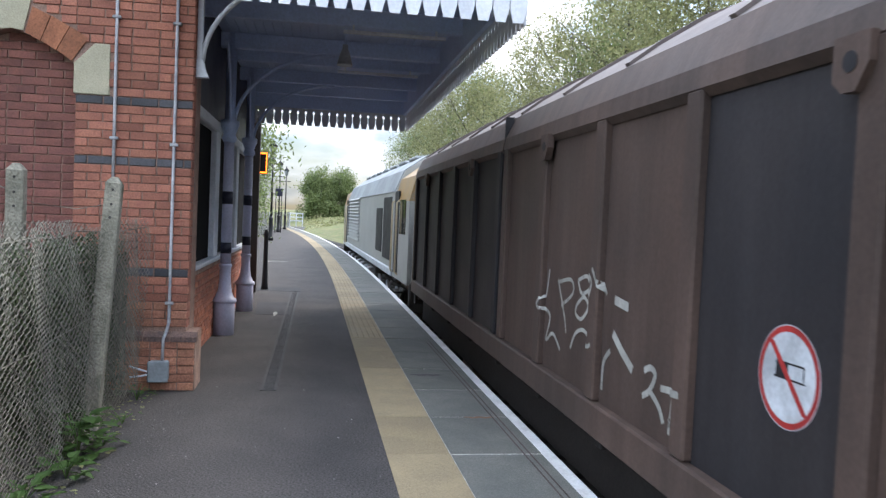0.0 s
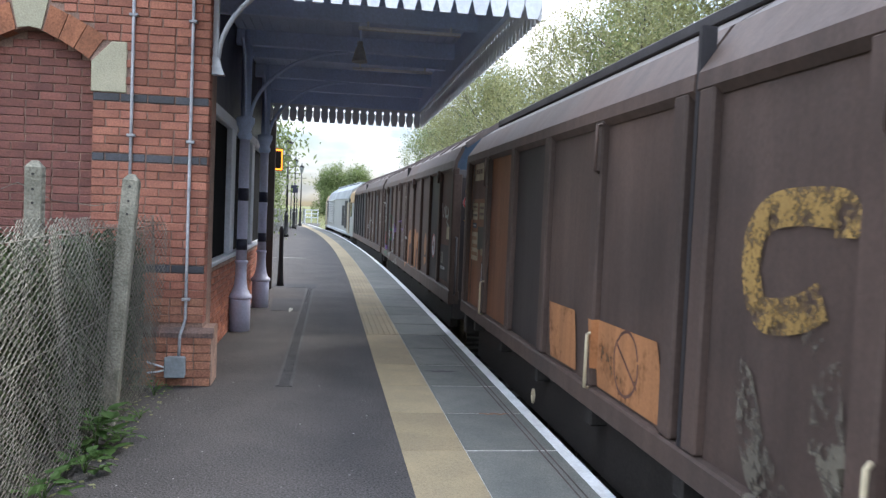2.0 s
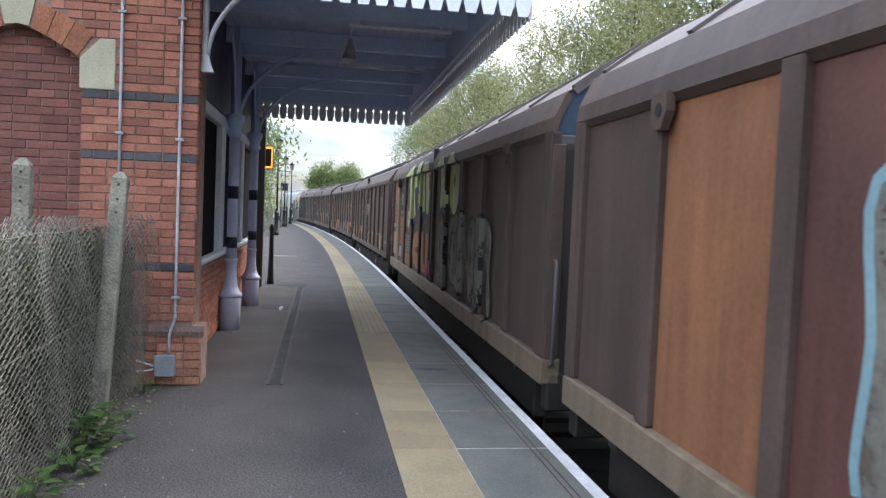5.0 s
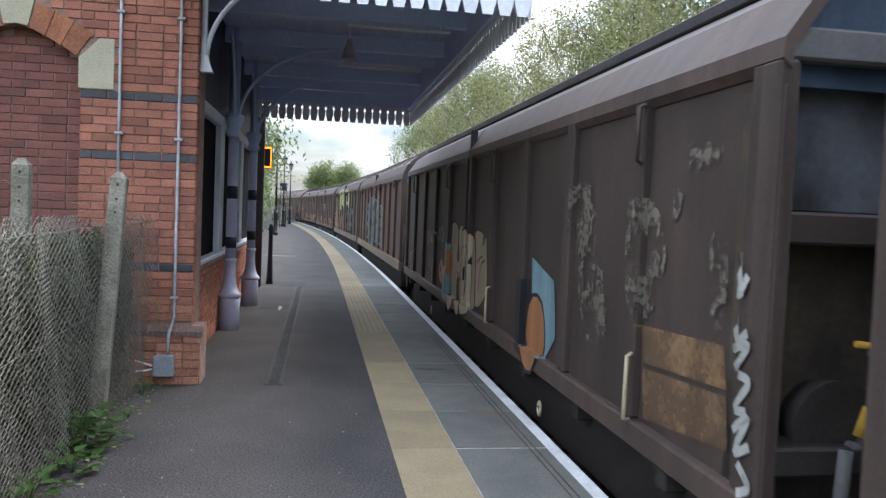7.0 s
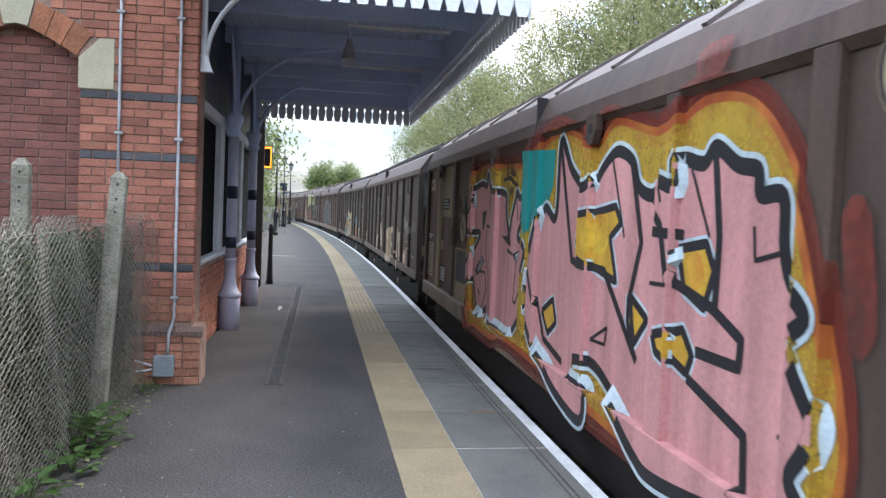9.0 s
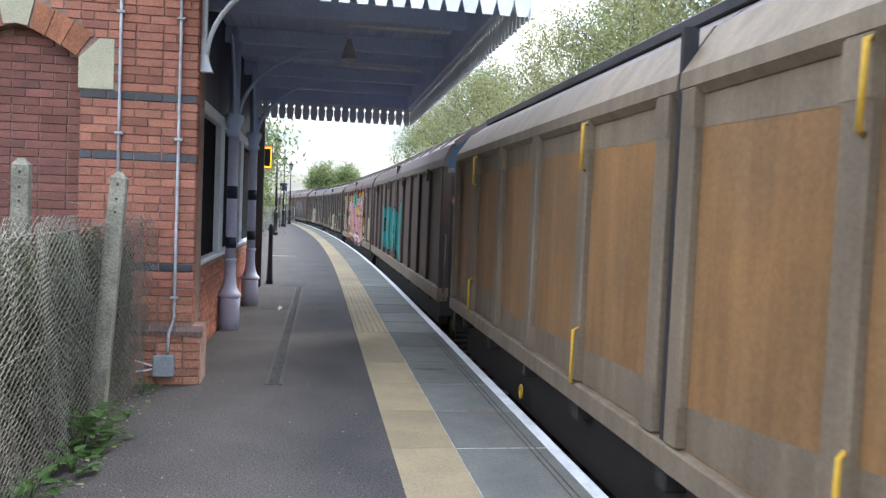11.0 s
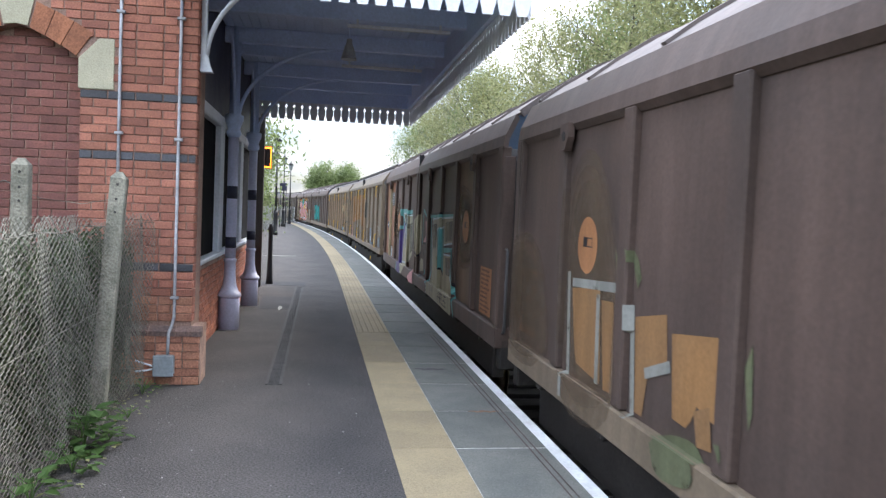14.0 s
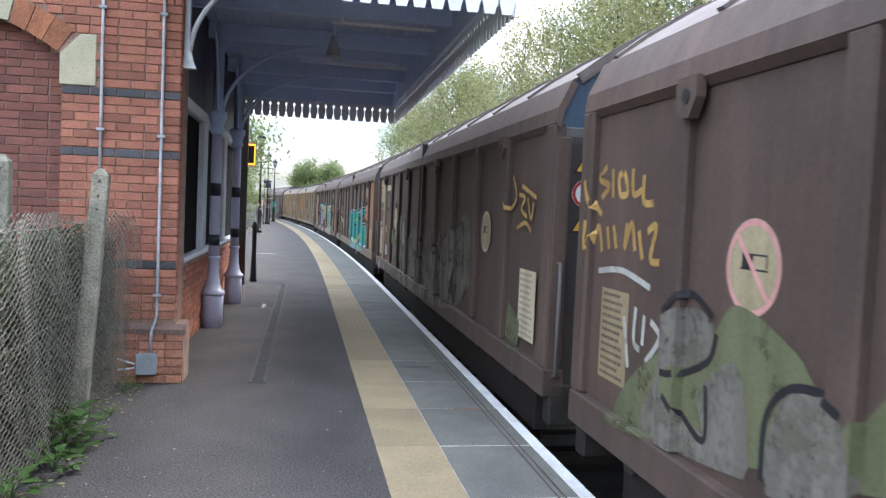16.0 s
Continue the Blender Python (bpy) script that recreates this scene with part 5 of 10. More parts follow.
    # running gear
    for y in (-3.9, 3.9):
        for sx in (-1, 1):
            o = put("wheel", "wheel%d" % sx, lambda: tube(tube(bmesh.new(), (sx * 0.69, 0, 0.46), (sx * 0.82, 0, 0.46), 0.46, n=24), (sx * 0.68, 0, 0.46), (sx * 0.70, 0, 0.46), 0.49, n=24), M["rail"], v)
            o.matrix_basis = pose(0, y, 0)
            o = put("axle_box", "abox%d" % sx, lambda: box(box(bmesh.new(), *sorted((sx * 0.9, sx * 1.12)), -0.16, 0.16, 0.32, 0.62, 0.03), *sorted((sx * 0.95, sx * 1.08)), -0.62, 0.62, 0.66, 0.80, 0.03), M["iron"], v)
            o.matrix_basis = pose(0, y, 0)
    for i in range(9):
        o = put("roller_bracket", "rolb", lambda: box(bmesh.new(), -1.34, -1.18, -0.06, 0.06, 1.08, 1.20, 0.012), M["iron"], v)
        o.matrix_basis = pose(0, -LB / 2 + 0.9 + i * 1.37, 0)
    return v


M["van_grime"] = van("grimy grey beam paint", (0.13, 0.125, 0.125), (0.085, 0.08, 0.08))
M["van_endpanel"] = mk("sooty blue-grey end paint", (0.15, 0.165, 0.185), 0.6, col2=(0.03, 0.03, 0.034), scale=1.5, fine=30, amount=0.2, bump=0.05)
M["van_endwall"] = mk("sooty tan end sheet", (0.15, 0.115, 0.08), 0.7, col2=(0.03, 0.026, 0.024), scale=1.4, fine=30, amount=0.25, bump=0.08)
M["van_panel"] = van("blue-grey panel paint", (0.27, 0.29, 0.32), (0.12, 0.125, 0.135))
VANS = {}
def end_signs(v, inset=0.0):
    """Warning signs on the van's rear end."""
    y = -LB / 2 - 0.004 + inset + (0.02 if inset == 0 else 0.0)
    triangle(v, -1.10, y, 2.80, 0.11)
    bm = bmesh.new()
    n = 20
    for r0, r1, nm, mt, dy in ((0.0, 0.10, "round_sign", "plate", 0.0), (0.075, 0.098, "rim", "p_red", -0.002)):
        bm = bmesh.new()
        ring = [[bm.verts.new((-1.10 + r * math.cos(6.28318 * i / n), y + dy, 2.60 + r * math.sin(6.28318 * i / n))) for i in range(n)] for r in (max(r0, 0.001), r1)]
        for i in range(n):
            bm.faces.new((ring[0][i], ring[0][(i + 1) % n], ring[1][(i + 1) % n], ring[1][i]))
        part(nm, bm, M[mt], v)
    triangle(v, -1.10, y, 2.38, 0.12)
    bm = bmesh.new()
    box(bm, -1.02, -0.90, y - 0.07, y + 0.05, 3.30, 3.44, 0.015)
    part("tail_lamp", bm, M["p_cream"], v, "pale lamp housing on the end")


# van 1
# panels 0-4 and ribs 0-5 carry the canopy's shade as black paint
v = make_van('a', 'grimy brown sliding-side goods van with white tags, dark panel, painted-in shade', panels={8: 'van_black', 0: 'van_black', 1: 'van_black', 2: 'van_black', 3: 'van_black', 4: 'van_black'}, ribmap={i: 'van_black' for i in range(6)})
VANS[-1] = v
sign(v, 10.98, 0.98, 0.0029)
paint(v, 'a', 'graffiti', 'p_white', lines=[(0.027, smooth([(7.89, 1.17), (7.84, 0.98), (7.74, 0.88), (7.95, 0.82), (7.87, 0.63), (8.04, 0.7), (8.22, 0.61)], False)), (0.027, smooth([(8.11, 1.11), (8.29, 0.86), (8.34, 0.75)], False)), (0.027, smooth([(8.12, 1.09), (8.4, 1.13), (8.45, 1.04), (8.21, 0.93)], False)), (0.027, smooth([(8.55, 1.14), (8.72, 1.18), (8.79, 1.11), (8.63, 1.06), (8.55, 1.14)], False)), (0.027, smooth([(8.54, 0.97), (8.68, 1.04), (8.77, 0.98), (8.65, 0.89), (8.53, 0.91), (8.54, 0.97)], False)), (0.027, smooth([(8.82, 1.22), (8.94, 1.16), (8.87, 1.04), (8.79, 1.07)], False)), (0.027, smooth([(8.94, 1.25), (9.09, 1.1)], False)), (0.027, smooth([(8.45, 0.66), (8.55, 0.78), (8.72, 0.82), (8.89, 0.75), (8.97, 0.77)], False))], lift=0.0039, label='thin white spray-paint tag')
paint(v, 'a', 'graffiti', 'p_white', lines=[(0.055, [(9.22, 1.08), (9.43, 1.06)]), (0.055, [(9.22, 0.88), (9.36, 0.8), (9.53, 0.72)])], lift=0.0044)
paint(v, 'a', 'graffiti', 'p_white', lines=[(0.035, smooth([(9.69, 0.75), (9.77, 0.78), (9.83, 0.75), (9.77, 0.66), (9.68, 0.61)], False)), (0.035, smooth([(9.77, 0.66), (9.89, 0.6), (9.95, 0.53)], False)), (0.035, smooth([(9.9, 0.7), (10.2, 0.73)], False)), (0.035, smooth([(10.05, 0.72), (10.02, 0.49)], False)), (0.035, smooth([(10.09, 0.58), (10.12, 0.56)], False)), (0.035, smooth([(9.08, 0.51), (9.09, 0.68), (9.19, 0.77)], False))], lift=0.0049, label='white spray-paint tag')
paint(v, 'a', 'graffiti', 'p_white', lines=[(0.031, smooth([(11.71, 1.43), (11.88, 1.24), (11.97, 1.41), (12.07, 1.25), (12.14, 1.39), (12.24, 1.25), (12.34, 1.31)], False)), (0.031, smooth([(11.82, 1.12), (12.14, 1.17), (12.42, 1.13)], False))], lift=0.0054)
# van 2
v = make_van('a', 'brown goods van with layered coloured graffiti and orange lettering shapes', panels={1: 'van_black', 0: 'van_dark2', 8: 'van_black', 9: 'van_red'})
VANS[0] = v
paint(v, 'a', 'graffiti', 'p_green', [smooth([(2.79, 1.32), (2.91, 1.34), (3.05, 1.29), (3.02, 1.22), (2.83, 1.19)], True, 4), smooth([(3.09, 1.3), (3.18, 1.31), (3.21, 1.24), (3.11, 1.21)], True, 4), smooth([(2.84, 1.12), (2.92, 1.15), (2.93, 0.9), (2.87, 0.82)], True, 4)], lift=0.0021, label='thin green spray paint')
paint(v, 'a', 'graffiti', 'p_redthin', [smooth([(2.92, 0.69), (3.16, 0.79), (3.49, 0.81), (3.55, 0.69), (3.3, 0.53), (3.0, 0.55)], True, 4)], lift=0.0024)
paint(v, 'a', 'graffiti', 'p_green', [smooth([(3.51, 0.85), (3.64, 0.9), (3.75, 0.84), (3.67, 0.75), (3.56, 0.76)], True, 4), smooth([(3.53, 0.68), (3.59, 0.72), (3.63, 0.6), (3.56, 0.59)], True, 4), smooth([(3.72, 0.75), (3.79, 0.79), (3.79, 0.67), (3.71, 0.62)], True, 4)], lift=0.0027)
paint(v, 'a', 'graffiti', 'p_grey', lines=[(0.05, smooth([(2.68, 0.66), (2.66, 0.53), (2.82, 0.52)])), (0.05, smooth([(2.78, 0.72), (2.89, 0.65), (2.89, 0.55)])), (0.06, smooth([(2.99, 0.55), (3.03, 0.44), (3.15, 0.58), (3.18, 0.46)])), (0.07, smooth([(3.24, 0.54), (3.39, 0.63), (3.44, 0.57), (3.29, 0.49)])), (0.05, smooth([(2.56, 0.35), (2.71, 0.41), (2.67, 0.31), (2.8, 0.32)])), (0.05, smooth([(2.85, 0.43), (2.93, 0.34), (3.01, 0.46)]))], lift=0.0031, label='pale grey layered tags')
paint(v, 'a', 'graffiti', 'p_green', lines=[(0.05, smooth([(1.6, 0.36), (1.74, 0.28), (1.84, 0.39), (1.96, 0.3)])), (0.05, smooth([(2.1, 0.42), (2.01, 0.35), (2.09, 0.3), (1.99, 0.27)]))], lift=0.0034)
sign(v, 2.02, 0.91, 0.0029)
plate(v, 0.2, 0.88, 0.39, 1.05, 'van_black', 0.0039)
paint(v, 'a', 'graffiti', 'p_white', lines=[(0.027, smooth([(0.17, 1.76), (0.26, 1.62), (0.36, 1.71), (0.49, 1.62), (0.58, 1.69), (0.66, 1.62)], False)), (0.027, smooth([(0.24, 1.52), (0.42, 1.56), (0.48, 1.46), (0.29, 1.43)], False)), (0.027, smooth([(0.5, 1.56), (0.52, 1.44)], False)), (0.027, smooth([(0.6, 1.56), (0.7, 1.5), (0.6, 1.46)], False)), (0.027, smooth([(0.25, 1.32), (0.42, 1.37), (0.41, 1.26), (0.3, 1.19), (0.48, 1.2)], False)), (0.027, smooth([(0.54, 1.35), (0.64, 1.29), (0.53, 1.21)], False)), (0.027, smooth([(0.68, 1.34), (0.79, 1.22)], False))], lift=0.0049, label='white spray-paint tag with a crown')
paint(v, 'a', 'graffiti', 'p_green', [[(0.85, 1.38), (0.99, 1.53), (1.17, 1.36), (1.16, 1.17), (1.29, 1.07), (1.01, 1.0)], [(0.81, 1.08), (1.35, 1.04), (1.36, 0.93), (0.83, 0.94)]], lift=0.0054, label='green spray paint')
paint(v, 'a', 'graffiti', 'p_red', [[(0.83, 0.94), (1.28, 0.92), (1.28, 0.59), (0.89, 0.57)]], lift=0.0059, label='red spray paint')
paint(v, 'a', 'graffiti', 'p_lilac', [[(0.94, 0.54), (1.42, 0.54), (1.42, 0.43), (0.98, 0.44)]], lift=0.0064)
paint(v, 'a', 'graffiti', 'p_green', lines=[(0.039, smooth([(0.99, 0.34), (1.18, 0.3), (1.28, 0.38), (1.45, 0.32), (1.64, 0.4), (1.8, 0.32), (1.97, 0.33)], False)), (0.039, smooth([(2.46, 1.4), (2.6, 1.4), (2.61, 1.32), (2.49, 1.25), (2.62, 1.21)], False)), (0.039, smooth([(2.51, 1.0), (2.56, 1.09), (2.65, 0.99)], False)), (0.039, smooth([(2.56, 0.87), (2.66, 0.86), (2.61, 0.71)], False))], lift=0.0069, label='green spray-paint tag')
paint(v, 'a', 'graffiti', 'p_moss', [smooth([(2.74, 1.27), (3.08, 1.29), (3.09, 1.16), (2.79, 1.16)], True, 4), smooth([(3.42, 0.85), (3.67, 0.85), (3.65, 0.74), (3.43, 0.74)], True, 4), smooth([(3.48, 0.69), (3.78, 0.67), (3.73, 0.6), (3.49, 0.57)], True, 4)], lift=0.0074)
paint(v, 'a', 'graffiti', 'van_red', [[(2.89, 0.72), (3.39, 0.76), (3.37, 0.55), (2.97, 0.49)]], lift=0.0079)
paint(v, 'a', 'graffiti', 'p_lilac', lines=[(0.07, smooth([(3.31, 1.1), (3.27, 1.3), (3.41, 1.32), (3.4, 1.22), (3.31, 1.19), (3.47, 1.12)], False)), (0.07, smooth([(3.5, 1.15), (3.54, 1.3), (3.64, 1.17)], False)), (0.07, smooth([(3.65, 1.37), (3.68, 1.18)], False)), (0.07, smooth([(3.59, 1.29), (3.75, 1.31)], False)), (0.07, smooth([(3.85, 1.16), (3.77, 1.13), (3.82, 1.08), (3.88, 1.04), (3.78, 0.98)], False))], lift=0.0084, label='lilac spray-paint letters')
paint(v, 'a', 'graffiti', 'p_lilac', lines=[(0.047, smooth([(3.02, 0.9), (2.9, 0.85), (2.94, 0.73), (3.06, 0.78), (3.06, 0.84)], False)), (0.047, smooth([(3.11, 0.78), (3.12, 0.9), (3.22, 0.77), (3.22, 0.9)], False))], lift=0.0089)
paint(v, 'a', 'graffiti', 'p_white', lines=[(0.055, smooth([(2.87, 0.92), (2.9, 1.13), (3.05, 1.14), (3.03, 1.05), (2.92, 1.02), (3.09, 0.94)], False)), (0.055, smooth([(3.11, 0.95), (3.19, 1.08), (3.27, 0.94)], False)), (0.055, smooth([(3.25, 1.11), (3.39, 1.11)], False)), (0.055, smooth([(3.32, 1.1), (3.34, 0.9)], False)), (0.055, smooth([(3.44, 1.01), (3.49, 0.87)], False)), (0.055, smooth([(3.53, 1.05), (3.57, 0.87), (3.65, 1.05), (3.69, 0.92)], False)), (0.055, smooth([(3.76, 0.93), (3.72, 0.83), (3.81, 0.83), (3.82, 0.93), (3.76, 0.93)], False))], lift=0.0094, label='thick white spray-paint letters')
paint(v, 'a', 'graffiti', 'p_white', lines=[(0.039, smooth([(2.46, 0.35), (2.65, 0.36), (2.61, 0.2)], False)), (0.039, smooth([(2.76, 0.42), (2.88, 0.36), (2.98, 0.44)], False)), (0.039, smooth([(3.21, 0.52), (3.38, 0.53), (3.3, 0.45)], False))], lift=0.0099)
paint(v, 'a', 'lettering_shape', 'p_orange', [smooth([(6.77, 0.35), (6.75, 0.7), (6.91, 1.04), (7.18, 1.14), (7.45, 1.06), (7.62, 0.84), (7.68, 0.46), (7.49, 0.47), (7.42, 0.78), (7.22, 0.85), (7.01, 0.75), (7.01, 0.4)], True, 4), smooth([(7.91, 1.13), (8.19, 1.13), (8.2, 1.07), (8.46, 1.12), (8.73, 1.05), (8.91, 0.9), (8.96, 0.46), (8.76, 0.48), (8.72, 0.7), (8.53, 0.82), (8.31, 0.78), (8.25, 0.68), (8.26, 0.47), (8.0, 0.46)], True, 4)], lift=0.0104, label='faded orange rounded lettering shape')
paint(v, 'a', 'lettering_shape', 'p_orange', [[(9.84, 0.99), (9.83, 0.9), (9.79, 0.82), (9.73, 0.76), (9.66, 0.74), (9.58, 0.76), (9.52, 0.82), (9.49, 0.9), (9.5, 1.0), (9.55, 1.08), (9.62, 1.14), (9.69, 1.15), (9.76, 1.12), (9.81, 1.06)], [(9.51, 0.71), (9.81, 0.71), (9.82, 0.64), (9.52, 0.53)]], lift=0.0109)
paint(v, 'a', 'graffiti', 'p_white', lines=[(0.009, [(6.37, 2.09), (6.68, 0.49)]), (0.009, [(6.83, 1.97), (6.95, 1.32)])], lift=0.0114)
paint(v, 'a', 'graffiti', 'p_lilac', lines=[(0.023, smooth([(5.0, 1.26), (5.24, 1.3), (5.13, 1.12), (5.54, 1.1), (5.41, 1.04), (5.62, 1.17)], False))], lift=0.0119)
paint(v, 'a', 'graffiti', 'p_grey', lines=[(0.03, smooth([(5.45, 1.04), (5.45, 0.84), (5.67, 0.89), (5.61, 1.03)], False)), (0.03, smooth([(5.81, 1.12), (5.97, 0.67)], False)), (0.03, smooth([(5.95, 1.26), (6.06, 0.46)], False)), (0.03, smooth([(4.46, 1.02), (4.48, 0.57), (4.83, 0.4), (4.5, 0.23), (4.97, 0.29)], False)), (0.03, smooth([(3.8, 0.24), (4.23, 0.25), (4.6, 0.36), (4.97, 0.29)], False))], lift=0.0124)
sign(v, 10.75, 0.97, 0.0129)
paint(v, 'a', 'graffiti', 'p_white', lines=[(0.035, smooth([(11.58, 1.68), (11.71, 1.47), (11.82, 1.61), (11.92, 1.45), (11.91, 1.65)], False)), (0.035, smooth([(12.01, 1.63), (11.99, 1.48), (12.22, 1.5), (12.12, 1.61)], False)), (0.035, smooth([(12.22, 1.48), (12.08, 1.39), (12.32, 1.31)], False))], lift=0.0139)
plate(v, 12.1, 12.39, 1.13, 1.32, 'p_cream', 0.0144, name='paint_patch')
plate(v, 11.56, 12.53, 0.5, 1.04, 'van_black', 0.0154, name='paint_patch')
plate(v, 11.63, 11.84, 0.75, 0.92, 'p_grey', 0.0164, ink='p_black', rows=4)
plate(v, 11.64, 12.05, 0.66, 0.7, 'plate', 0.0174, ink='p_black', rows=1)
end_signs(v)
# van 3
v = make_van('b', 'dark brown sliding-side goods van with orange patches and gold lettering shapes', base='van_brown', panels={0: 'van_orange', 1: 'van_orange', 2: 'van_dark2', 5: 'van_brown'}, ribs='van_brown', grip='p_cream', end='van_blue')
VANS[1] = v
plate(v, 0.26, 1.08, 1.71, 2.0, 'van_red', 0.0029)
plate(v, 0.38, 1.06, 1.93, 2.14, 'p_cream', 0.0039, ink='van_red', rows=1)
plate(v, 0.31, 0.63, 1.57, 1.66, 'van_cream', 0.0049, ink='van_red', rows=1)
plate(v, 0.32, 0.64, 1.46, 1.56, 'p_cream', 0.0059, ink='p_black', rows=1)
plate(v, 0.38, 0.6, 1.36, 1.42, 'p_navy', 0.0069, ink='plate', rows=1, label='dark plate with pale length figures')
plate(v, 0.76, 1.11, 1.47, 1.66, 'van_cream', 0.0079, ink='van_red', rows=2)
plate(v, 0.34, 0.76, 0.97, 1.31, 'p_cream', 0.0089, ink='van_orange', rows=3)
plate(v, 0.72, 1.35, 1.11, 1.38, 'van_grey', 0.0099)
plate(v, 0.93, 1.35, 1.05, 1.13, 'van_cream', 0.0109)
plate(v, 1.04, 1.4, 0.75, 0.96, 'plate', 0.0119, ink='p_grey', rows=3, frame_mat='iron', label='white wagon label behind a wire holder', name='label_holder')
paint(v, 'b', 'paint_patch', 'p_patch', [[(3.92, 0.86), (4.59, 0.87), (4.66, 0.45), (3.99, 0.44)], [(5.02, 0.87), (6.05, 0.88), (6.12, 0.44), (5.11, 0.44)]], lift=0.0129, label='faded orange paint patch')
paint(v, 'b', 'graffiti', 'van_red', lines=[(0.02, smooth([(5.77, 0.71), (5.77, 0.63), (5.73, 0.55), (5.66, 0.5), (5.58, 0.48), (5.49, 0.5), (5.43, 0.56), (5.4, 0.64), (5.4, 0.73), (5.45, 0.8), (5.52, 0.85), (5.61, 0.87), (5.69, 0.84), (5.74, 0.79)], True))], lift=0.0134)
paint(v, 'b', 'graffiti', 'van_red', lines=[(0.02, [(5.44, 0.77), (5.77, 0.56)])], lift=0.0139)
paint(v, 'b', 'paint_patch', 'p_worn', [smooth([(7.31, 1.13), (7.44, 1.13), (7.42, 1.0), (7.57, 1.07), (7.58, 0.84), (7.68, 0.63), (7.57, 0.55), (7.41, 0.75), (7.43, 0.92)], True, 4), smooth([(7.68, 1.38), (7.7, 1.4), (7.71, 1.3), (7.67, 1.3)], True, 4), smooth([(6.84, 0.93), (6.99, 0.91), (7.11, 0.66), (7.33, 0.46), (7.0, 0.44)], True, 4)], lift=0.0144, label='flaked grey-beige paint remains')
paint(v, 'b', 'lettering_shape', 'p_goldworn', lines=[(0.15, smooth([(7.56, 1.5), (7.54, 1.59), (7.35, 1.61), (7.09, 1.59), (6.95, 1.48), (6.95, 1.29), (7.05, 1.17), (7.29, 1.2), (7.44, 1.27)], False))], lift=0.0149, label='worn gold rounded lettering shape')
paint(v, 'b', 'lettering_shape', 'p_goldworn', lines=[(0.1, smooth([(11.71, 1.6), (12.04, 1.61), (12.15, 1.54), (12.19, 1.28), (12.1, 1.2), (11.77, 1.18), (11.64, 1.25), (11.6, 1.51)], True))], lift=0.0154, label='worn gold rounded lettering shape')
paint(v, 'b', 'paint_patch', 'p_patch', [[(10.19, 0.86), (11.11, 0.86), (11.19, 0.44), (10.31, 0.44)], [(11.48, 0.88), (12.43, 0.88), (12.45, 0.72), (11.51, 0.68)], [(8.04, 0.83), (8.62, 0.84), (8.72, 0.44), (8.15, 0.44)]], lift=0.0159, label='faded orange paint patch')
paint(v, 'b', 'paint_patch', 'p_rustpatch', [[(11.51, 0.66), (12.45, 0.71), (12.5, 0.44), (11.56, 0.44)]], lift=0.0164)
paint(v, 'b', 'graffiti', 'van_red', lines=[(0.02, smooth([(10.9, 0.7), (10.89, 0.61), (10.85, 0.53), (10.77, 0.48), (10.68, 0.46), (10.58, 0.48), (10.51, 0.54), (10.47, 0.62), (10.48, 0.72), (10.53, 0.79), (10.61, 0.85), (10.71, 0.86), (10.8, 0.83), (10.87, 0.77)], True))], lift=0.0169)
paint(v, 'b', 'graffiti', 'p_sky', lines=[(0.06, smooth([(9.1, 0.93), (9.09, 0.62), (9.35, 0.66)], False)), (0.06, smooth([(9.12, 0.8), (9.38, 0.81)], False)), (0.06, smooth([(9.48, 0.97), (9.44, 0.67)], False)), (0.06, smooth([(9.5, 0.87), (9.73, 0.92), (9.61, 0.79), (9.8, 0.67)], False)), (0.06, smooth([(9.17, 0.53), (9.46, 0.58), (9.3, 0.4), (9.59, 0.4)], False))], lift=0.0174, label='pale spray-paint tag')
paint(v, 'b', 'graffiti', 'p_gold', lines=[(0.047, smooth([(10.28, 1.55), (10.54, 1.61), (10.79, 1.62)], False)), (0.047, smooth([(10.63, 1.47), (10.74, 1.32)], False))], lift=0.0179)
# van 4
v = make_van('b', 'dark brown goods van with a gold ring shape and orange patches', base='van_brown', ribs='van_brown', grip='p_cream')
VANS[2] = v
paint(v, 'b', 'lettering_shape', 'p_goldworn', lines=[(0.13, smooth([(5.3, 1.59), (5.71, 1.6), (5.84, 1.53), (5.86, 1.28), (5.76, 1.19), (5.35, 1.15), (5.18, 1.22), (5.15, 1.5)], True))], lift=0.0029, label='worn gold rounded lettering shape')
paint(v, 'b', 'graffiti', 'p_gold', lines=[(0.062, smooth([(3.95, 1.54), (4.1, 1.6), (4.38, 1.58)], False)), (0.062, smooth([(4.13, 1.39), (4.33, 1.36), (4.28, 1.28)], False)), (0.062, smooth([(2.76, 1.56), (3.04, 1.61)], False)), (0.062, smooth([(1.92, 1.53), (1.85, 1.43)], False))], lift=0.0034)
paint(v, 'b', 'paint_patch', 'p_patch', [[(1.48, 0.86), (2.23, 0.87), (2.33, 0.44), (1.58, 0.44)], [(3.82, 0.87), (4.54, 0.86), (4.6, 0.44), (3.89, 0.45)], [(2.67, 0.52), (2.87, 0.52), (2.89, 0.44), (2.69, 0.44)]], lift=0.0039, label='faded orange paint patch')
paint(v, 'b', 'graffiti', 'p_white', lines=[(0.039, smooth([(0.26, 0.85), (0.8, 0.95), (0.97, 0.8), (0.47, 0.57), (1.14, 0.54)], False)), (0.039, smooth([(0.44, 0.44), (0.8, 0.32), (1.01, 0.58)], False)), (0.039, smooth([(1.12, 0.65), (1.15, 0.26)], False))], lift=0.0044, label='white spray-paint tag')
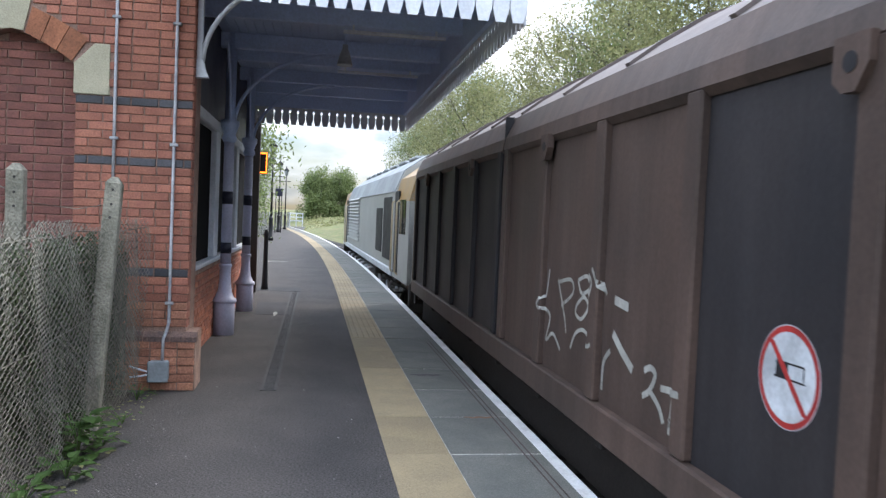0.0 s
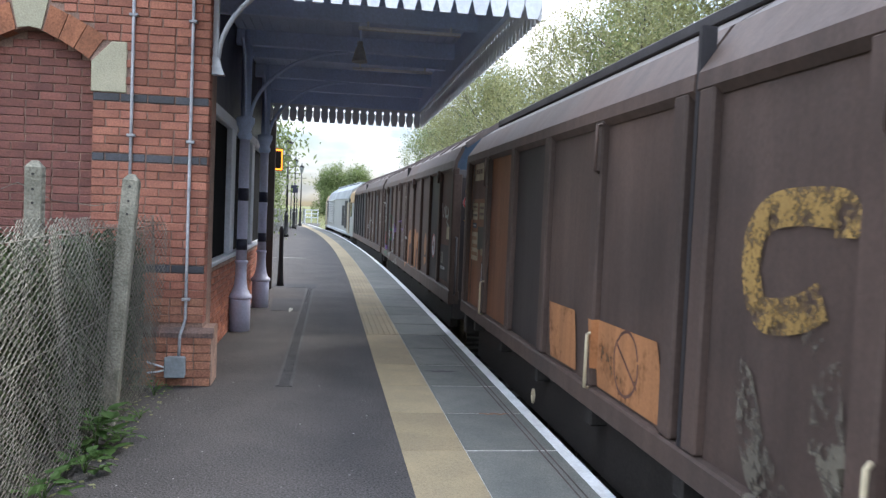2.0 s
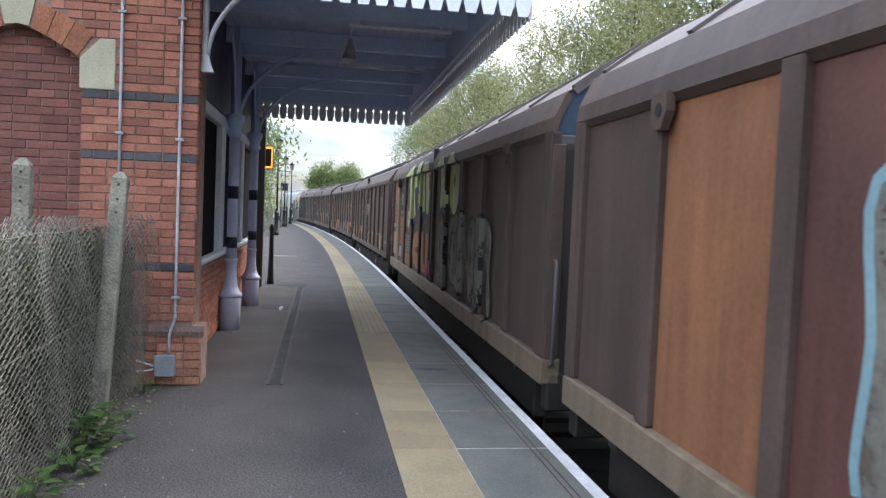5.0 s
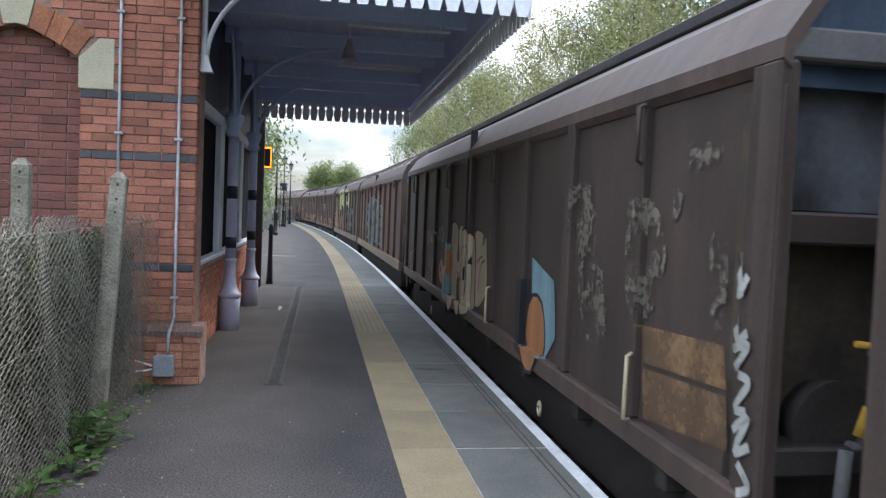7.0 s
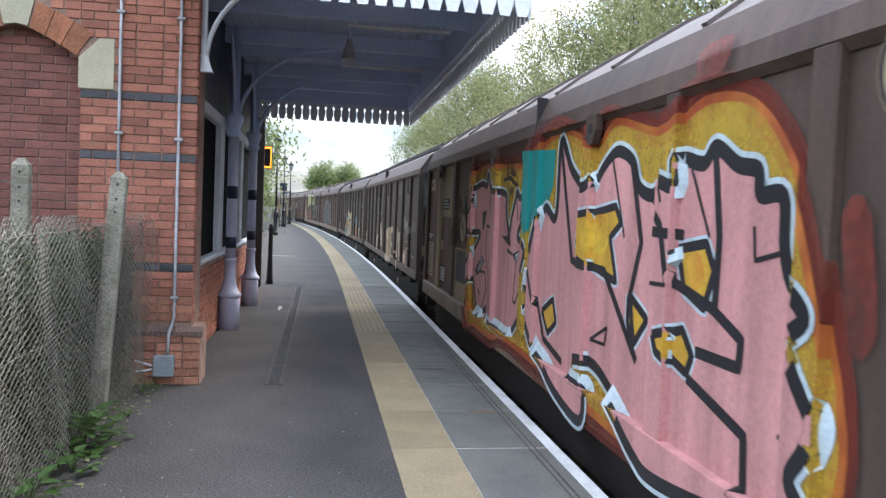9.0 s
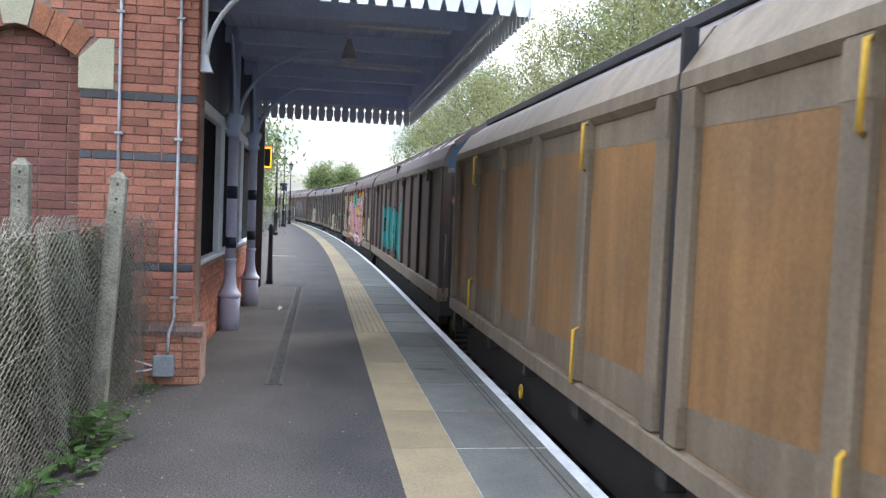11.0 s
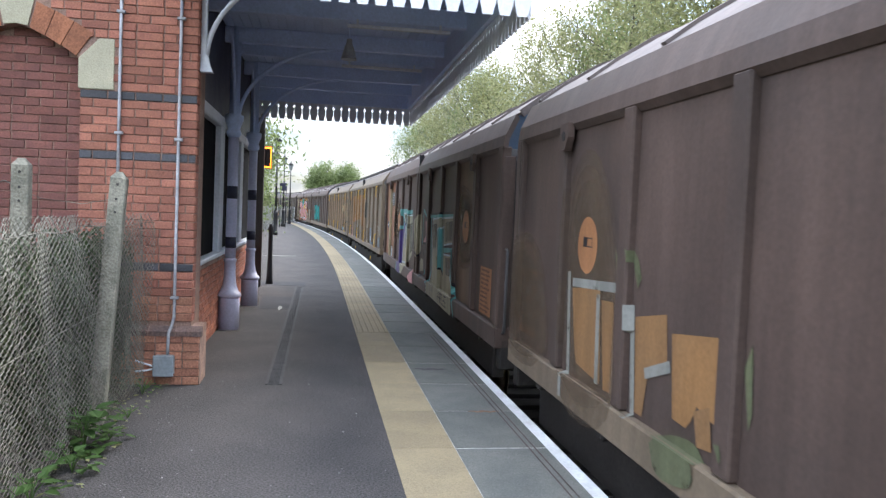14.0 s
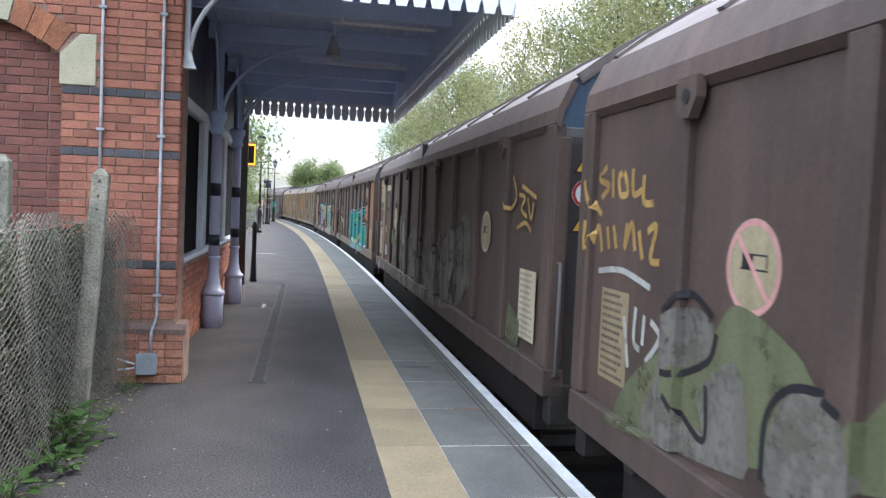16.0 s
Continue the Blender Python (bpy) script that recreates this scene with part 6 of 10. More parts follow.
paint(v, 'b', 'paint_patch', 'p_patch', [[(8.01, 0.84), (8.78, 0.85), (8.86, 0.44), (8.11, 0.44)], [(10.23, 0.84), (11.18, 0.86), (11.25, 0.44), (10.34, 0.44)], [(9.82, 0.5), (10.07, 0.52), (10.09, 0.44), (9.84, 0.44)]], lift=0.0049, label='faded orange paint patch')
paint(v, 'b', 'graffiti', 'van_red', lines=[(0.022, smooth([(11.0, 0.68), (10.99, 0.6), (10.96, 0.52), (10.9, 0.47), (10.82, 0.45), (10.74, 0.47), (10.68, 0.52), (10.65, 0.6), (10.66, 0.69), (10.7, 0.77), (10.77, 0.83), (10.85, 0.84), (10.92, 0.82), (10.97, 0.76)], True))], lift=0.0054)
paint(v, 'b', 'graffiti', 'van_red', lines=[(0.02, [(10.67, 0.72), (10.99, 0.58)])], lift=0.0059)
paint(v, 'b', 'paint_patch', 'p_grey', [smooth([(6.5, 1.63), (6.91, 1.59), (6.94, 1.41), (6.75, 1.34), (6.67, 1.11)], True, 4), smooth([(6.68, 0.53), (6.97, 0.54), (7.0, 0.44), (6.72, 0.44)], True, 4)], lift=0.0064)
paint(v, 'b', 'paint_patch', 'van_grey', [smooth([(11.53, 0.85), (11.99, 0.87), (12.05, 0.5), (11.57, 0.45)], True, 4), smooth([(11.99, 0.87), (12.39, 0.88), (12.42, 0.62), (12.05, 0.5)], True, 4)], lift=0.0069)
plate(v, 11.79, 12.19, 0.63, 0.68, 'plate', 0.0074, name='notice_plate')
plate(v, 11.81, 12.17, 0.64, 0.67, 'van_grey', 0.0084, ink='plate', rows=2)
end_signs(v, 0.05)
# van 5
v = make_van('a', 'goods van, orange at one end, with huge lime graffiti letters', panels={0: 'van_orange', 1: 'van_orange', 2: 'van_brown'}, ribmap={1: 'van_cream'}, sole='van_khaki')
VANS[3] = v
plate(v, 1.04, 2.22, 1.5, 2.14, 'p_black', 0.0029)
plate(v, 1.55, 1.96, 1.6, 1.87, 'p_black', 0.0039, ink='plate', rows=6)
plate(v, 1.45, 2.09, 1.37, 1.43, 'van_red', 0.0049, ink='p_black', rows=1)
plate(v, -0.19, 0.32, 1.76, 2.08, 'van_orange', 0.0059, ink='van_red', rows=2)
plate(v, -0.12, 0.95, 1.29, 1.68, 'van_orange', 0.0069, ink='van_red', rows=3)
plate(v, 0.42, 0.76, 1.11, 1.19, 'p_navy', 0.0079, ink='plate', rows=1)
plate(v, 0.16, 0.4, 1.1, 1.2, 'plate', 0.0089, ink='p_black', rows=1)
plate(v, 0.06, 0.7, 0.52, 1.0, 'p_cream', 0.0099, ink='van_orange', rows=9)
plate(v, 1.44, 1.85, 0.52, 0.74, 'plate', 0.0109, ink='p_grey', rows=4, frame_mat='iron', label='white wagon label behind a wire holder', name='label_holder')
plate(v, 1.54, 2.15, 0.94, 1.2, 'van_orange', 0.0119, ink='van_red', rows=3)
plate(v, 2.55, 3.59, 1.18, 1.56, 'van_grey', 0.0129, name='paint_patch')
plate(v, 2.62, 3.69, 0.45, 1.05, 'van_ochre', 0.0139, name='paint_patch')
sign(v, 3.11, 1.34, 0.0149, ground='p_cream')
plate(v, 2.81, 3.6, 0.68, 1.05, 'p_slate', 0.0159, ink='p_grey', rows=6, label='dark slate-blue notice with pale lines')
paint(v, 'a', 'graffiti', 'p_navy', [[(3.01, 2.11), (3.3, 1.52), (3.58, 1.61), (3.81, 1.23), (4.21, 1.32), (4.01, 1.66), (4.35, 1.93), (4.28, 2.13)], [(4.22, 2.13), (4.68, 2.35), (4.56, 2.06), (4.53, 1.61), (4.44, 1.5), (4.75, 1.44), (4.83, 1.61), (5.06, 1.62), (5.15, 1.4), (5.58, 1.36), (5.58, 1.47), (5.48, 1.54), (5.47, 2.12), (5.23, 2.15), (5.4, 1.79), (4.85, 1.64)], [(5.49, 1.49), (5.5, 1.37), (5.91, 1.37), (5.94, 1.46), (5.91, 1.66), (6.07, 1.68), (6.13, 1.77), (5.88, 1.73), (5.91, 1.47)]], lift=0.0169, label='navy edges of the lime letters')
paint(v, 'a', 'graffiti', 'p_yellowgreen', [[(2.88, 2.18), (4.09, 2.37), (4.1, 2.17), (4.22, 2.15), (4.29, 1.95), (3.92, 1.91), (4.19, 1.43), (3.85, 1.36), (3.52, 1.73), (3.31, 1.62), (3.09, 2.14)], [(4.7, 2.35), (5.17, 2.37), (5.14, 2.17), (5.23, 2.15), (5.38, 1.79), (5.46, 1.52), (5.15, 1.48), (5.06, 1.65), (4.82, 1.64), (4.79, 1.48), (4.54, 1.57), (4.56, 2.06)], [(5.36, 2.2), (5.5, 2.32), (5.88, 2.32), (6.08, 2.29), (6.08, 2.16), (6.15, 2.01), (6.14, 1.87), (6.04, 1.76), (5.88, 1.74), (5.91, 1.47), (5.6, 1.47), (5.51, 1.85), (5.46, 2.15)]], lift=0.0174, label='huge lime graffiti letters')
paint(v, 'a', 'graffiti', 'p_navy', [[(4.85, 1.97), (5.01, 1.82), (4.81, 1.81)], [(5.78, 2.12), (5.9, 2.09), (5.97, 2.01), (5.94, 1.93), (5.81, 1.93)]], lift=0.0179)
paint(v, 'a', 'graffiti', 'p_orange', [[(3.93, 0.97), (4.12, 1.08), (4.4, 1.14), (4.8, 1.16), (4.84, 0.86), (4.53, 0.87), (4.35, 0.83), (4.39, 0.76), (4.75, 0.76), (4.87, 0.74), (4.88, 0.52), (4.63, 0.48), (4.1, 0.54), (3.9, 0.69)], [(5.11, 1.15), (5.41, 1.17), (5.47, 0.66), (5.53, 0.63), (5.71, 0.63), (5.66, 1.16), (5.93, 1.16), (5.98, 0.61), (6.15, 0.62), (6.17, 0.5), (5.82, 0.5), (5.31, 0.49), (5.2, 0.5)]], lift=0.0184, label='orange graffiti letters')
paint(v, 'a', 'graffiti', 'p_magenta', [smooth([(6.18, 0.55), (6.22, 0.67), (6.47, 0.75), (6.56, 0.62), (6.45, 0.53), (6.21, 0.45)], True, 4)], lift=0.0188, label='magenta blob')
paint(v, 'a', 'graffiti', 'p_greydark', [smooth([(7.0, 0.5), (7.02, 0.96), (6.97, 1.41), (7.47, 1.49), (7.85, 1.31), (7.8, 0.96), (7.91, 0.6), (7.77, 0.45), (7.52, 0.84), (7.38, 0.5)], True, 4), smooth([(7.95, 1.04), (8.03, 1.39), (8.43, 1.55), (8.75, 1.37), (8.78, 1.04), (8.73, 0.69), (8.43, 0.55), (8.01, 0.71)], True, 4), smooth([(8.9, 1.44), (9.19, 1.49), (9.28, 1.08), (9.47, 1.44), (9.82, 1.39), (9.78, 0.98), (9.85, 0.53), (9.53, 0.49), (9.33, 0.83), (9.19, 0.53), (8.88, 0.58), (8.94, 0.98)], True, 4), smooth([(9.85, 0.47), (9.87, 0.94), (9.88, 1.41), (10.32, 1.49), (10.69, 1.31), (10.64, 0.94), (10.75, 0.57), (10.61, 0.42), (10.37, 0.82), (10.23, 0.47)], True, 4)], lift=0.0189, label='worn grey graffiti letters')
paint(v, 'a', 'graffiti', 'p_black', lines=[(0.05, smooth([(7.0, 0.5), (7.02, 0.96), (6.97, 1.41), (7.47, 1.49), (7.85, 1.31), (7.8, 0.96), (7.91, 0.6), (7.77, 0.45), (7.52, 0.84), (7.38, 0.5)], True, 4)), (0.05, smooth([(7.95, 1.04), (8.03, 1.39), (8.43, 1.55), (8.75, 1.37), (8.78, 1.04), (8.73, 0.69), (8.43, 0.55), (8.01, 0.71)], True, 4)), (0.05, smooth([(8.9, 1.44), (9.19, 1.49), (9.28, 1.08), (9.47, 1.44), (9.82, 1.39), (9.78, 0.98), (9.85, 0.53), (9.53, 0.49), (9.33, 0.83), (9.19, 0.53), (8.88, 0.58), (8.94, 0.98)], True, 4)), (0.05, smooth([(9.85, 0.47), (9.87, 0.94), (9.88, 1.41), (10.32, 1.49), (10.69, 1.31), (10.64, 0.94), (10.75, 0.57), (10.61, 0.42), (10.37, 0.82), (10.23, 0.47)], True, 4))], lift=0.0194)
paint(v, 'a', 'graffiti', 'p_black', [smooth([(7.4, 0.98), (7.47, 1.12), (7.55, 1.01), (7.47, 0.9)], True, 4), smooth([(8.35, 1.06), (8.43, 1.2), (8.5, 1.09), (8.43, 0.98)], True, 4), smooth([(9.3, 1.0), (9.38, 1.14), (9.45, 1.03), (9.38, 0.92)], True, 4), smooth([(10.25, 0.96), (10.32, 1.1), (10.4, 0.99), (10.32, 0.88)], True, 4)], lift=0.0199)
paint(v, 'a', 'graffiti', 'p_yellowgreen', [smooth([(7.1, 1.59), (7.12, 1.91), (7.07, 2.22), (7.5, 2.3), (7.82, 2.12), (7.77, 1.91), (7.88, 1.69), (7.74, 1.54), (7.54, 1.79), (7.42, 1.59)], True, 4), smooth([(7.9, 1.89), (7.98, 2.18), (8.3, 2.34), (8.62, 2.16), (8.65, 1.89), (8.6, 1.6), (8.3, 1.46), (7.96, 1.62)], True, 4)], lift=0.0204, label='pale lime graffiti letters')
paint(v, 'a', 'graffiti', 'p_navy', lines=[(0.05, smooth([(7.1, 1.59), (7.12, 1.91), (7.07, 2.22), (7.5, 2.3), (7.82, 2.12), (7.77, 1.91), (7.88, 1.69), (7.74, 1.54), (7.54, 1.79), (7.42, 1.59)], True, 4)), (0.05, smooth([(7.9, 1.89), (7.98, 2.18), (8.3, 2.34), (8.62, 2.16), (8.65, 1.89), (8.6, 1.6), (8.3, 1.46), (7.96, 1.62)], True, 4))], lift=0.0209)
paint(v, 'a', 'graffiti', 'p_navy', [smooth([(7.44, 1.93), (7.5, 2.07), (7.56, 1.96), (7.5, 1.85)], True, 4), smooth([(8.24, 1.91), (8.3, 2.05), (8.36, 1.94), (8.3, 1.83)], True, 4)], lift=0.0214)
# van 6
v = make_van('a', 'faded red-brown sliding-side goods van with pale grey graffiti', base='van_red', panels={0: 'van_brown', 9: 'van_brown', 1: 'van_orange'}, sole='van_khaki')
VANS[4] = v
paint(v, 'a', 'graffiti', 'p_greydark', [smooth([(3.0, 0.64), (3.02, 1.16), (3.0, 1.69), (3.48, 1.77), (3.88, 1.59), (3.83, 1.16), (3.94, 0.74), (3.8, 0.59), (3.52, 1.04), (3.38, 0.64)], True, 4), smooth([(3.95, 1.11), (4.03, 1.59), (4.42, 1.75), (4.8, 1.57), (4.83, 1.11), (4.78, 0.62), (4.42, 0.48), (4.01, 0.64)], True, 4), smooth([(4.9, 1.75), (5.19, 1.8), (5.28, 1.23), (5.47, 1.75), (5.8, 1.7), (5.76, 1.13), (5.83, 0.51), (5.52, 0.47), (5.33, 0.98), (5.19, 0.51), (4.88, 0.56), (4.94, 1.13)], True, 4), smooth([(5.85, 0.6), (5.87, 1.18), (5.81, 1.76), (6.32, 1.84), (6.68, 1.66), (6.63, 1.18), (6.74, 0.7), (6.6, 0.55), (6.37, 1.06), (6.23, 0.6)], True, 4), smooth([(6.8, 1.2), (6.88, 1.7), (7.27, 1.86), (7.72, 1.68), (7.75, 1.2), (7.7, 0.69), (7.27, 0.55), (6.86, 0.71)], True, 4), smooth([(7.75, 1.53), (8.04, 1.58), (8.13, 1.15), (8.32, 1.53), (8.59, 1.48), (8.55, 1.05), (8.62, 0.57), (8.3, 0.53), (8.18, 0.9), (8.04, 0.57), (7.73, 0.62), (7.79, 1.05)], True, 4)], lift=0.0029, label='faded grey graffiti letters with pale blue edges')
paint(v, 'a', 'graffiti', 'p_sky', lines=[(0.05, smooth([(3.0, 0.64), (3.02, 1.16), (3.0, 1.69), (3.48, 1.77), (3.88, 1.59), (3.83, 1.16), (3.94, 0.74), (3.8, 0.59), (3.52, 1.04), (3.38, 0.64)], True, 4)), (0.05, smooth([(3.95, 1.11), (4.03, 1.59), (4.42, 1.75), (4.8, 1.57), (4.83, 1.11), (4.78, 0.62), (4.42, 0.48), (4.01, 0.64)], True, 4)), (0.05, smooth([(4.9, 1.75), (5.19, 1.8), (5.28, 1.23), (5.47, 1.75), (5.8, 1.7), (5.76, 1.13), (5.83, 0.51), (5.52, 0.47), (5.33, 0.98), (5.19, 0.51), (4.88, 0.56), (4.94, 1.13)], True, 4)), (0.05, smooth([(5.85, 0.6), (5.87, 1.18), (5.81, 1.76), (6.32, 1.84), (6.68, 1.66), (6.63, 1.18), (6.74, 0.7), (6.6, 0.55), (6.37, 1.06), (6.23, 0.6)], True, 4)), (0.05, smooth([(6.8, 1.2), (6.88, 1.7), (7.27, 1.86), (7.72, 1.68), (7.75, 1.2), (7.7, 0.69), (7.27, 0.55), (6.86, 0.71)], True, 4)), (0.05, smooth([(7.75, 1.53), (8.04, 1.58), (8.13, 1.15), (8.32, 1.53), (8.59, 1.48), (8.55, 1.05), (8.62, 0.57), (8.3, 0.53), (8.18, 0.9), (8.04, 0.57), (7.73, 0.62), (7.79, 1.05)], True, 4))], lift=0.0034)
paint(v, 'a', 'graffiti', 'p_sky', [smooth([(3.4, 1.18), (3.48, 1.32), (3.55, 1.21), (3.48, 1.1)], True, 4), smooth([(4.35, 1.13), (4.42, 1.27), (4.5, 1.16), (4.42, 1.05)], True, 4), smooth([(5.3, 1.15), (5.38, 1.29), (5.45, 1.18), (5.38, 1.07)], True, 4), smooth([(6.25, 1.2), (6.32, 1.34), (6.4, 1.23), (6.32, 1.12)], True, 4), smooth([(7.2, 1.22), (7.27, 1.36), (7.35, 1.25), (7.27, 1.14)], True, 4), smooth([(8.15, 1.07), (8.22, 1.21), (8.3, 1.1), (8.22, 0.99)], True, 4)], lift=0.0039)
# van 7
v = make_van('b', 'dark sliding-side goods van with cream bubble letters and a blue end', base='van_soot', ribs='van_soot', panels={0: 'van_dark2'}, grip='p_cream')
VANS[5] = v
sign(v, 4.33, 0.67, 0.0029, ground='p_pink', ring='van_red', r=0.19)
paint(v, 'b', 'graffiti', 'p_sky', [[(4.7, 1.19), (4.87, 1.13), (5.07, 1.08), (5.15, 1.22), (5.3, 0.33), (5.05, 0.33), (4.86, 0.35)]], lift=0.0039, label='pale teal graffiti patches')
paint(v, 'b', 'graffiti', 'p_cream', [smooth([(5.14, 1.31), (5.62, 1.32), (5.63, 0.94), (5.76, 0.95), (5.68, 1.3), (6.06, 1.28), (6.17, 0.34), (5.87, 0.34), (5.8, 0.67), (5.66, 0.64), (5.67, 0.35), (5.3, 0.32)], True, 4), smooth([(6.07, 1.25), (6.32, 1.32), (6.6, 1.27), (6.73, 1.18), (6.8, 0.93), (6.84, 0.46), (6.48, 0.32), (6.23, 0.36), (6.11, 0.85)], True, 4), smooth([(6.73, 1.31), (7.15, 1.31), (7.17, 1.18), (7.31, 1.28), (7.38, 1.13), (7.42, 0.68), (6.88, 0.47), (6.81, 1.02)], True, 4)], lift=0.0044, label='cream bubble graffiti letters')
paint(v, 'b', 'graffiti', 'p_black', lines=[(0.03, smooth([(5.14, 1.31), (5.62, 1.32), (5.63, 0.94), (5.76, 0.95), (5.68, 1.3), (6.06, 1.28), (6.17, 0.34), (5.87, 0.34), (5.8, 0.67), (5.66, 0.64), (5.67, 0.35), (5.3, 0.32)], True)), (0.03, smooth([(6.07, 1.25), (6.32, 1.32), (6.6, 1.27), (6.73, 1.18), (6.8, 0.93), (6.84, 0.46), (6.48, 0.32), (6.23, 0.36), (6.11, 0.85)], True)), (0.03, smooth([(6.73, 1.31), (7.15, 1.31), (7.17, 1.18), (7.31, 1.28), (7.38, 1.13), (7.42, 0.68), (6.88, 0.47), (6.81, 1.02)], True))], lift=0.0049)
paint(v, 'b', 'graffiti', 'p_black', [[(6.52, 0.79), (6.52, 0.68), (6.5, 0.59), (6.46, 0.53), (6.42, 0.51), (6.37, 0.55), (6.33, 0.63), (6.3, 0.73), (6.3, 0.85), (6.32, 0.95), (6.36, 1.0), (6.41, 1.01), (6.46, 0.97), (6.49, 0.89)]], lift=0.0054)
paint(v, 'b', 'graffiti', 'p_sky', [[(6.48, 0.78), (6.49, 0.71), (6.48, 0.65), (6.45, 0.61), (6.43, 0.6), (6.4, 0.62), (6.37, 0.68), (6.36, 0.75), (6.35, 0.82), (6.36, 0.89), (6.39, 0.92), (6.42, 0.93), (6.45, 0.9), (6.47, 0.85)]], lift=0.0059)
paint(v, 'b', 'graffiti', 'p_orange', [[(5.26, 0.86), (5.25, 0.78), (5.23, 0.72), (5.19, 0.67), (5.13, 0.66), (5.08, 0.69), (5.04, 0.74), (5.01, 0.82), (5.01, 0.9), (5.04, 0.97), (5.08, 1.01), (5.14, 1.02), (5.19, 0.99), (5.23, 0.93)]], lift=0.0064)
paint(v, 'b', 'graffiti', 'p_black', lines=[(0.022, smooth([(6.17, 0.79), (6.13, 0.94), (6.29, 1.12), (6.53, 1.1), (6.61, 0.84), (6.6, 0.49)], False)), (0.022, smooth([(5.65, 0.76), (5.83, 0.71), (6.01, 0.53)], False)), (0.022, smooth([(5.83, 0.9), (5.97, 0.8), (6.03, 0.69)], False)), (0.022, smooth([(6.93, 0.96), (7.05, 1.03), (7.17, 1.05)], False)), (0.022, smooth([(7.03, 0.64), (7.05, 0.82), (7.15, 0.97), (7.31, 1.02)], False))], lift=0.0069)
paint(v, 'b', 'graffiti', 'p_grey', lines=[(0.04, smooth([(2.71, 1.23), (2.94, 1.0), (3.0, 1.19), (3.18, 1.02)], False)), (0.04, smooth([(3.26, 1.21), (3.38, 1.04), (3.2, 1.11)], False)), (0.04, smooth([(3.81, 1.24), (3.97, 1.09), (4.1, 1.28), (4.17, 1.11)], False)), (0.04, smooth([(4.26, 1.31), (4.33, 1.1), (4.48, 1.17), (4.32, 1.31)], False))], lift=0.0074, label='faint grey tag')
paint(v, 'b', 'paint_patch', 'p_rustpatch', [[(2.92, 0.63), (3.61, 0.66), (3.65, 0.44), (2.96, 0.44)]], lift=0.0079)
paint(v, 'b', 'graffiti', 'p_black', [[(8.83, 0.98), (9.38, 0.98), (9.5, 0.36), (8.95, 0.35)]], lift=0.0084)
paint(v, 'b', 'graffiti', 'p_sky', [[(9.18, 1.18), (9.85, 1.03), (9.92, 0.61), (9.65, 0.39), (9.26, 0.69)]], lift=0.0089)
paint(v, 'b', 'graffiti', 'p_orange', [[(9.66, 0.61), (9.66, 0.48), (9.6, 0.36), (9.51, 0.27), (9.38, 0.25), (9.25, 0.29), (9.15, 0.38), (9.09, 0.52), (9.1, 0.67), (9.16, 0.79), (9.27, 0.87), (9.4, 0.88), (9.52, 0.84), (9.61, 0.74)]], lift=0.0094)
paint(v, 'b', 'graffiti', 'p_black', lines=[(0.03, [(9.66, 0.61), (9.66, 0.48), (9.6, 0.36), (9.51, 0.27), (9.38, 0.25), (9.25, 0.29), (9.15, 0.38), (9.09, 0.52), (9.1, 0.67), (9.16, 0.79), (9.27, 0.87), (9.4, 0.88), (9.52, 0.84), (9.61, 0.74), (9.66, 0.61)])], lift=0.0099)
paint(v, 'b', 'paint_patch', 'p_rustpatch', [[(11.49, 0.95), (12.41, 0.99), (12.43, 0.8), (11.54, 0.75)], [(11.53, 0.72), (12.44, 0.77), (12.47, 0.54), (11.58, 0.45)]], lift=0.0104, label='rusty ochre paint patch')
paint(v, 'b', 'paint_patch', 'p_worn', [smooth([(11.91, 1.9), (12.17, 1.9), (12.34, 1.83), (12.08, 1.75), (11.93, 1.78)], True, 4), smooth([(11.31, 1.59), (11.58, 1.62), (11.76, 1.36), (11.59, 1.01), (11.38, 1.05)], True, 4), smooth([(11.71, 1.71), (11.92, 1.65), (11.8, 1.5)], True, 4), smooth([(10.22, 1.7), (10.57, 1.73), (10.74, 1.33), (10.35, 1.27)], True, 4), smooth([(12.22, 1.51), (12.38, 1.47), (12.38, 1.07), (12.24, 1.1)], True, 4), smooth([(10.36, 1.19), (10.86, 1.19), (11.01, 0.83), (10.61, 0.72)], True, 4)], lift=0.0109, label='flaked grey-beige paint remains')
paint(v, 'b', 'graffiti', 'p_white', lines=[(0.039, smooth([(12.55, 1.41), (12.59, 1.24), (12.51, 1.28)], False)), (0.039, smooth([(12.59, 1.24), (12.65, 1.32)], False)), (0.039, smooth([(12.56, 1.14), (12.59, 1.05), (12.67, 1.09)], False)), (0.039, smooth([(12.54, 1.0), (12.68, 1.04), (12.58, 0.93)], False)), (0.039, smooth([(12.61, 0.91), (12.7, 0.89), (12.6, 0.77), (12.69, 0.77)], False)), (0.039, smooth([(12.59, 0.67), (12.71, 0.75), (12.62, 0.59), (12.73, 0.64)], False)), (0.039, smooth([(12.65, 0.55), (12.74, 0.48), (12.66, 0.43)], False))], lift=0.0114, label='white spray-paint tag')
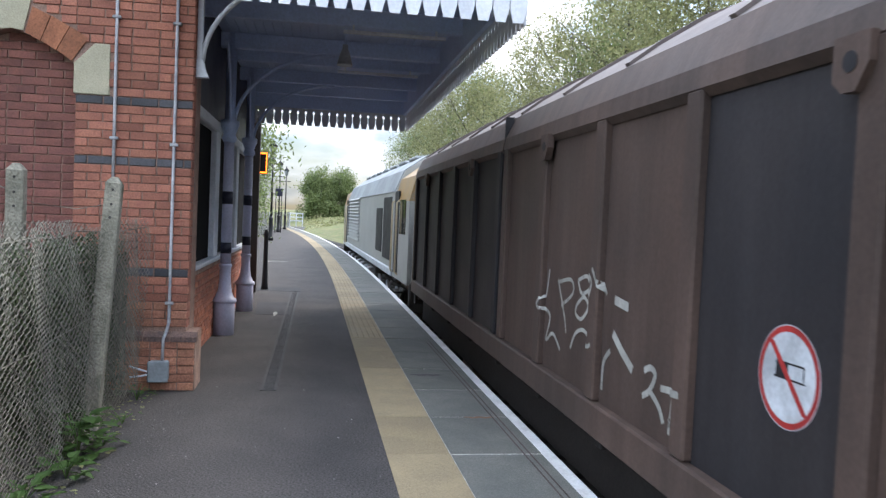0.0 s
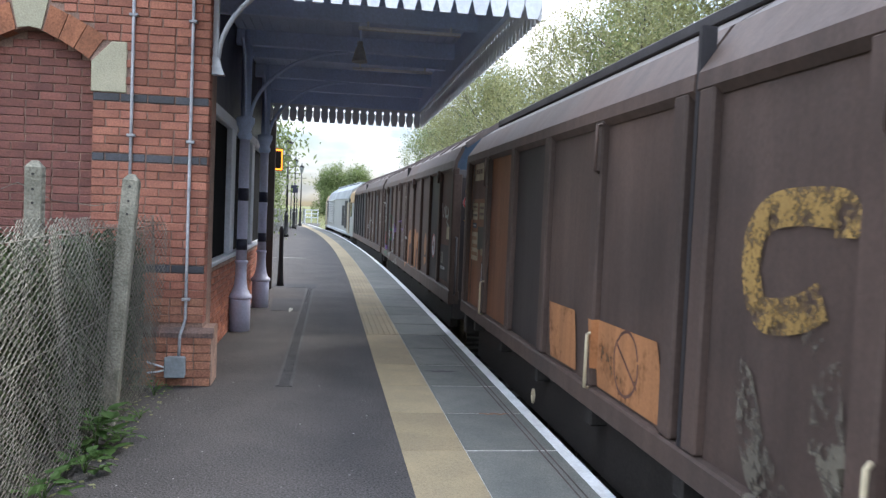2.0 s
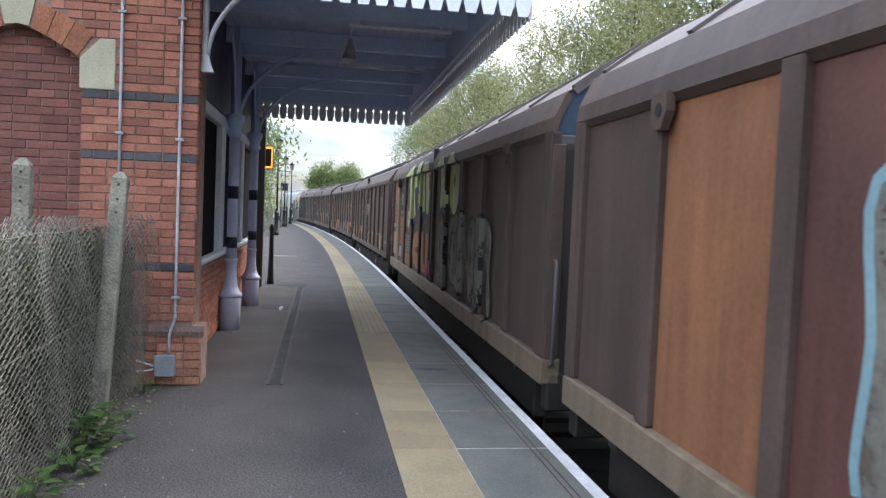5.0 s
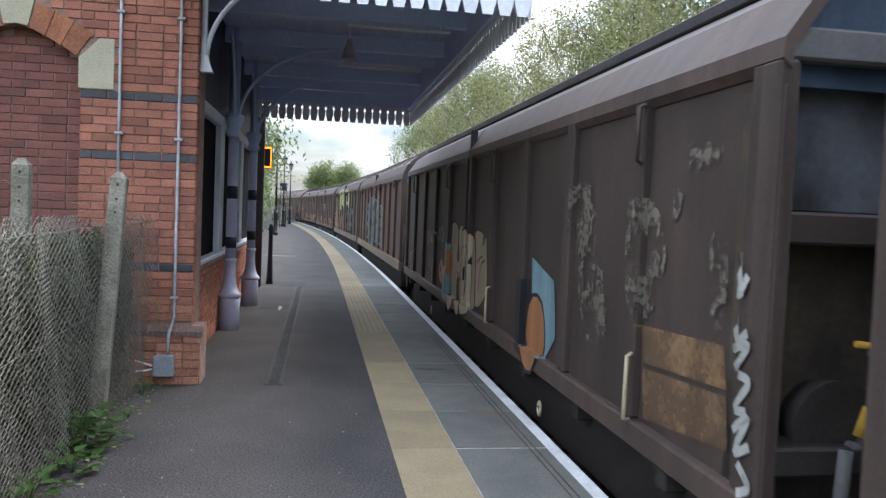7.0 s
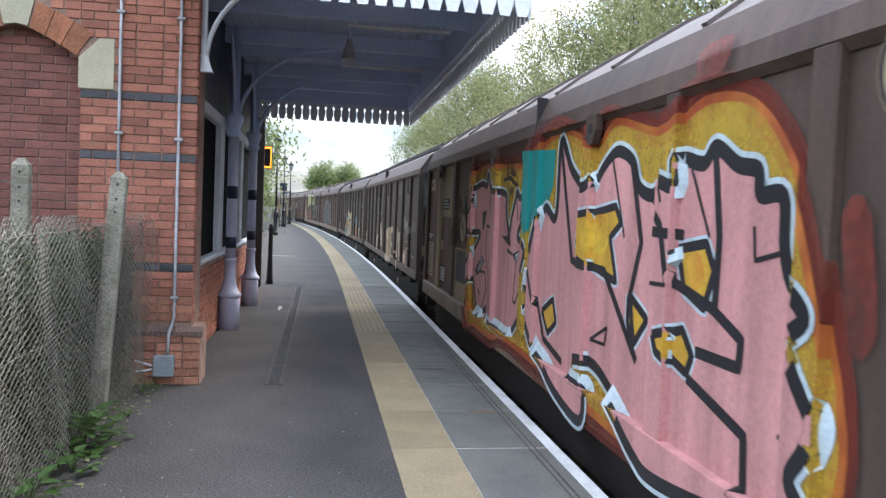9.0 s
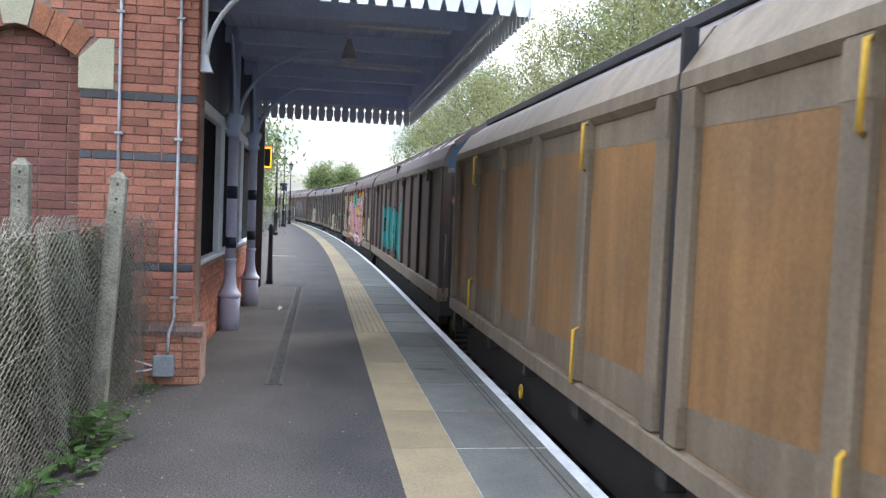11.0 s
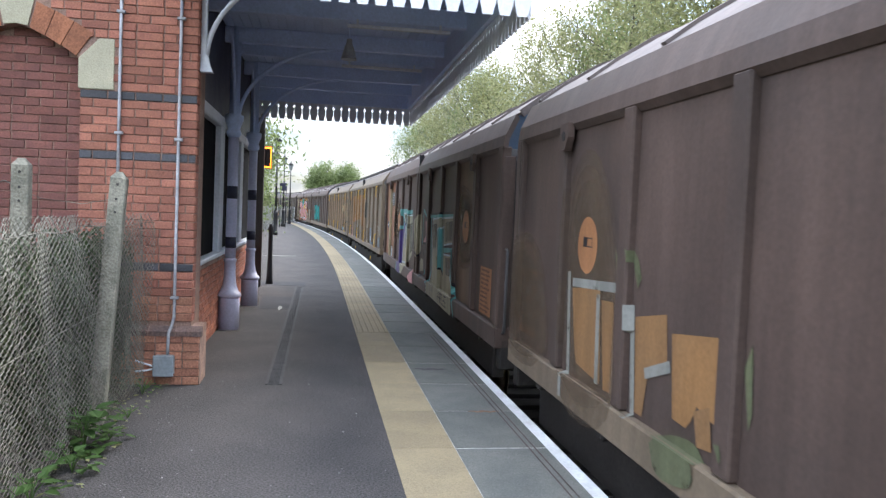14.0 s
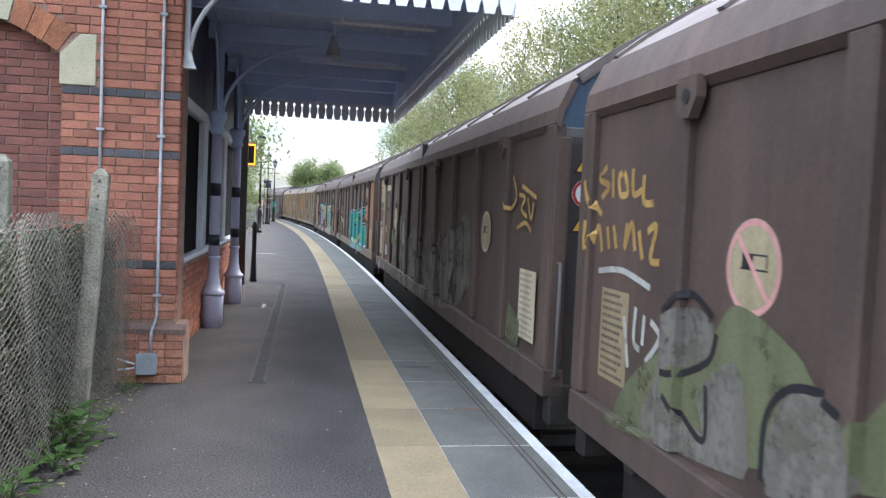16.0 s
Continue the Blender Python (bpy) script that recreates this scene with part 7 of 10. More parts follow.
# van 8
v = make_van('b', 'dark brown sliding-side goods van with cream saw-edged graffiti letters', base='van_soot', ribs='van_soot', grip='p_cream')
VANS[6] = v
paint(v, 'b', 'paint_patch', 'p_worn', [smooth([(1.81, 1.77), (2.15, 1.81), (2.29, 1.47), (1.96, 1.41)], True, 4), smooth([(2.68, 1.79), (3.06, 1.86), (3.41, 1.8), (3.5, 1.51), (3.24, 1.43), (3.16, 1.2), (2.98, 1.54), (2.74, 1.58)], True, 4), smooth([(3.86, 1.69), (4.18, 1.77), (4.46, 1.59), (4.49, 1.38), (4.29, 1.25), (4.1, 1.49)], True, 4), smooth([(5.12, 1.67), (5.3, 1.67), (5.32, 1.53), (5.16, 1.55)], True, 4), smooth([(5.96, 1.48), (6.08, 1.53), (6.11, 1.42), (6.02, 1.37)], True, 4), smooth([(5.02, 1.49), (5.11, 1.5), (5.16, 1.35), (5.03, 1.36)], True, 4), smooth([(3.91, 1.0), (4.3, 1.17), (4.66, 1.11), (4.86, 0.97), (3.94, 0.82)], True, 4), smooth([(2.92, 1.1), (3.51, 1.11), (3.58, 0.62), (2.86, 0.64)], True, 4), smooth([(1.68, 0.94), (2.43, 1.1), (2.59, 0.6), (1.94, 0.54)], True, 4)], lift=0.0029, label='flaked grey-beige paint remains')
plate(v, 3.93, 4.87, 0.46, 0.87, 'p_black', 0.0034, name='paint_patch')
sign(v, 4.44, 0.62, 0.0044, ground='p_cream', ring='p_pink', r=0.21)
paint(v, 'b', 'graffiti', 'p_cream', [[(5.09, 1.1), (5.44, 1.2), (5.49, 0.99), (5.63, 0.76), (5.64, 1.02), (5.73, 0.95), (5.82, 0.73), (5.73, 1.17), (5.95, 1.21), (6.01, 0.98), (6.09, 0.62), (5.83, 0.53), (5.66, 0.68), (5.66, 0.5), (5.41, 0.51), (5.16, 0.92)]], lift=0.0054, label='cream saw-edged graffiti letter')
paint(v, 'b', 'graffiti', 'p_black', lines=[(0.03, [(5.09, 1.1), (5.44, 1.2), (5.49, 0.99), (5.63, 0.76), (5.64, 1.02), (5.73, 0.95), (5.82, 0.73), (5.73, 1.17), (5.95, 1.21), (6.01, 0.98), (6.09, 0.62), (5.83, 0.53), (5.66, 0.68), (5.66, 0.5), (5.41, 0.51), (5.16, 0.92), (5.09, 1.1)])], lift=0.0059)
paint(v, 'b', 'graffiti', 'p_cream', [[(6.77, 1.01), (7.24, 1.07), (7.34, 0.9), (7.76, 1.09), (8.29, 1.15), (8.32, 0.99), (7.98, 0.93), (8.01, 0.77), (8.27, 0.78), (8.29, 0.64), (8.04, 0.61), (8.15, 0.46), (8.49, 0.47), (8.52, 0.3), (7.28, 0.26)], [(9.16, 1.11), (9.3, 1.12), (9.38, 0.48), (9.08, 0.42), (9.01, 0.61), (9.21, 0.62)], [(9.41, 1.0), (10.09, 1.17), (10.22, 0.53), (9.77, 0.4), (9.8, 0.25), (9.66, 0.23)]], lift=0.0064, label='cream saw-edged graffiti letters')
paint(v, 'b', 'graffiti', 'p_black', lines=[(0.025, [(6.77, 1.01), (7.24, 1.07), (7.34, 0.9), (7.76, 1.09), (8.29, 1.15), (8.32, 0.99), (7.98, 0.93), (8.01, 0.77), (8.27, 0.78), (8.29, 0.64), (8.04, 0.61), (8.15, 0.46), (8.49, 0.47), (8.52, 0.3), (7.28, 0.26), (6.77, 1.01)]), (0.025, [(9.16, 1.11), (9.3, 1.12), (9.38, 0.48), (9.08, 0.42), (9.01, 0.61), (9.21, 0.62), (9.16, 1.11)]), (0.025, [(9.41, 1.0), (10.09, 1.17), (10.22, 0.53), (9.77, 0.4), (9.8, 0.25), (9.66, 0.23), (9.41, 1.0)])], lift=0.0069)
paint(v, 'b', 'graffiti', 'van_brown', [[(9.65, 0.88), (9.89, 0.95), (9.93, 0.66), (9.69, 0.6)]], lift=0.0074)
paint(v, 'b', 'graffiti', 'p_cream', [[(10.4, 0.55), (10.51, 0.69), (10.68, 0.64), (10.71, 0.44), (10.43, 0.44)]], lift=0.0079)
paint(v, 'b', 'graffiti', 'p_pink', lines=[(0.03, [(10.4, 0.55), (10.51, 0.69), (10.68, 0.64), (10.71, 0.44), (10.43, 0.44), (10.4, 0.55)])], lift=0.0084)
sign(v, 8.6, 0.62, 0.0089, ground='van_ochre', ring='van_red', bar=True, r=0.19)
paint(v, 'b', 'graffiti', 'p_white', lines=[(0.047, smooth([(10.43, 1.34), (10.52, 1.2)], False)), (0.047, smooth([(10.53, 1.38), (10.47, 1.26), (10.63, 1.15)], False)), (0.047, smooth([(10.63, 1.39), (10.7, 1.13)], False)), (0.047, smooth([(10.72, 1.22), (10.84, 1.26), (10.77, 1.11), (10.9, 1.02)], False)), (0.047, smooth([(10.96, 1.3), (11.05, 1.25), (10.91, 1.18), (11.01, 1.09)], False)), (0.047, smooth([(11.08, 0.94), (11.04, 1.09), (11.13, 1.18), (11.18, 1.11), (11.08, 0.94)], False))], lift=0.0099, label='white spray-paint tag')
paint(v, 'b', 'graffiti', 'p_gold', lines=[(0.031, smooth([(10.58, 0.98), (10.78, 0.97), (10.83, 0.89), (10.67, 0.87)], False)), (0.031, smooth([(10.89, 0.88), (11.06, 0.88), (11.15, 0.77)], False)), (0.031, smooth([(10.91, 0.69), (11.02, 0.55)], False)), (0.031, smooth([(10.97, 0.7), (11.18, 0.57)], False)), (0.031, smooth([(10.97, 0.48), (11.14, 0.43)], False))], lift=0.0104, label='thin gold spray-paint tag')
paint(v, 'b', 'graffiti', 'p_grey', lines=[(0.03, smooth([(11.51, 1.19), (11.5, 1.09), (11.55, 1.02)], False)), (0.03, smooth([(11.59, 1.23), (11.64, 1.11), (11.73, 1.15)], False)), (0.03, smooth([(11.75, 1.3), (11.81, 1.22), (11.87, 1.31)], False)), (0.03, smooth([(11.81, 1.22), (11.84, 1.1)], False)), (0.03, smooth([(11.92, 1.13), (11.95, 1.22), (11.99, 1.14), (12.02, 1.28)], False)), (0.03, smooth([(12.17, 1.28), (12.11, 1.24), (12.12, 1.15), (12.22, 1.13)], False))], lift=0.0109, label='faint grey tag')
plate(v, 11.7, 12.08, 0.63, 0.66, 'plate', 0.0114)
plate(v, 11.72, 12.06, 0.62, 0.66, 'van_brown', 0.0124, ink='plate', rows=1)
paint(v, 'b', 'paint_patch', 'p_worn', [smooth([(11.56, 0.96), (11.68, 0.89), (11.83, 0.91), (12.0, 0.83), (12.1, 0.74), (11.78, 0.7), (11.55, 0.84)], True, 4), smooth([(12.15, 1.06), (12.24, 1.02), (12.21, 0.96)], True, 4)], lift=0.0134)
# van 9
v = make_van('a', 'sliding-side goods van with a large pink and flame-coloured graffiti piece', panels={0: 'van_red', 1: 'van_red', 2: 'van_brown', 9: 'van_brown'}, ribmap={1: 'van_cream'}, sole='van_khaki')
VANS[7] = v
plate(v, 1.21, 2.23, 1.45, 2.16, 'van_cream', 0.0029, name='paint_patch')
plate(v, 1.45, 2.02, 1.55, 1.7, 'p_black', 0.0039, ink='plate', rows=3)
plate(v, -0.01, 0.58, 1.84, 2.01, 'p_cream', 0.0049, ink='van_red', rows=1)
plate(v, 0.1, 0.41, 1.1, 1.17, 'plate', 0.0059, ink='p_black', rows=1)
plate(v, 0.45, 0.68, 1.12, 1.18, 'p_navy', 0.0069, ink='plate', rows=1)
plate(v, 0.12, 0.69, 0.52, 1.04, 'van_cream', 0.0079, ink='van_red', rows=10)
plate(v, 1.42, 1.61, 0.98, 1.11, 'p_cream', 0.0089)
plate(v, 1.44, 1.82, 0.54, 0.74, 'plate', 0.0099, ink='p_grey', rows=4, frame_mat='iron', label='white wagon label behind a wire holder', name='label_holder')
paint(v, 'a', 'paint_patch', 'p_dust', [smooth([(2.61, 1.45), (3.08, 1.73), (3.51, 1.49), (3.66, 1.21), (2.48, 1.08)], True, 4), smooth([(2.67, 1.44), (3.08, 1.68), (3.46, 1.47), (3.58, 1.23), (2.56, 1.12)], True, 4), smooth([(2.73, 1.44), (3.08, 1.64), (3.4, 1.46), (3.51, 1.25), (2.63, 1.16)], True, 4), smooth([(2.78, 1.43), (3.08, 1.6), (3.35, 1.45), (3.44, 1.28), (2.7, 1.19)], True, 4), smooth([(2.84, 1.42), (3.08, 1.56), (3.29, 1.44), (3.36, 1.3), (2.78, 1.23)], True, 4)], lift=0.0109, label='dusty pale halo round the sign')
sign(v, 3.12, 1.33, 0.0114, ground='van_cream', ring='van_dark2')
plate(v, 2.64, 3.66, 0.43, 1.07, 'van_cream', 0.0124, name='paint_patch')
plate(v, 2.75, 3.55, 0.65, 1.05, 'p_slate', 0.0134, ink='p_black', rows=6, label='dark slate-blue notice board')
paint(v, 'a', 'graffiti', 'p_redthin', [smooth([(3.66, 0.2), (3.42, 0.73), (3.37, 1.45), (3.49, 1.97), (4.19, 2.11), (5.34, 2.08), (5.91, 2.09), (6.11, 2.11), (7.01, 2.27), (7.77, 2.12), (8.11, 2.22), (8.81, 2.09), (9.23, 2.2), (9.69, 2.14), (10.03, 1.87), (10.24, 1.49), (10.36, 1.15), (10.45, 0.83), (10.37, 0.46), (9.85, 0.24), (9.19, 0.2), (7.62, 0.2), (5.83, 0.29), (5.13, 0.2), (4.18, 0.2)], True, 4)], lift=0.0144, label='dull red outer glow of the flames')
paint(v, 'a', 'graffiti', 'p_redthin', [smooth([(3.77, 0.24), (3.51, 0.74), (3.48, 1.45), (3.57, 1.94), (4.23, 2.08), (5.35, 2.04), (5.9, 2.04), (6.11, 2.06), (7.02, 2.23), (7.78, 2.08), (8.12, 2.18), (8.82, 2.05), (9.24, 2.16), (9.68, 2.1), (10.01, 1.84), (10.2, 1.48), (10.33, 1.14), (10.42, 0.83), (10.35, 0.47), (9.85, 0.26), (9.19, 0.23), (7.67, 0.25), (5.83, 0.33), (5.14, 0.24), (4.26, 0.24)], True, 4)], lift=0.0149)
paint(v, 'a', 'graffiti', 'p_flamebase', [smooth([(3.89, 0.28), (3.62, 0.76), (3.6, 1.45), (3.67, 1.92), (4.28, 2.04), (5.35, 2.0), (5.9, 1.98), (6.11, 1.99), (7.02, 2.18), (7.78, 2.02), (8.12, 2.14), (8.82, 2.01), (9.24, 2.12), (9.67, 2.06), (9.98, 1.81), (10.17, 1.47), (10.29, 1.14), (10.39, 0.82), (10.32, 0.48), (9.85, 0.28), (9.18, 0.26), (7.73, 0.31), (5.82, 0.37), (5.16, 0.29), (4.36, 0.29)], True, 4)], lift=0.0154, label='flame-coloured spray-paint ground')
paint(v, 'a', 'graffiti', 'p_yellowthin', [smooth([(4.03, 0.33), (3.73, 0.78), (3.74, 1.45), (3.78, 1.88), (4.34, 1.99), (5.36, 1.96), (5.89, 1.92), (6.11, 1.92), (7.03, 2.13), (7.79, 1.97), (8.13, 2.09), (8.83, 1.96), (9.25, 2.07), (9.66, 2.02), (9.95, 1.78), (10.12, 1.46), (10.25, 1.13), (10.35, 0.82), (10.29, 0.48), (9.85, 0.3), (9.18, 0.29), (7.8, 0.37), (5.82, 0.41), (5.18, 0.34), (4.47, 0.34)], True, 4)], lift=0.0159, label='yellow heart of the flames')
paint(v, 'a', 'graffiti', 'p_yellowthin', [smooth([(4.21, 0.4), (3.89, 0.8), (3.92, 1.44), (3.92, 1.84), (4.41, 1.94), (5.37, 1.89), (5.87, 1.83), (6.11, 1.83), (7.05, 2.06), (7.81, 1.89), (8.14, 2.03), (8.84, 1.9), (9.26, 2.01), (9.65, 1.95), (9.91, 1.73), (10.06, 1.44), (10.19, 1.12), (10.3, 0.82), (10.25, 0.5), (9.84, 0.33), (9.17, 0.34), (7.89, 0.45), (5.81, 0.48), (5.2, 0.41), (4.61, 0.42)], True, 4)], lift=0.0164)
paint(v, 'a', 'graffiti', 'p_halo', lines=[(0.1105, smooth([(4.54, 1.93), (4.58, 1.85), (4.73, 1.77), (5.33, 1.71), (5.38, 1.56), (5.52, 1.35), (5.61, 1.51), (5.7, 1.63), (5.76, 1.73), (5.89, 1.67), (6.07, 1.76), (6.14, 1.71), (6.07, 1.57), (5.96, 1.45), (5.85, 1.35), (5.91, 1.3), (6.16, 1.28), (6.27, 1.21), (6.19, 1.07), (6.15, 1.0), (6.11, 0.88), (6.06, 0.69), (5.9, 0.55), (5.66, 0.43), (5.24, 0.44), (4.98, 0.45), (4.69, 0.54), (4.43, 0.45), (4.12, 0.52), (3.92, 0.77), (3.65, 0.71), (3.66, 0.89), (3.87, 1.08), (4.21, 1.3), (3.71, 1.31), (3.63, 1.46), (3.89, 1.65), (3.79, 1.78), (4.23, 1.84), (4.47, 1.81), (4.47, 1.91)], True))], lift=0.0169)
paint(v, 'a', 'graffiti', 'p_pink', [smooth([(4.54, 1.93), (4.58, 1.85), (4.73, 1.77), (5.33, 1.71), (5.38, 1.56), (5.52, 1.35), (5.61, 1.51), (5.7, 1.63), (5.76, 1.73), (5.89, 1.67), (6.07, 1.76), (6.14, 1.71), (6.07, 1.57), (5.96, 1.45), (5.85, 1.35), (5.91, 1.3), (6.16, 1.28), (6.27, 1.21), (6.19, 1.07), (6.15, 1.0), (6.11, 0.88), (6.06, 0.69), (5.9, 0.55), (5.66, 0.43), (5.24, 0.44), (4.98, 0.45), (4.69, 0.54), (4.43, 0.45), (4.12, 0.52), (3.92, 0.77), (3.65, 0.71), (3.66, 0.89), (3.87, 1.08), (4.21, 1.3), (3.71, 1.31), (3.63, 1.46), (3.89, 1.65), (3.79, 1.78), (4.23, 1.84), (4.47, 1.81), (4.47, 1.91)], True, 4)], lift=0.0174, label='pink graffiti letters with black outlines')
paint(v, 'a', 'graffiti', 'p_black', lines=[(0.065, smooth([(4.54, 1.93), (4.58, 1.85), (4.73, 1.77), (5.33, 1.71), (5.38, 1.56), (5.52, 1.35), (5.61, 1.51), (5.7, 1.63), (5.76, 1.73), (5.89, 1.67), (6.07, 1.76), (6.14, 1.71), (6.07, 1.57), (5.96, 1.45), (5.85, 1.35), (5.91, 1.3), (6.16, 1.28), (6.27, 1.21), (6.19, 1.07), (6.15, 1.0), (6.11, 0.88), (6.06, 0.69), (5.9, 0.55), (5.66, 0.43), (5.24, 0.44), (4.98, 0.45), (4.69, 0.54), (4.43, 0.45), (4.12, 0.52), (3.92, 0.77), (3.65, 0.71), (3.66, 0.89), (3.87, 1.08), (4.21, 1.3), (3.71, 1.31), (3.63, 1.46), (3.89, 1.65), (3.79, 1.78), (4.23, 1.84), (4.47, 1.81), (4.47, 1.91)], True))], lift=0.0179)
paint(v, 'a', 'graffiti', 'p_black', [[(5.22, 1.32), (5.44, 1.31), (5.54, 1.38), (5.62, 1.23), (5.48, 1.24)], [(5.68, 1.16), (5.94, 1.21), (5.86, 1.07)], [(4.28, 1.53), (4.5, 1.56), (4.46, 1.42), (4.34, 1.31)], [(3.98, 0.87), (4.34, 1.07), (4.49, 1.02), (4.23, 0.85)], [(4.43, 0.45), (4.81, 0.58), (4.78, 0.5)]], lift=0.0184)
paint(v, 'a', 'graffiti', 'p_halo', lines=[(0.02, [(4.17, 0.9), (4.35, 1.04), (4.4, 1.0), (4.19, 0.88)]), (0.02, [(5.81, 1.15), (5.9, 1.18), (5.86, 1.11), (5.81, 1.15)])], lift=0.0189)
paint(v, 'a', 'graffiti', 'p_black', lines=[(0.03, [(4.05, 0.83), (4.27, 0.89), (4.55, 0.9), (4.62, 0.72), (4.43, 0.48)]), (0.03, [(4.53, 1.35), (4.52, 1.16), (4.62, 0.94)]), (0.03, [(5.84, 1.09), (5.78, 0.74), (5.86, 0.73), (6.04, 0.91)]), (0.03, [(4.64, 1.8), (4.86, 0.51)]), (0.03, [(4.77, 1.73), (5.02, 0.46)]), (0.03, [(5.77, 1.71), (5.83, 1.47)]), (0.03, [(6.01, 1.72), (5.91, 1.47)]), (0.03, [(5.48, 1.19), (5.68, 1.16)]), (0.03, [(4.2, 0.69), (4.33, 0.64)]), (0.03, [(4.53, 1.39), (4.74, 1.38)])], lift=0.0194)
paint(v, 'a', 'graffiti', 'p_black', lines=[(0.035, smooth([(5.35, 2.04), (5.4, 1.88), (5.54, 1.87), (5.5, 2.0)], False)), (0.035, smooth([(5.6, 2.02), (5.59, 1.89), (5.67, 1.91)], False)), (0.035, smooth([(5.22, 1.85), (5.49, 1.86), (5.65, 1.81), (5.8, 1.78)], False)), (0.035, smooth([(5.53, 1.76), (5.61, 1.75), (5.5, 1.71)], False))], lift=0.0199, label='small dark tag above the letters')
paint(v, 'a', 'graffiti', 'p_teal', [[(5.88, 2.08), (6.91, 2.03), (6.88, 1.75), (6.61, 1.53), (6.21, 1.34)]], lift=0.0204, label='teal spray paint')
paint(v, 'a', 'graffiti', 'p_mist', [smooth([(9.25, 2.33), (9.53, 2.35), (9.54, 2.2), (9.29, 2.19)], True, 4), smooth([(10.29, 1.57), (10.43, 1.61), (10.5, 1.18), (10.37, 1.12)], True, 4)], lift=0.0209)
paint(v, 'a', 'graffiti', 'p_halo', lines=[(0.1275, smooth([(6.33, 0.87), (6.65, 1.56), (6.99, 1.52), (7.04, 2.08), (7.32, 1.86), (7.61, 1.73), (7.81, 1.75), (7.97, 1.85), (8.18, 1.93), (8.42, 1.86), (8.53, 1.71), (8.72, 1.66), (8.86, 1.73), (9.06, 1.7), (9.06, 1.83), (9.28, 1.8), (9.39, 1.87), (9.59, 1.78), (9.75, 1.75), (9.78, 1.65), (9.94, 1.64), (9.97, 1.44), (10.03, 1.31), (10.13, 1.26), (10.19, 1.19), (10.08, 1.1), (10.14, 0.99), (10.2, 0.92), (10.27, 0.83), (10.23, 0.72), (10.16, 0.6), (10.25, 0.46), (9.84, 0.33), (9.05, 0.22), (8.76, 0.27), (8.41, 0.43), (8.0, 0.58), (7.67, 0.57), (7.56, 0.45), (7.92, 0.42), (7.89, 0.21), (7.33, 0.28), (6.96, 0.41), (6.57, 0.52)], True))], lift=0.0214)
paint(v, 'a', 'graffiti', 'p_pink', [smooth([(6.33, 0.87), (6.65, 1.56), (6.99, 1.52), (7.04, 2.08), (7.32, 1.86), (7.61, 1.73), (7.81, 1.75), (7.97, 1.85), (8.18, 1.93), (8.42, 1.86), (8.53, 1.71), (8.72, 1.66), (8.86, 1.73), (9.06, 1.7), (9.06, 1.83), (9.28, 1.8), (9.39, 1.87), (9.59, 1.78), (9.75, 1.75), (9.78, 1.65), (9.94, 1.64), (9.97, 1.44), (10.03, 1.31), (10.13, 1.26), (10.19, 1.19), (10.08, 1.1), (10.14, 0.99), (10.2, 0.92), (10.27, 0.83), (10.23, 0.72), (10.16, 0.6), (10.25, 0.46), (9.84, 0.33), (9.05, 0.22), (8.76, 0.27), (8.41, 0.43), (8.0, 0.58), (7.67, 0.57), (7.56, 0.45), (7.92, 0.42), (7.89, 0.21), (7.33, 0.28), (6.96, 0.41), (6.57, 0.52)], True, 4)], lift=0.0219, label='pink graffiti letters with black outlines')
paint(v, 'a', 'graffiti', 'p_black', lines=[(0.075, smooth([(6.33, 0.87), (6.65, 1.56), (6.99, 1.52), (7.04, 2.08), (7.32, 1.86), (7.61, 1.73), (7.81, 1.75), (7.97, 1.85), (8.18, 1.93), (8.42, 1.86), (8.53, 1.71), (8.72, 1.66), (8.86, 1.73), (9.06, 1.7), (9.06, 1.83), (9.28, 1.8), (9.39, 1.87), (9.59, 1.78), (9.75, 1.75), (9.78, 1.65), (9.94, 1.64), (9.97, 1.44), (10.03, 1.31), (10.13, 1.26), (10.19, 1.19), (10.08, 1.1), (10.14, 0.99), (10.2, 0.92), (10.27, 0.83), (10.23, 0.72), (10.16, 0.6), (10.25, 0.46), (9.84, 0.33), (9.05, 0.22), (8.76, 0.27), (8.41, 0.43), (8.0, 0.58), (7.67, 0.57), (7.56, 0.45), (7.92, 0.42), (7.89, 0.21), (7.33, 0.28), (6.96, 0.41), (6.57, 0.52)], True))], lift=0.0224)
paint(v, 'a', 'graffiti', 'p_halo', lines=[(0.085, [(7.85, 1.56), (8.2, 1.6), (8.3, 1.5), (8.13, 1.41), (8.26, 1.15), (8.06, 1.18), (7.68, 1.24), (7.49, 1.35), (7.58, 1.54), (7.85, 1.56)]), (0.085, [(9.07, 1.39), (9.35, 1.43), (9.44, 1.31), (9.36, 1.13), (9.15, 1.2), (9.07, 1.39)]), (0.085, [(8.92, 0.94), (9.16, 1.0), (9.27, 0.89), (9.22, 0.8), (8.97, 0.86), (8.92, 0.94)]), (0.085, [(8.47, 1.1), (8.74, 0.99), (8.56, 0.82), (8.47, 0.94), (8.47, 1.1)]), (0.085, [(6.74, 0.78), (7.02, 0.9), (7.12, 0.74), (6.92, 0.63), (6.74, 0.78)])], lift=0.0229)
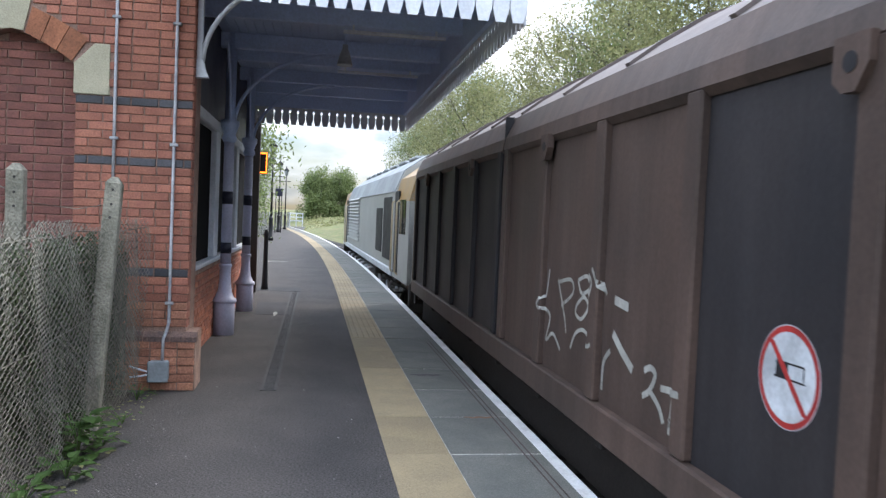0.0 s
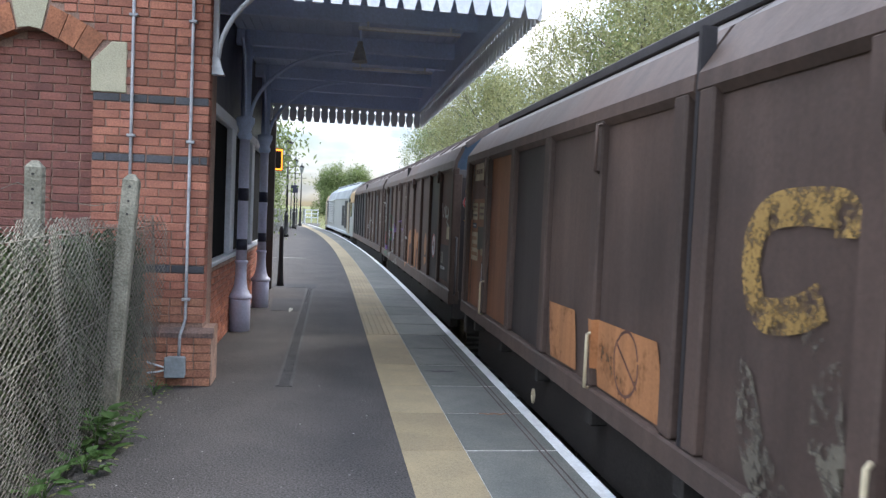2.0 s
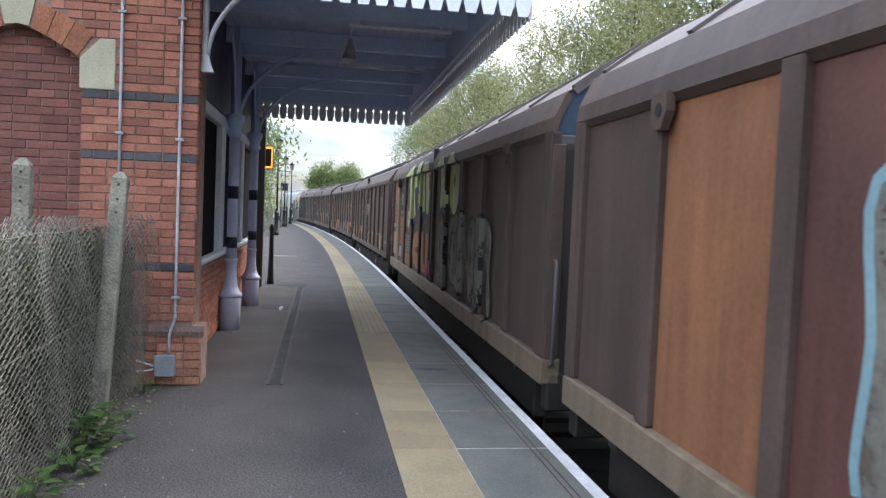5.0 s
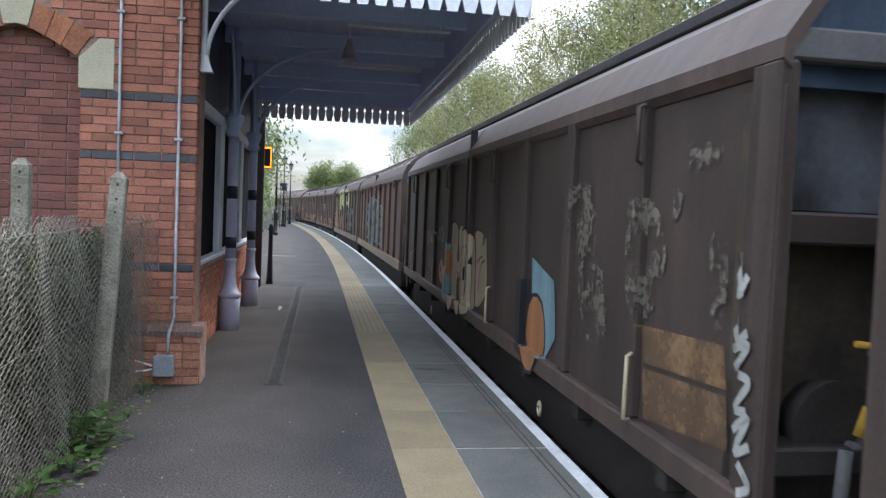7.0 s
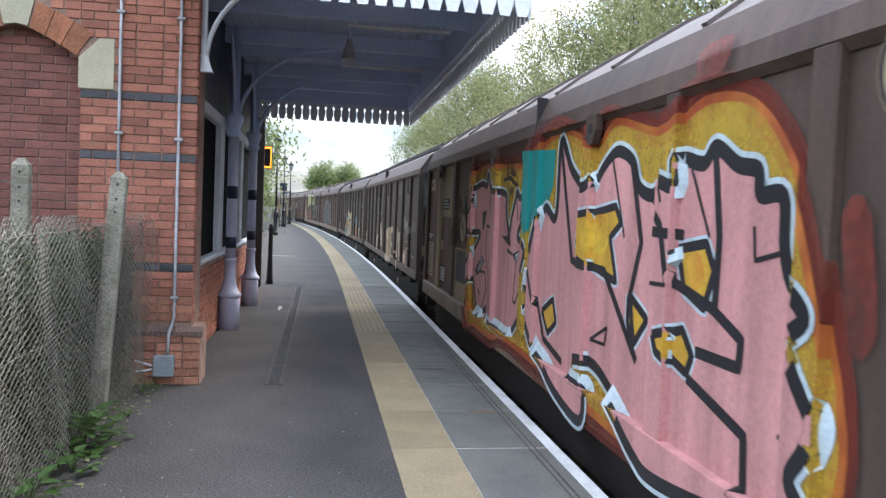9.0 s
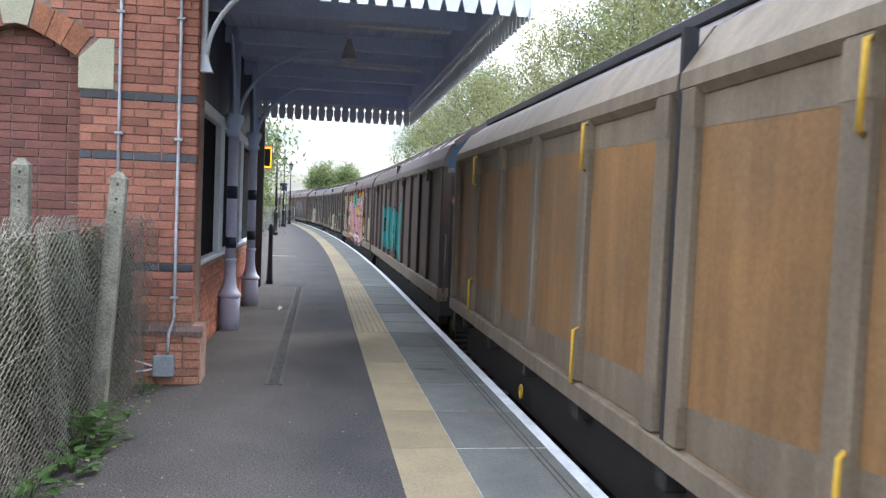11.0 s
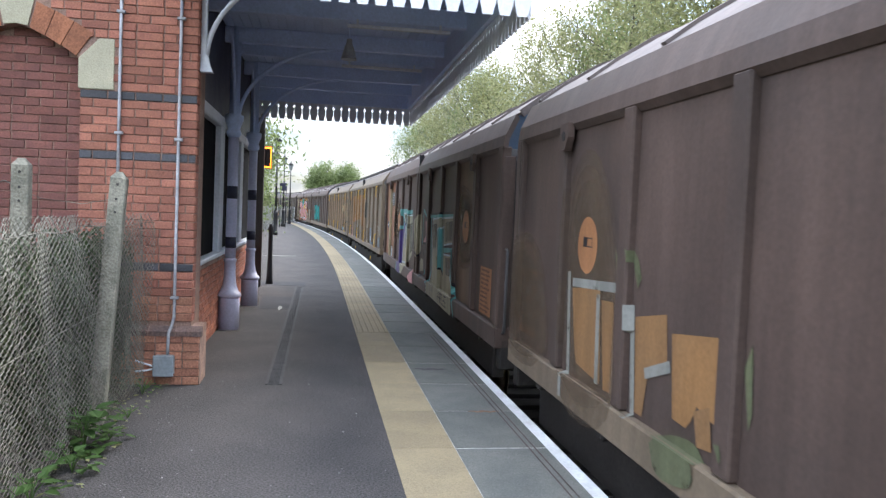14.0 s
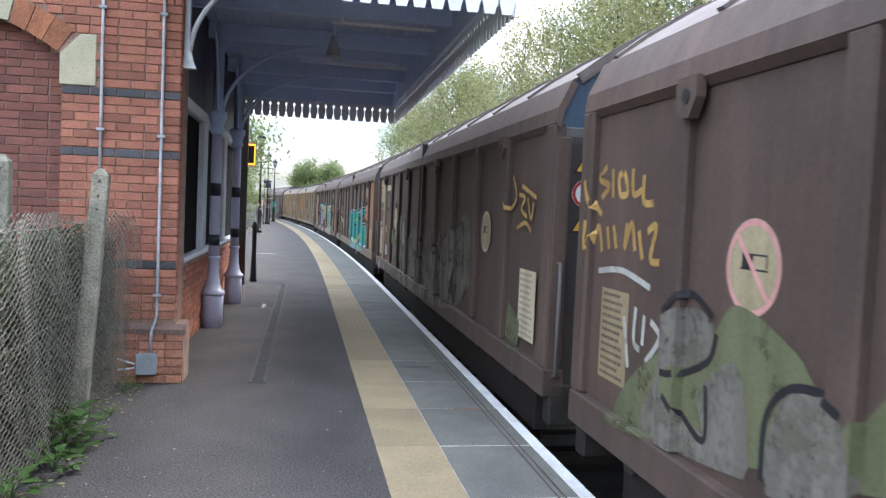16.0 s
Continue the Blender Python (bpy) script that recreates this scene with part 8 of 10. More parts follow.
paint(v, 'a', 'graffiti', 'p_yellow', [[(7.85, 1.56), (8.2, 1.6), (8.3, 1.5), (8.13, 1.41), (8.26, 1.15), (8.06, 1.18), (7.68, 1.24), (7.49, 1.35), (7.58, 1.54)], [(9.07, 1.39), (9.35, 1.43), (9.44, 1.31), (9.36, 1.13), (9.15, 1.2)], [(8.92, 0.94), (9.16, 1.0), (9.27, 0.89), (9.22, 0.8), (8.97, 0.86)], [(8.47, 1.1), (8.74, 0.99), (8.56, 0.82), (8.47, 0.94)], [(6.74, 0.78), (7.02, 0.9), (7.12, 0.74), (6.92, 0.63)]], lift=0.0234, label='yellow openings between the letters')
paint(v, 'a', 'graffiti', 'p_black', lines=[(0.05, [(7.85, 1.56), (8.2, 1.6), (8.3, 1.5), (8.13, 1.41), (8.26, 1.15), (8.06, 1.18), (7.68, 1.24), (7.49, 1.35), (7.58, 1.54), (7.85, 1.56)]), (0.05, [(9.07, 1.39), (9.35, 1.43), (9.44, 1.31), (9.36, 1.13), (9.15, 1.2), (9.07, 1.39)]), (0.05, [(8.92, 0.94), (9.16, 1.0), (9.27, 0.89), (9.22, 0.8), (8.97, 0.86), (8.92, 0.94)]), (0.05, [(8.47, 1.1), (8.74, 0.99), (8.56, 0.82), (8.47, 0.94), (8.47, 1.1)]), (0.05, [(6.74, 0.78), (7.02, 0.9), (7.12, 0.74), (6.92, 0.63), (6.74, 0.78)])], lift=0.0239)
paint(v, 'a', 'graffiti', 'p_flame', [smooth([(7.65, 1.47), (8.01, 1.55), (8.09, 1.34), (7.78, 1.3)], True, 4), smooth([(9.16, 1.34), (9.3, 1.38), (9.35, 1.25), (9.23, 1.21)], True, 4)], lift=0.0244)
paint(v, 'a', 'graffiti', 'p_black', lines=[(0.055, [(7.05, 2.06), (7.42, 1.22), (8.06, 1.2), (8.62, 0.74)]), (0.055, [(8.42, 1.86), (8.61, 1.4), (8.49, 1.1), (8.56, 0.86)]), (0.055, [(8.72, 1.66), (8.95, 1.5), (9.05, 1.22), (9.44, 1.14), (9.7, 1.04), (9.69, 0.92), (9.3, 0.92)]), (0.055, [(9.39, 1.86), (9.47, 1.46), (9.46, 1.11)]), (0.055, [(9.23, 0.78), (9.76, 0.65), (9.78, 0.4)]), (0.055, [(6.39, 1.11), (6.82, 0.57), (7.3, 0.48)]), (0.055, [(8.82, 1.47), (9.12, 1.46)])], lift=0.0249, label='black letter outlines')
paint(v, 'a', 'graffiti', 'p_black', lines=[(0.022, [(9.75, 1.52), (9.77, 1.38), (9.95, 1.42)]), (0.022, [(10.0, 0.72), (10.06, 0.7)]), (0.022, [(8.86, 1.2), (9.12, 1.21)]), (0.022, [(8.11, 1.9), (8.36, 1.42)]), (0.022, [(9.17, 1.78), (9.38, 1.46)]), (0.022, [(8.9, 1.7), (8.94, 1.62)]), (0.022, [(7.87, 0.74), (8.16, 0.86), (8.13, 0.75), (7.87, 0.74)])], lift=0.0254)
sign(v, 10.63, 2.04, 0.0259, ground='van_cream', ring='van_dark2')
plate(v, 10.6, 11.25, 0.45, 0.95, 'van_cream', 0.016)
plate(v, 10.68, 11.15, 0.55, 0.9, 'p_black', 0.018, ink='p_grey', rows=4)
paint(v, 'a', 'paint_patch', 'van_cream', [rect(11.6, 12.3, 0.5, 1.2)], lift=0.0269)
# van 10
v = make_van('a', 'brown sliding-side goods van with teal and blue graffiti', panels={1: 'van_black'}, sole='van_khaki')
VANS[8] = v
paint(v, 'a', 'graffiti', 'p_teal', [smooth([(3.0, 0.59), (3.02, 1.1), (2.98, 1.61), (3.48, 1.69), (3.89, 1.51), (3.84, 1.1), (3.95, 0.69), (3.81, 0.54), (3.52, 0.98), (3.38, 0.59)], True, 4), smooth([(3.95, 1.06), (4.03, 1.48), (4.42, 1.64), (4.84, 1.46), (4.87, 1.06), (4.82, 0.65), (4.42, 0.51), (4.01, 0.67)], True, 4), smooth([(4.9, 1.49), (5.19, 1.54), (5.28, 1.12), (5.47, 1.49), (5.72, 1.44), (5.68, 1.02), (5.75, 0.56), (5.44, 0.52), (5.33, 0.87), (5.19, 0.56), (4.88, 0.61), (4.94, 1.02)], True, 4), smooth([(5.85, 0.58), (5.87, 1.02), (5.89, 1.47), (6.32, 1.55), (6.73, 1.37), (6.68, 1.02), (6.79, 0.68), (6.65, 0.53), (6.37, 0.9), (6.23, 0.58)], True, 4), smooth([(6.8, 1.05), (6.88, 1.56), (7.27, 1.72), (7.64, 1.54), (7.67, 1.05), (7.62, 0.55), (7.27, 0.41), (6.86, 0.57)], True, 4)], lift=0.0029, label='teal graffiti letters with black outlines')
paint(v, 'a', 'graffiti', 'p_black', lines=[(0.05, smooth([(3.0, 0.59), (3.02, 1.1), (2.98, 1.61), (3.48, 1.69), (3.89, 1.51), (3.84, 1.1), (3.95, 0.69), (3.81, 0.54), (3.52, 0.98), (3.38, 0.59)], True, 4)), (0.05, smooth([(3.95, 1.06), (4.03, 1.48), (4.42, 1.64), (4.84, 1.46), (4.87, 1.06), (4.82, 0.65), (4.42, 0.51), (4.01, 0.67)], True, 4)), (0.05, smooth([(4.9, 1.49), (5.19, 1.54), (5.28, 1.12), (5.47, 1.49), (5.72, 1.44), (5.68, 1.02), (5.75, 0.56), (5.44, 0.52), (5.33, 0.87), (5.19, 0.56), (4.88, 0.61), (4.94, 1.02)], True, 4)), (0.05, smooth([(5.85, 0.58), (5.87, 1.02), (5.89, 1.47), (6.32, 1.55), (6.73, 1.37), (6.68, 1.02), (6.79, 0.68), (6.65, 0.53), (6.37, 0.9), (6.23, 0.58)], True, 4)), (0.05, smooth([(6.8, 1.05), (6.88, 1.56), (7.27, 1.72), (7.64, 1.54), (7.67, 1.05), (7.62, 0.55), (7.27, 0.41), (6.86, 0.57)], True, 4))], lift=0.0034)
paint(v, 'a', 'graffiti', 'p_black', [smooth([(3.4, 1.12), (3.48, 1.26), (3.55, 1.15), (3.48, 1.04)], True, 4), smooth([(4.35, 1.08), (4.42, 1.22), (4.5, 1.11), (4.42, 1.0)], True, 4), smooth([(5.3, 1.04), (5.38, 1.18), (5.45, 1.07), (5.38, 0.96)], True, 4), smooth([(6.25, 1.04), (6.32, 1.18), (6.4, 1.07), (6.32, 0.96)], True, 4), smooth([(7.2, 1.07), (7.27, 1.21), (7.35, 1.1), (7.27, 0.99)], True, 4)], lift=0.0039)
end_signs(v)
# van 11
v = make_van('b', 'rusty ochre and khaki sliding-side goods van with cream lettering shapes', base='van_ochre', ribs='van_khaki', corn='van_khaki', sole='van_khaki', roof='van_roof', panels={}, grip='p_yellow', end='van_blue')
VANS[9] = v
for a, b in ((0.2, 6.3), (6.45, 12.6)):
    paint(v, 'b', 'paint_patch', 'van_khaki', [[(a, 2.16), (a, 1.98), (a + 2, 1.94), (a + 4.1, 1.99), (b, 1.95), (b, 2.16)], [(a, 0.43), (a, 0.62), (a + 1.5, 0.75), (a + 3, 0.6), (b, 0.68), (b, 0.43)]], lift=0.0018, label='dusty khaki paint over the ochre')
paint(v, 'b', 'lettering_shape', 'p_creamworn', lines=[(0.13, smooth([(11.71, 1.65), (12.08, 1.66), (12.21, 1.58), (12.24, 1.31), (12.14, 1.23), (11.77, 1.22), (11.62, 1.29), (11.59, 1.56)], True))], lift=0.0029, label='cream rounded lettering shape')
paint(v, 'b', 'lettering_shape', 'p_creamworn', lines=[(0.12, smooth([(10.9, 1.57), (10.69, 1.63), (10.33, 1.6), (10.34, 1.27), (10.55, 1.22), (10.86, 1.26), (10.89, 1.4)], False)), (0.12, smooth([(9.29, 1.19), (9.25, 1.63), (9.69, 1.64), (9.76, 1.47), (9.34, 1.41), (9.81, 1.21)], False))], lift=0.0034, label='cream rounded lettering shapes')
paint(v, 'b', 'paint_patch', 'van_grey', [smooth([(11.55, 1.8), (11.78, 1.91), (11.96, 1.85), (11.94, 1.72), (11.67, 1.69)], True, 4), smooth([(12.12, 1.84), (12.31, 1.87), (12.41, 1.68), (12.27, 1.59)], True, 4), smooth([(11.66, 1.39), (11.92, 1.39), (11.93, 1.32), (11.72, 1.3)], True, 4)], lift=0.0039)
paint(v, 'b', 'graffiti', 'p_black', lines=[(0.06, smooth([(10.18, 0.62), (10.59, 0.94), (10.79, 1.05), (11.04, 1.11), (10.96, 0.82), (10.63, 0.69)], False)), (0.06, smooth([(11.27, 0.41), (11.44, 0.78), (11.78, 0.9), (12.11, 0.79), (12.25, 0.59), (12.2, 0.36), (11.91, 0.28)], False)), (0.06, smooth([(10.68, 0.44), (10.85, 0.64), (11.17, 0.69)], False)), (0.06, smooth([(9.46, 0.41), (9.57, 0.93), (9.92, 1.06)], False)), (0.06, smooth([(9.21, 0.58), (9.5, 0.22)], False)), (0.06, smooth([(11.28, 0.71), (11.38, 0.81)], False))], lift=0.0044, label='black spray-paint outlines')
paint(v, 'b', 'paint_patch', 'p_sky', [[(10.23, 0.59), (10.65, 0.61), (10.68, 0.44), (10.27, 0.44)]], lift=0.0049)
paint(v, 'b', 'paint_patch', 'van_red', [[(12.02, 0.93), (12.43, 0.93), (12.46, 0.76), (12.19, 0.74)]], lift=0.0054)
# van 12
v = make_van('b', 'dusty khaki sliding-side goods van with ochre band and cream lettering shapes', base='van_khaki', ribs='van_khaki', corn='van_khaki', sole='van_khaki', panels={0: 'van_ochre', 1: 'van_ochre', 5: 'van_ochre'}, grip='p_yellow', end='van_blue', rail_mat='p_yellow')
VANS[10] = v
SLIDE[0] = 0.07
paint(v, 'b', 'paint_patch', 'van_ochre', [[(2.5, 0.95), (2.5, 1.95), (4.9, 1.98), (6.3, 1.95), (6.3, 0.92), (5.9, 0.98), (5.6, 1.1), (4.9, 1.1)], [(6.45, 0.9), (6.45, 1.96), (7.0, 1.96), (7.0, 0.85)]], lift=0.0018, label='rusty ochre band')
paint(v, 'b', 'paint_patch', 'van_khaki', [[(0.2, 2.16), (0.2, 1.95), (2.5, 1.93), (2.5, 2.16)]], lift=0.0018)
paint(v, 'b', 'lettering_shape', 'p_creamworn', lines=[(0.14, smooth([(5.47, 1.62), (5.84, 1.63), (5.96, 1.57), (5.99, 1.32), (5.89, 1.25), (5.52, 1.22), (5.37, 1.29), (5.34, 1.54)], True))], lift=0.0029, label='cream rounded lettering shape')
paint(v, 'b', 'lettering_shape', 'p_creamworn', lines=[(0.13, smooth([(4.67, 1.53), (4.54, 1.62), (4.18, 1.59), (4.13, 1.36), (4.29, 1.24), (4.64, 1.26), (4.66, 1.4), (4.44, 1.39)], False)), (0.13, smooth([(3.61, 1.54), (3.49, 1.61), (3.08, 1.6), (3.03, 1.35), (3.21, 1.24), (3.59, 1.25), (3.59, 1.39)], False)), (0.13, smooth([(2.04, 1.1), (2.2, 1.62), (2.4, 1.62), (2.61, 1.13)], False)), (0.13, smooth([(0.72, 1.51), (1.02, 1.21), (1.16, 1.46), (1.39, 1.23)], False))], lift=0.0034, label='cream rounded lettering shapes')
paint(v, 'b', 'paint_patch', 'van_grey', [smooth([(5.8, 1.8), (5.93, 1.85), (6.05, 1.74), (6.04, 1.65), (5.86, 1.67)], True, 4), smooth([(5.51, 1.69), (5.64, 1.74), (5.78, 1.69), (5.71, 1.67), (5.57, 1.66)], True, 4), smooth([(5.4, 1.46), (5.61, 1.51), (5.83, 1.45), (5.81, 1.33), (5.48, 1.33)], True, 4)], lift=0.0039, label='bare grey primer patches')
paint(v, 'b', 'paint_patch', 'p_fadeblue', [[(2.98, 0.96), (3.8, 0.98), (3.88, 0.44), (3.09, 0.44)]], lift=0.0044)
sign(v, 3.35, 0.67, 0.0049, r=0.19, ground='plate')
plate(v, 4.07, 4.95, 0.47, 0.95, 'p_cream', 0.0059, name='paint_patch')
plate(v, 4.19, 4.9, 0.54, 0.91, 'p_slate', 0.0069, ink='p_black', rows=5, label='dark slate-blue notice board')
paint(v, 'b', 'graffiti', 'p_black', lines=[(0.03, smooth([(5.5, 0.68), (5.55, 0.52)], False)), (0.03, smooth([(5.6, 0.82), (5.68, 0.5)], False)), (0.03, smooth([(5.52, 0.63), (5.64, 0.65)], False)), (0.03, smooth([(5.71, 0.7), (5.71, 0.59), (5.79, 0.56), (5.79, 0.69), (5.71, 0.7)], False)), (0.03, smooth([(5.9, 0.57), (5.86, 0.76), (5.99, 0.79), (5.96, 0.69), (5.89, 0.65)], False))], lift=0.0079, label='thin black spray-paint tag')
paint(v, 'b', 'graffiti', 'p_pink', lines=[(0.06, smooth([(3.06, 0.99), (3.2, 1.14), (3.42, 1.15), (3.52, 0.99)], False)), (0.06, smooth([(2.13, 0.33), (2.24, 0.86), (2.58, 0.65), (2.54, 0.35)], False)), (0.06, smooth([(1.77, 0.38), (1.6, 0.96)], False))], lift=0.0084)
paint(v, 'b', 'paint_patch', 'van_grey', [rect(7.75, 8.1, 1.2, 1.7)], lift=0.0089)
paint(v, 'b', 'paint_patch', 'p_fadeblue', [[(9.23, 0.9), (10.27, 0.91), (10.35, 0.44), (9.33, 0.44)], [(11.67, 0.68), (12.64, 0.77), (12.71, 0.45), (11.71, 0.44)]], lift=0.0094, label='faded blue paint patch')
plate(v, 9.48, 9.89, 0.52, 0.66, 'plate', 0.0099)
plate(v, 11.74, 12.21, 0.65, 0.65, 'plate', 0.0109)
plate(v, 11.76, 12.19, 0.64, 0.66, 'p_fadeblue', 0.0119, ink='plate', rows=1)
paint(v, 'b', 'paint_patch', 'p_grey', [[(8.24, 0.95), (8.94, 1.0), (8.96, 0.91), (8.26, 0.87)]], lift=0.0129)
paint(v, 'b', 'paint_patch', 'van_grey', [[(8.31, 0.84), (8.96, 0.89), (9.03, 0.54), (8.37, 0.51)]], lift=0.0134)
paint(v, 'b', 'paint_patch', 'p_cream', [[(8.33, 0.48), (9.07, 0.51), (9.11, 0.44), (8.38, 0.44)], [(10.45, 0.61), (10.75, 0.63), (10.78, 0.44), (10.48, 0.44)]], lift=0.0139)
paint(v, 'b', 'graffiti', 'p_white', lines=[(0.02, smooth([(11.69, 1.02), (11.77, 0.89), (11.85, 1.04), (11.93, 0.86)], False)), (0.02, smooth([(11.94, 0.97), (12.04, 0.88), (12.05, 1.02), (12.1, 1.05)], False)), (0.02, smooth([(12.16, 0.96), (12.31, 0.94)], False)), (0.02, smooth([(12.22, 0.89), (12.26, 0.78), (12.32, 0.91)], False)), (0.02, smooth([(12.35, 1.04), (12.4, 0.95), (12.35, 0.8), (12.46, 0.85), (12.54, 0.87)], False)), (0.02, smooth([(11.74, 1.11), (11.83, 1.14)], False))], lift=0.0144, label='thin white spray-paint tag')
# van 13
SLIDE[0] = 0.0
v = make_van('a', 'sliding-side goods van with orange-red end and teal-edged graffiti', panels={0: 'van_orange', 1: 'van_orange', 2: 'van_brown', 8: 'van_warm', 9: 'van_brown'}, ribmap={1: 'van_cream'}, sole='van_brown')
VANS[11] = v
plate(v, 1.2, 1.95, 1.6, 1.91, 'p_black', 0.0039, ink='plate', rows=7)
plate(v, 0.41, 0.71, 1.06, 1.22, 'p_navy', 0.0049, ink='plate', rows=1)
plate(v, 1.44, 1.77, 0.42, 0.65, 'plate', 0.0059, ink='p_grey', rows=4, frame_mat='iron', label='white wagon label behind a wire holder', name='label_holder')
paint(v, 'a', 'paint_patch', 'p_dust', [smooth([(2.28, 1.4), (3.02, 1.77), (3.61, 1.38), (3.67, 0.93), (2.19, 0.92)], True, 4), smooth([(2.36, 1.38), (3.01, 1.71), (3.53, 1.36), (3.58, 0.98), (2.29, 0.96)], True, 4), smooth([(2.45, 1.37), (3.0, 1.65), (3.45, 1.35), (3.49, 1.02), (2.38, 1.01)], True, 4), smooth([(2.53, 1.36), (3.0, 1.59), (3.36, 1.34), (3.4, 1.06), (2.48, 1.06)], True, 4), smooth([(2.62, 1.34), (2.99, 1.53), (3.28, 1.33), (3.31, 1.11), (2.57, 1.1)], True, 4)], lift=0.0069)
sign(v, 3.05, 1.26, 0.0074, ground='p_orange', ring='p_orange', bar=False, r=0.19)
paint(v, 'a', 'graffiti', 'p_purple', [[(4.07, 1.27), (4.33, 1.24), (4.18, 1.03), (4.01, 0.71), (3.97, 0.47), (4.05, 0.22), (3.4, 0.22), (3.44, 0.48), (3.39, 0.84), (3.56, 1.02), (3.96, 1.12), (4.05, 1.08)]], lift=0.0084, label='purple graffiti fill')
paint(v, 'a', 'graffiti', 'p_black', [[(3.38, 0.89), (3.6, 1.02), (3.62, 0.88), (3.48, 0.65), (3.69, 0.59), (3.67, 0.49), (3.44, 0.48)], [(3.96, 1.09), (4.06, 1.08), (4.05, 0.86), (3.99, 0.71), (3.92, 0.79)]], lift=0.0087)
paint(v, 'a', 'graffiti', 'p_putty', [[(3.95, 1.45), (4.81, 1.45), (4.89, 1.19), (5.01, 0.97), (4.99, 1.41), (5.53, 1.43), (5.6, 0.71), (4.23, 0.2), (3.97, 0.47), (4.06, 0.75), (4.18, 0.99), (4.3, 1.16), (4.46, 1.23), (4.33, 1.26)]], lift=0.0089, label='putty and grey graffiti fill')
paint(v, 'a', 'graffiti', 'p_greymist', [[(5.07, 1.25), (5.5, 1.3), (5.57, 0.78), (5.16, 0.66)], [(4.13, 1.4), (4.78, 1.42), (4.79, 1.29), (4.5, 1.28)]], lift=0.0093)
paint(v, 'a', 'graffiti', 'p_black', [[(4.46, 1.13), (4.88, 0.88), (4.87, 0.81), (4.6, 0.6), (4.44, 0.77), (4.39, 1.0)], [(4.38, 1.24), (4.56, 1.25), (4.51, 1.18), (4.43, 1.2)]], lift=0.0096)
paint(v, 'a', 'graffiti', 'p_purple', [[(4.47, 1.09), (4.81, 0.88), (4.47, 0.86), (4.41, 0.99)], [(4.49, 0.76), (4.63, 0.72), (4.57, 0.66)]], lift=0.0099)
paint(v, 'a', 'graffiti', 'p_black', lines=[(0.05, [(3.98, 1.44), (4.16, 1.34), (4.34, 1.24), (4.56, 1.25)]), (0.03, [(4.9, 1.46), (4.9, 1.23), (4.98, 1.0)])], lift=0.0102)
paint(v, 'a', 'graffiti', 'p_halo', lines=[(0.028, [(3.95, 1.45), (4.81, 1.45), (4.88, 1.23), (5.01, 0.97), (4.99, 1.41), (5.53, 1.43)]), (0.028, [(3.95, 1.45), (4.36, 1.24)]), (0.028, smooth([(4.47, 1.22), (4.3, 1.14), (4.18, 0.97), (4.06, 0.75), (3.99, 0.48), (4.14, 0.23)])), (0.028, smooth([(4.47, 1.22), (4.39, 1.05), (4.41, 0.84), (4.6, 0.6)])), (0.028, [(4.6, 0.6), (4.87, 0.81), (4.87, 0.88), (4.48, 1.14)]), (0.03, [(3.91, 0.45), (4.43, 0.47), (4.89, 0.46)])], lift=0.0105)
paint(v, 'a', 'graffiti', 'p_turq', lines=[(0.075, [(3.73, 1.49), (4.82, 1.5)]), (0.075, [(5.52, 1.49), (4.94, 1.47), (4.92, 1.14)]), (0.07, smooth([(3.78, 1.47), (4.0, 1.35), (4.08, 1.18), (3.67, 1.14), (3.44, 1.03), (3.35, 0.83), (3.41, 0.45), (3.33, 0.24)])), (0.03, [(3.21, 0.96), (3.26, 0.63)])], lift=0.0109, label='bright teal graffiti edging')
paint(v, 'a', 'graffiti', 'p_putty', [[(6.09, 1.34), (6.74, 1.48), (6.88, 1.21), (6.84, 0.82), (6.49, 0.69), (6.23, 0.84)], [(6.81, 0.71), (7.18, 0.71), (7.2, 0.52), (6.74, 0.48)]], lift=0.0119)
paint(v, 'a', 'graffiti', 'p_pink', [[(7.25, 1.36), (7.45, 1.34), (7.59, 1.15), (7.57, 0.99), (7.01, 0.98), (7.37, 1.12)], [(5.47, 0.29), (6.22, 0.48), (6.3, 0.22), (5.65, 0.2)]], lift=0.0124)
paint(v, 'a', 'graffiti', 'p_turq', lines=[(0.05, [(7.02, 1.55), (7.01, 1.25), (6.97, 0.94)]), (0.05, [(7.06, 1.52), (7.4, 1.43)]), (0.05, [(7.4, 0.88), (7.67, 0.51)])], lift=0.0134)
paint(v, 'a', 'graffiti', 'p_black', lines=[(0.035, [(6.09, 1.34), (6.29, 0.85), (6.59, 0.74), (6.84, 0.82), (6.88, 1.21)]), (0.035, [(6.71, 0.69), (6.64, 0.46), (7.13, 0.43)]), (0.035, [(7.25, 1.36), (7.29, 1.11), (7.01, 0.98), (7.57, 0.99)]), (0.035, [(7.16, 0.84), (7.32, 0.61), (7.22, 0.42)])], lift=0.0139)
paint(v, 'a', 'graffiti', 'p_putty', [[(8.07, 1.4), (10.01, 1.46), (9.97, 1.11), (9.24, 1.05), (9.17, 1.31), (8.85, 1.25), (8.87, 0.83), (8.98, 0.7), (9.25, 0.65), (9.23, 0.92), (10.02, 0.95), (10.08, 0.69), (10.21, 0.58), (10.34, 0.2), (8.08, 0.25), (8.05, 0.43), (8.21, 0.6)]], lift=0.0144, label='putty graffiti letter with teal edges')
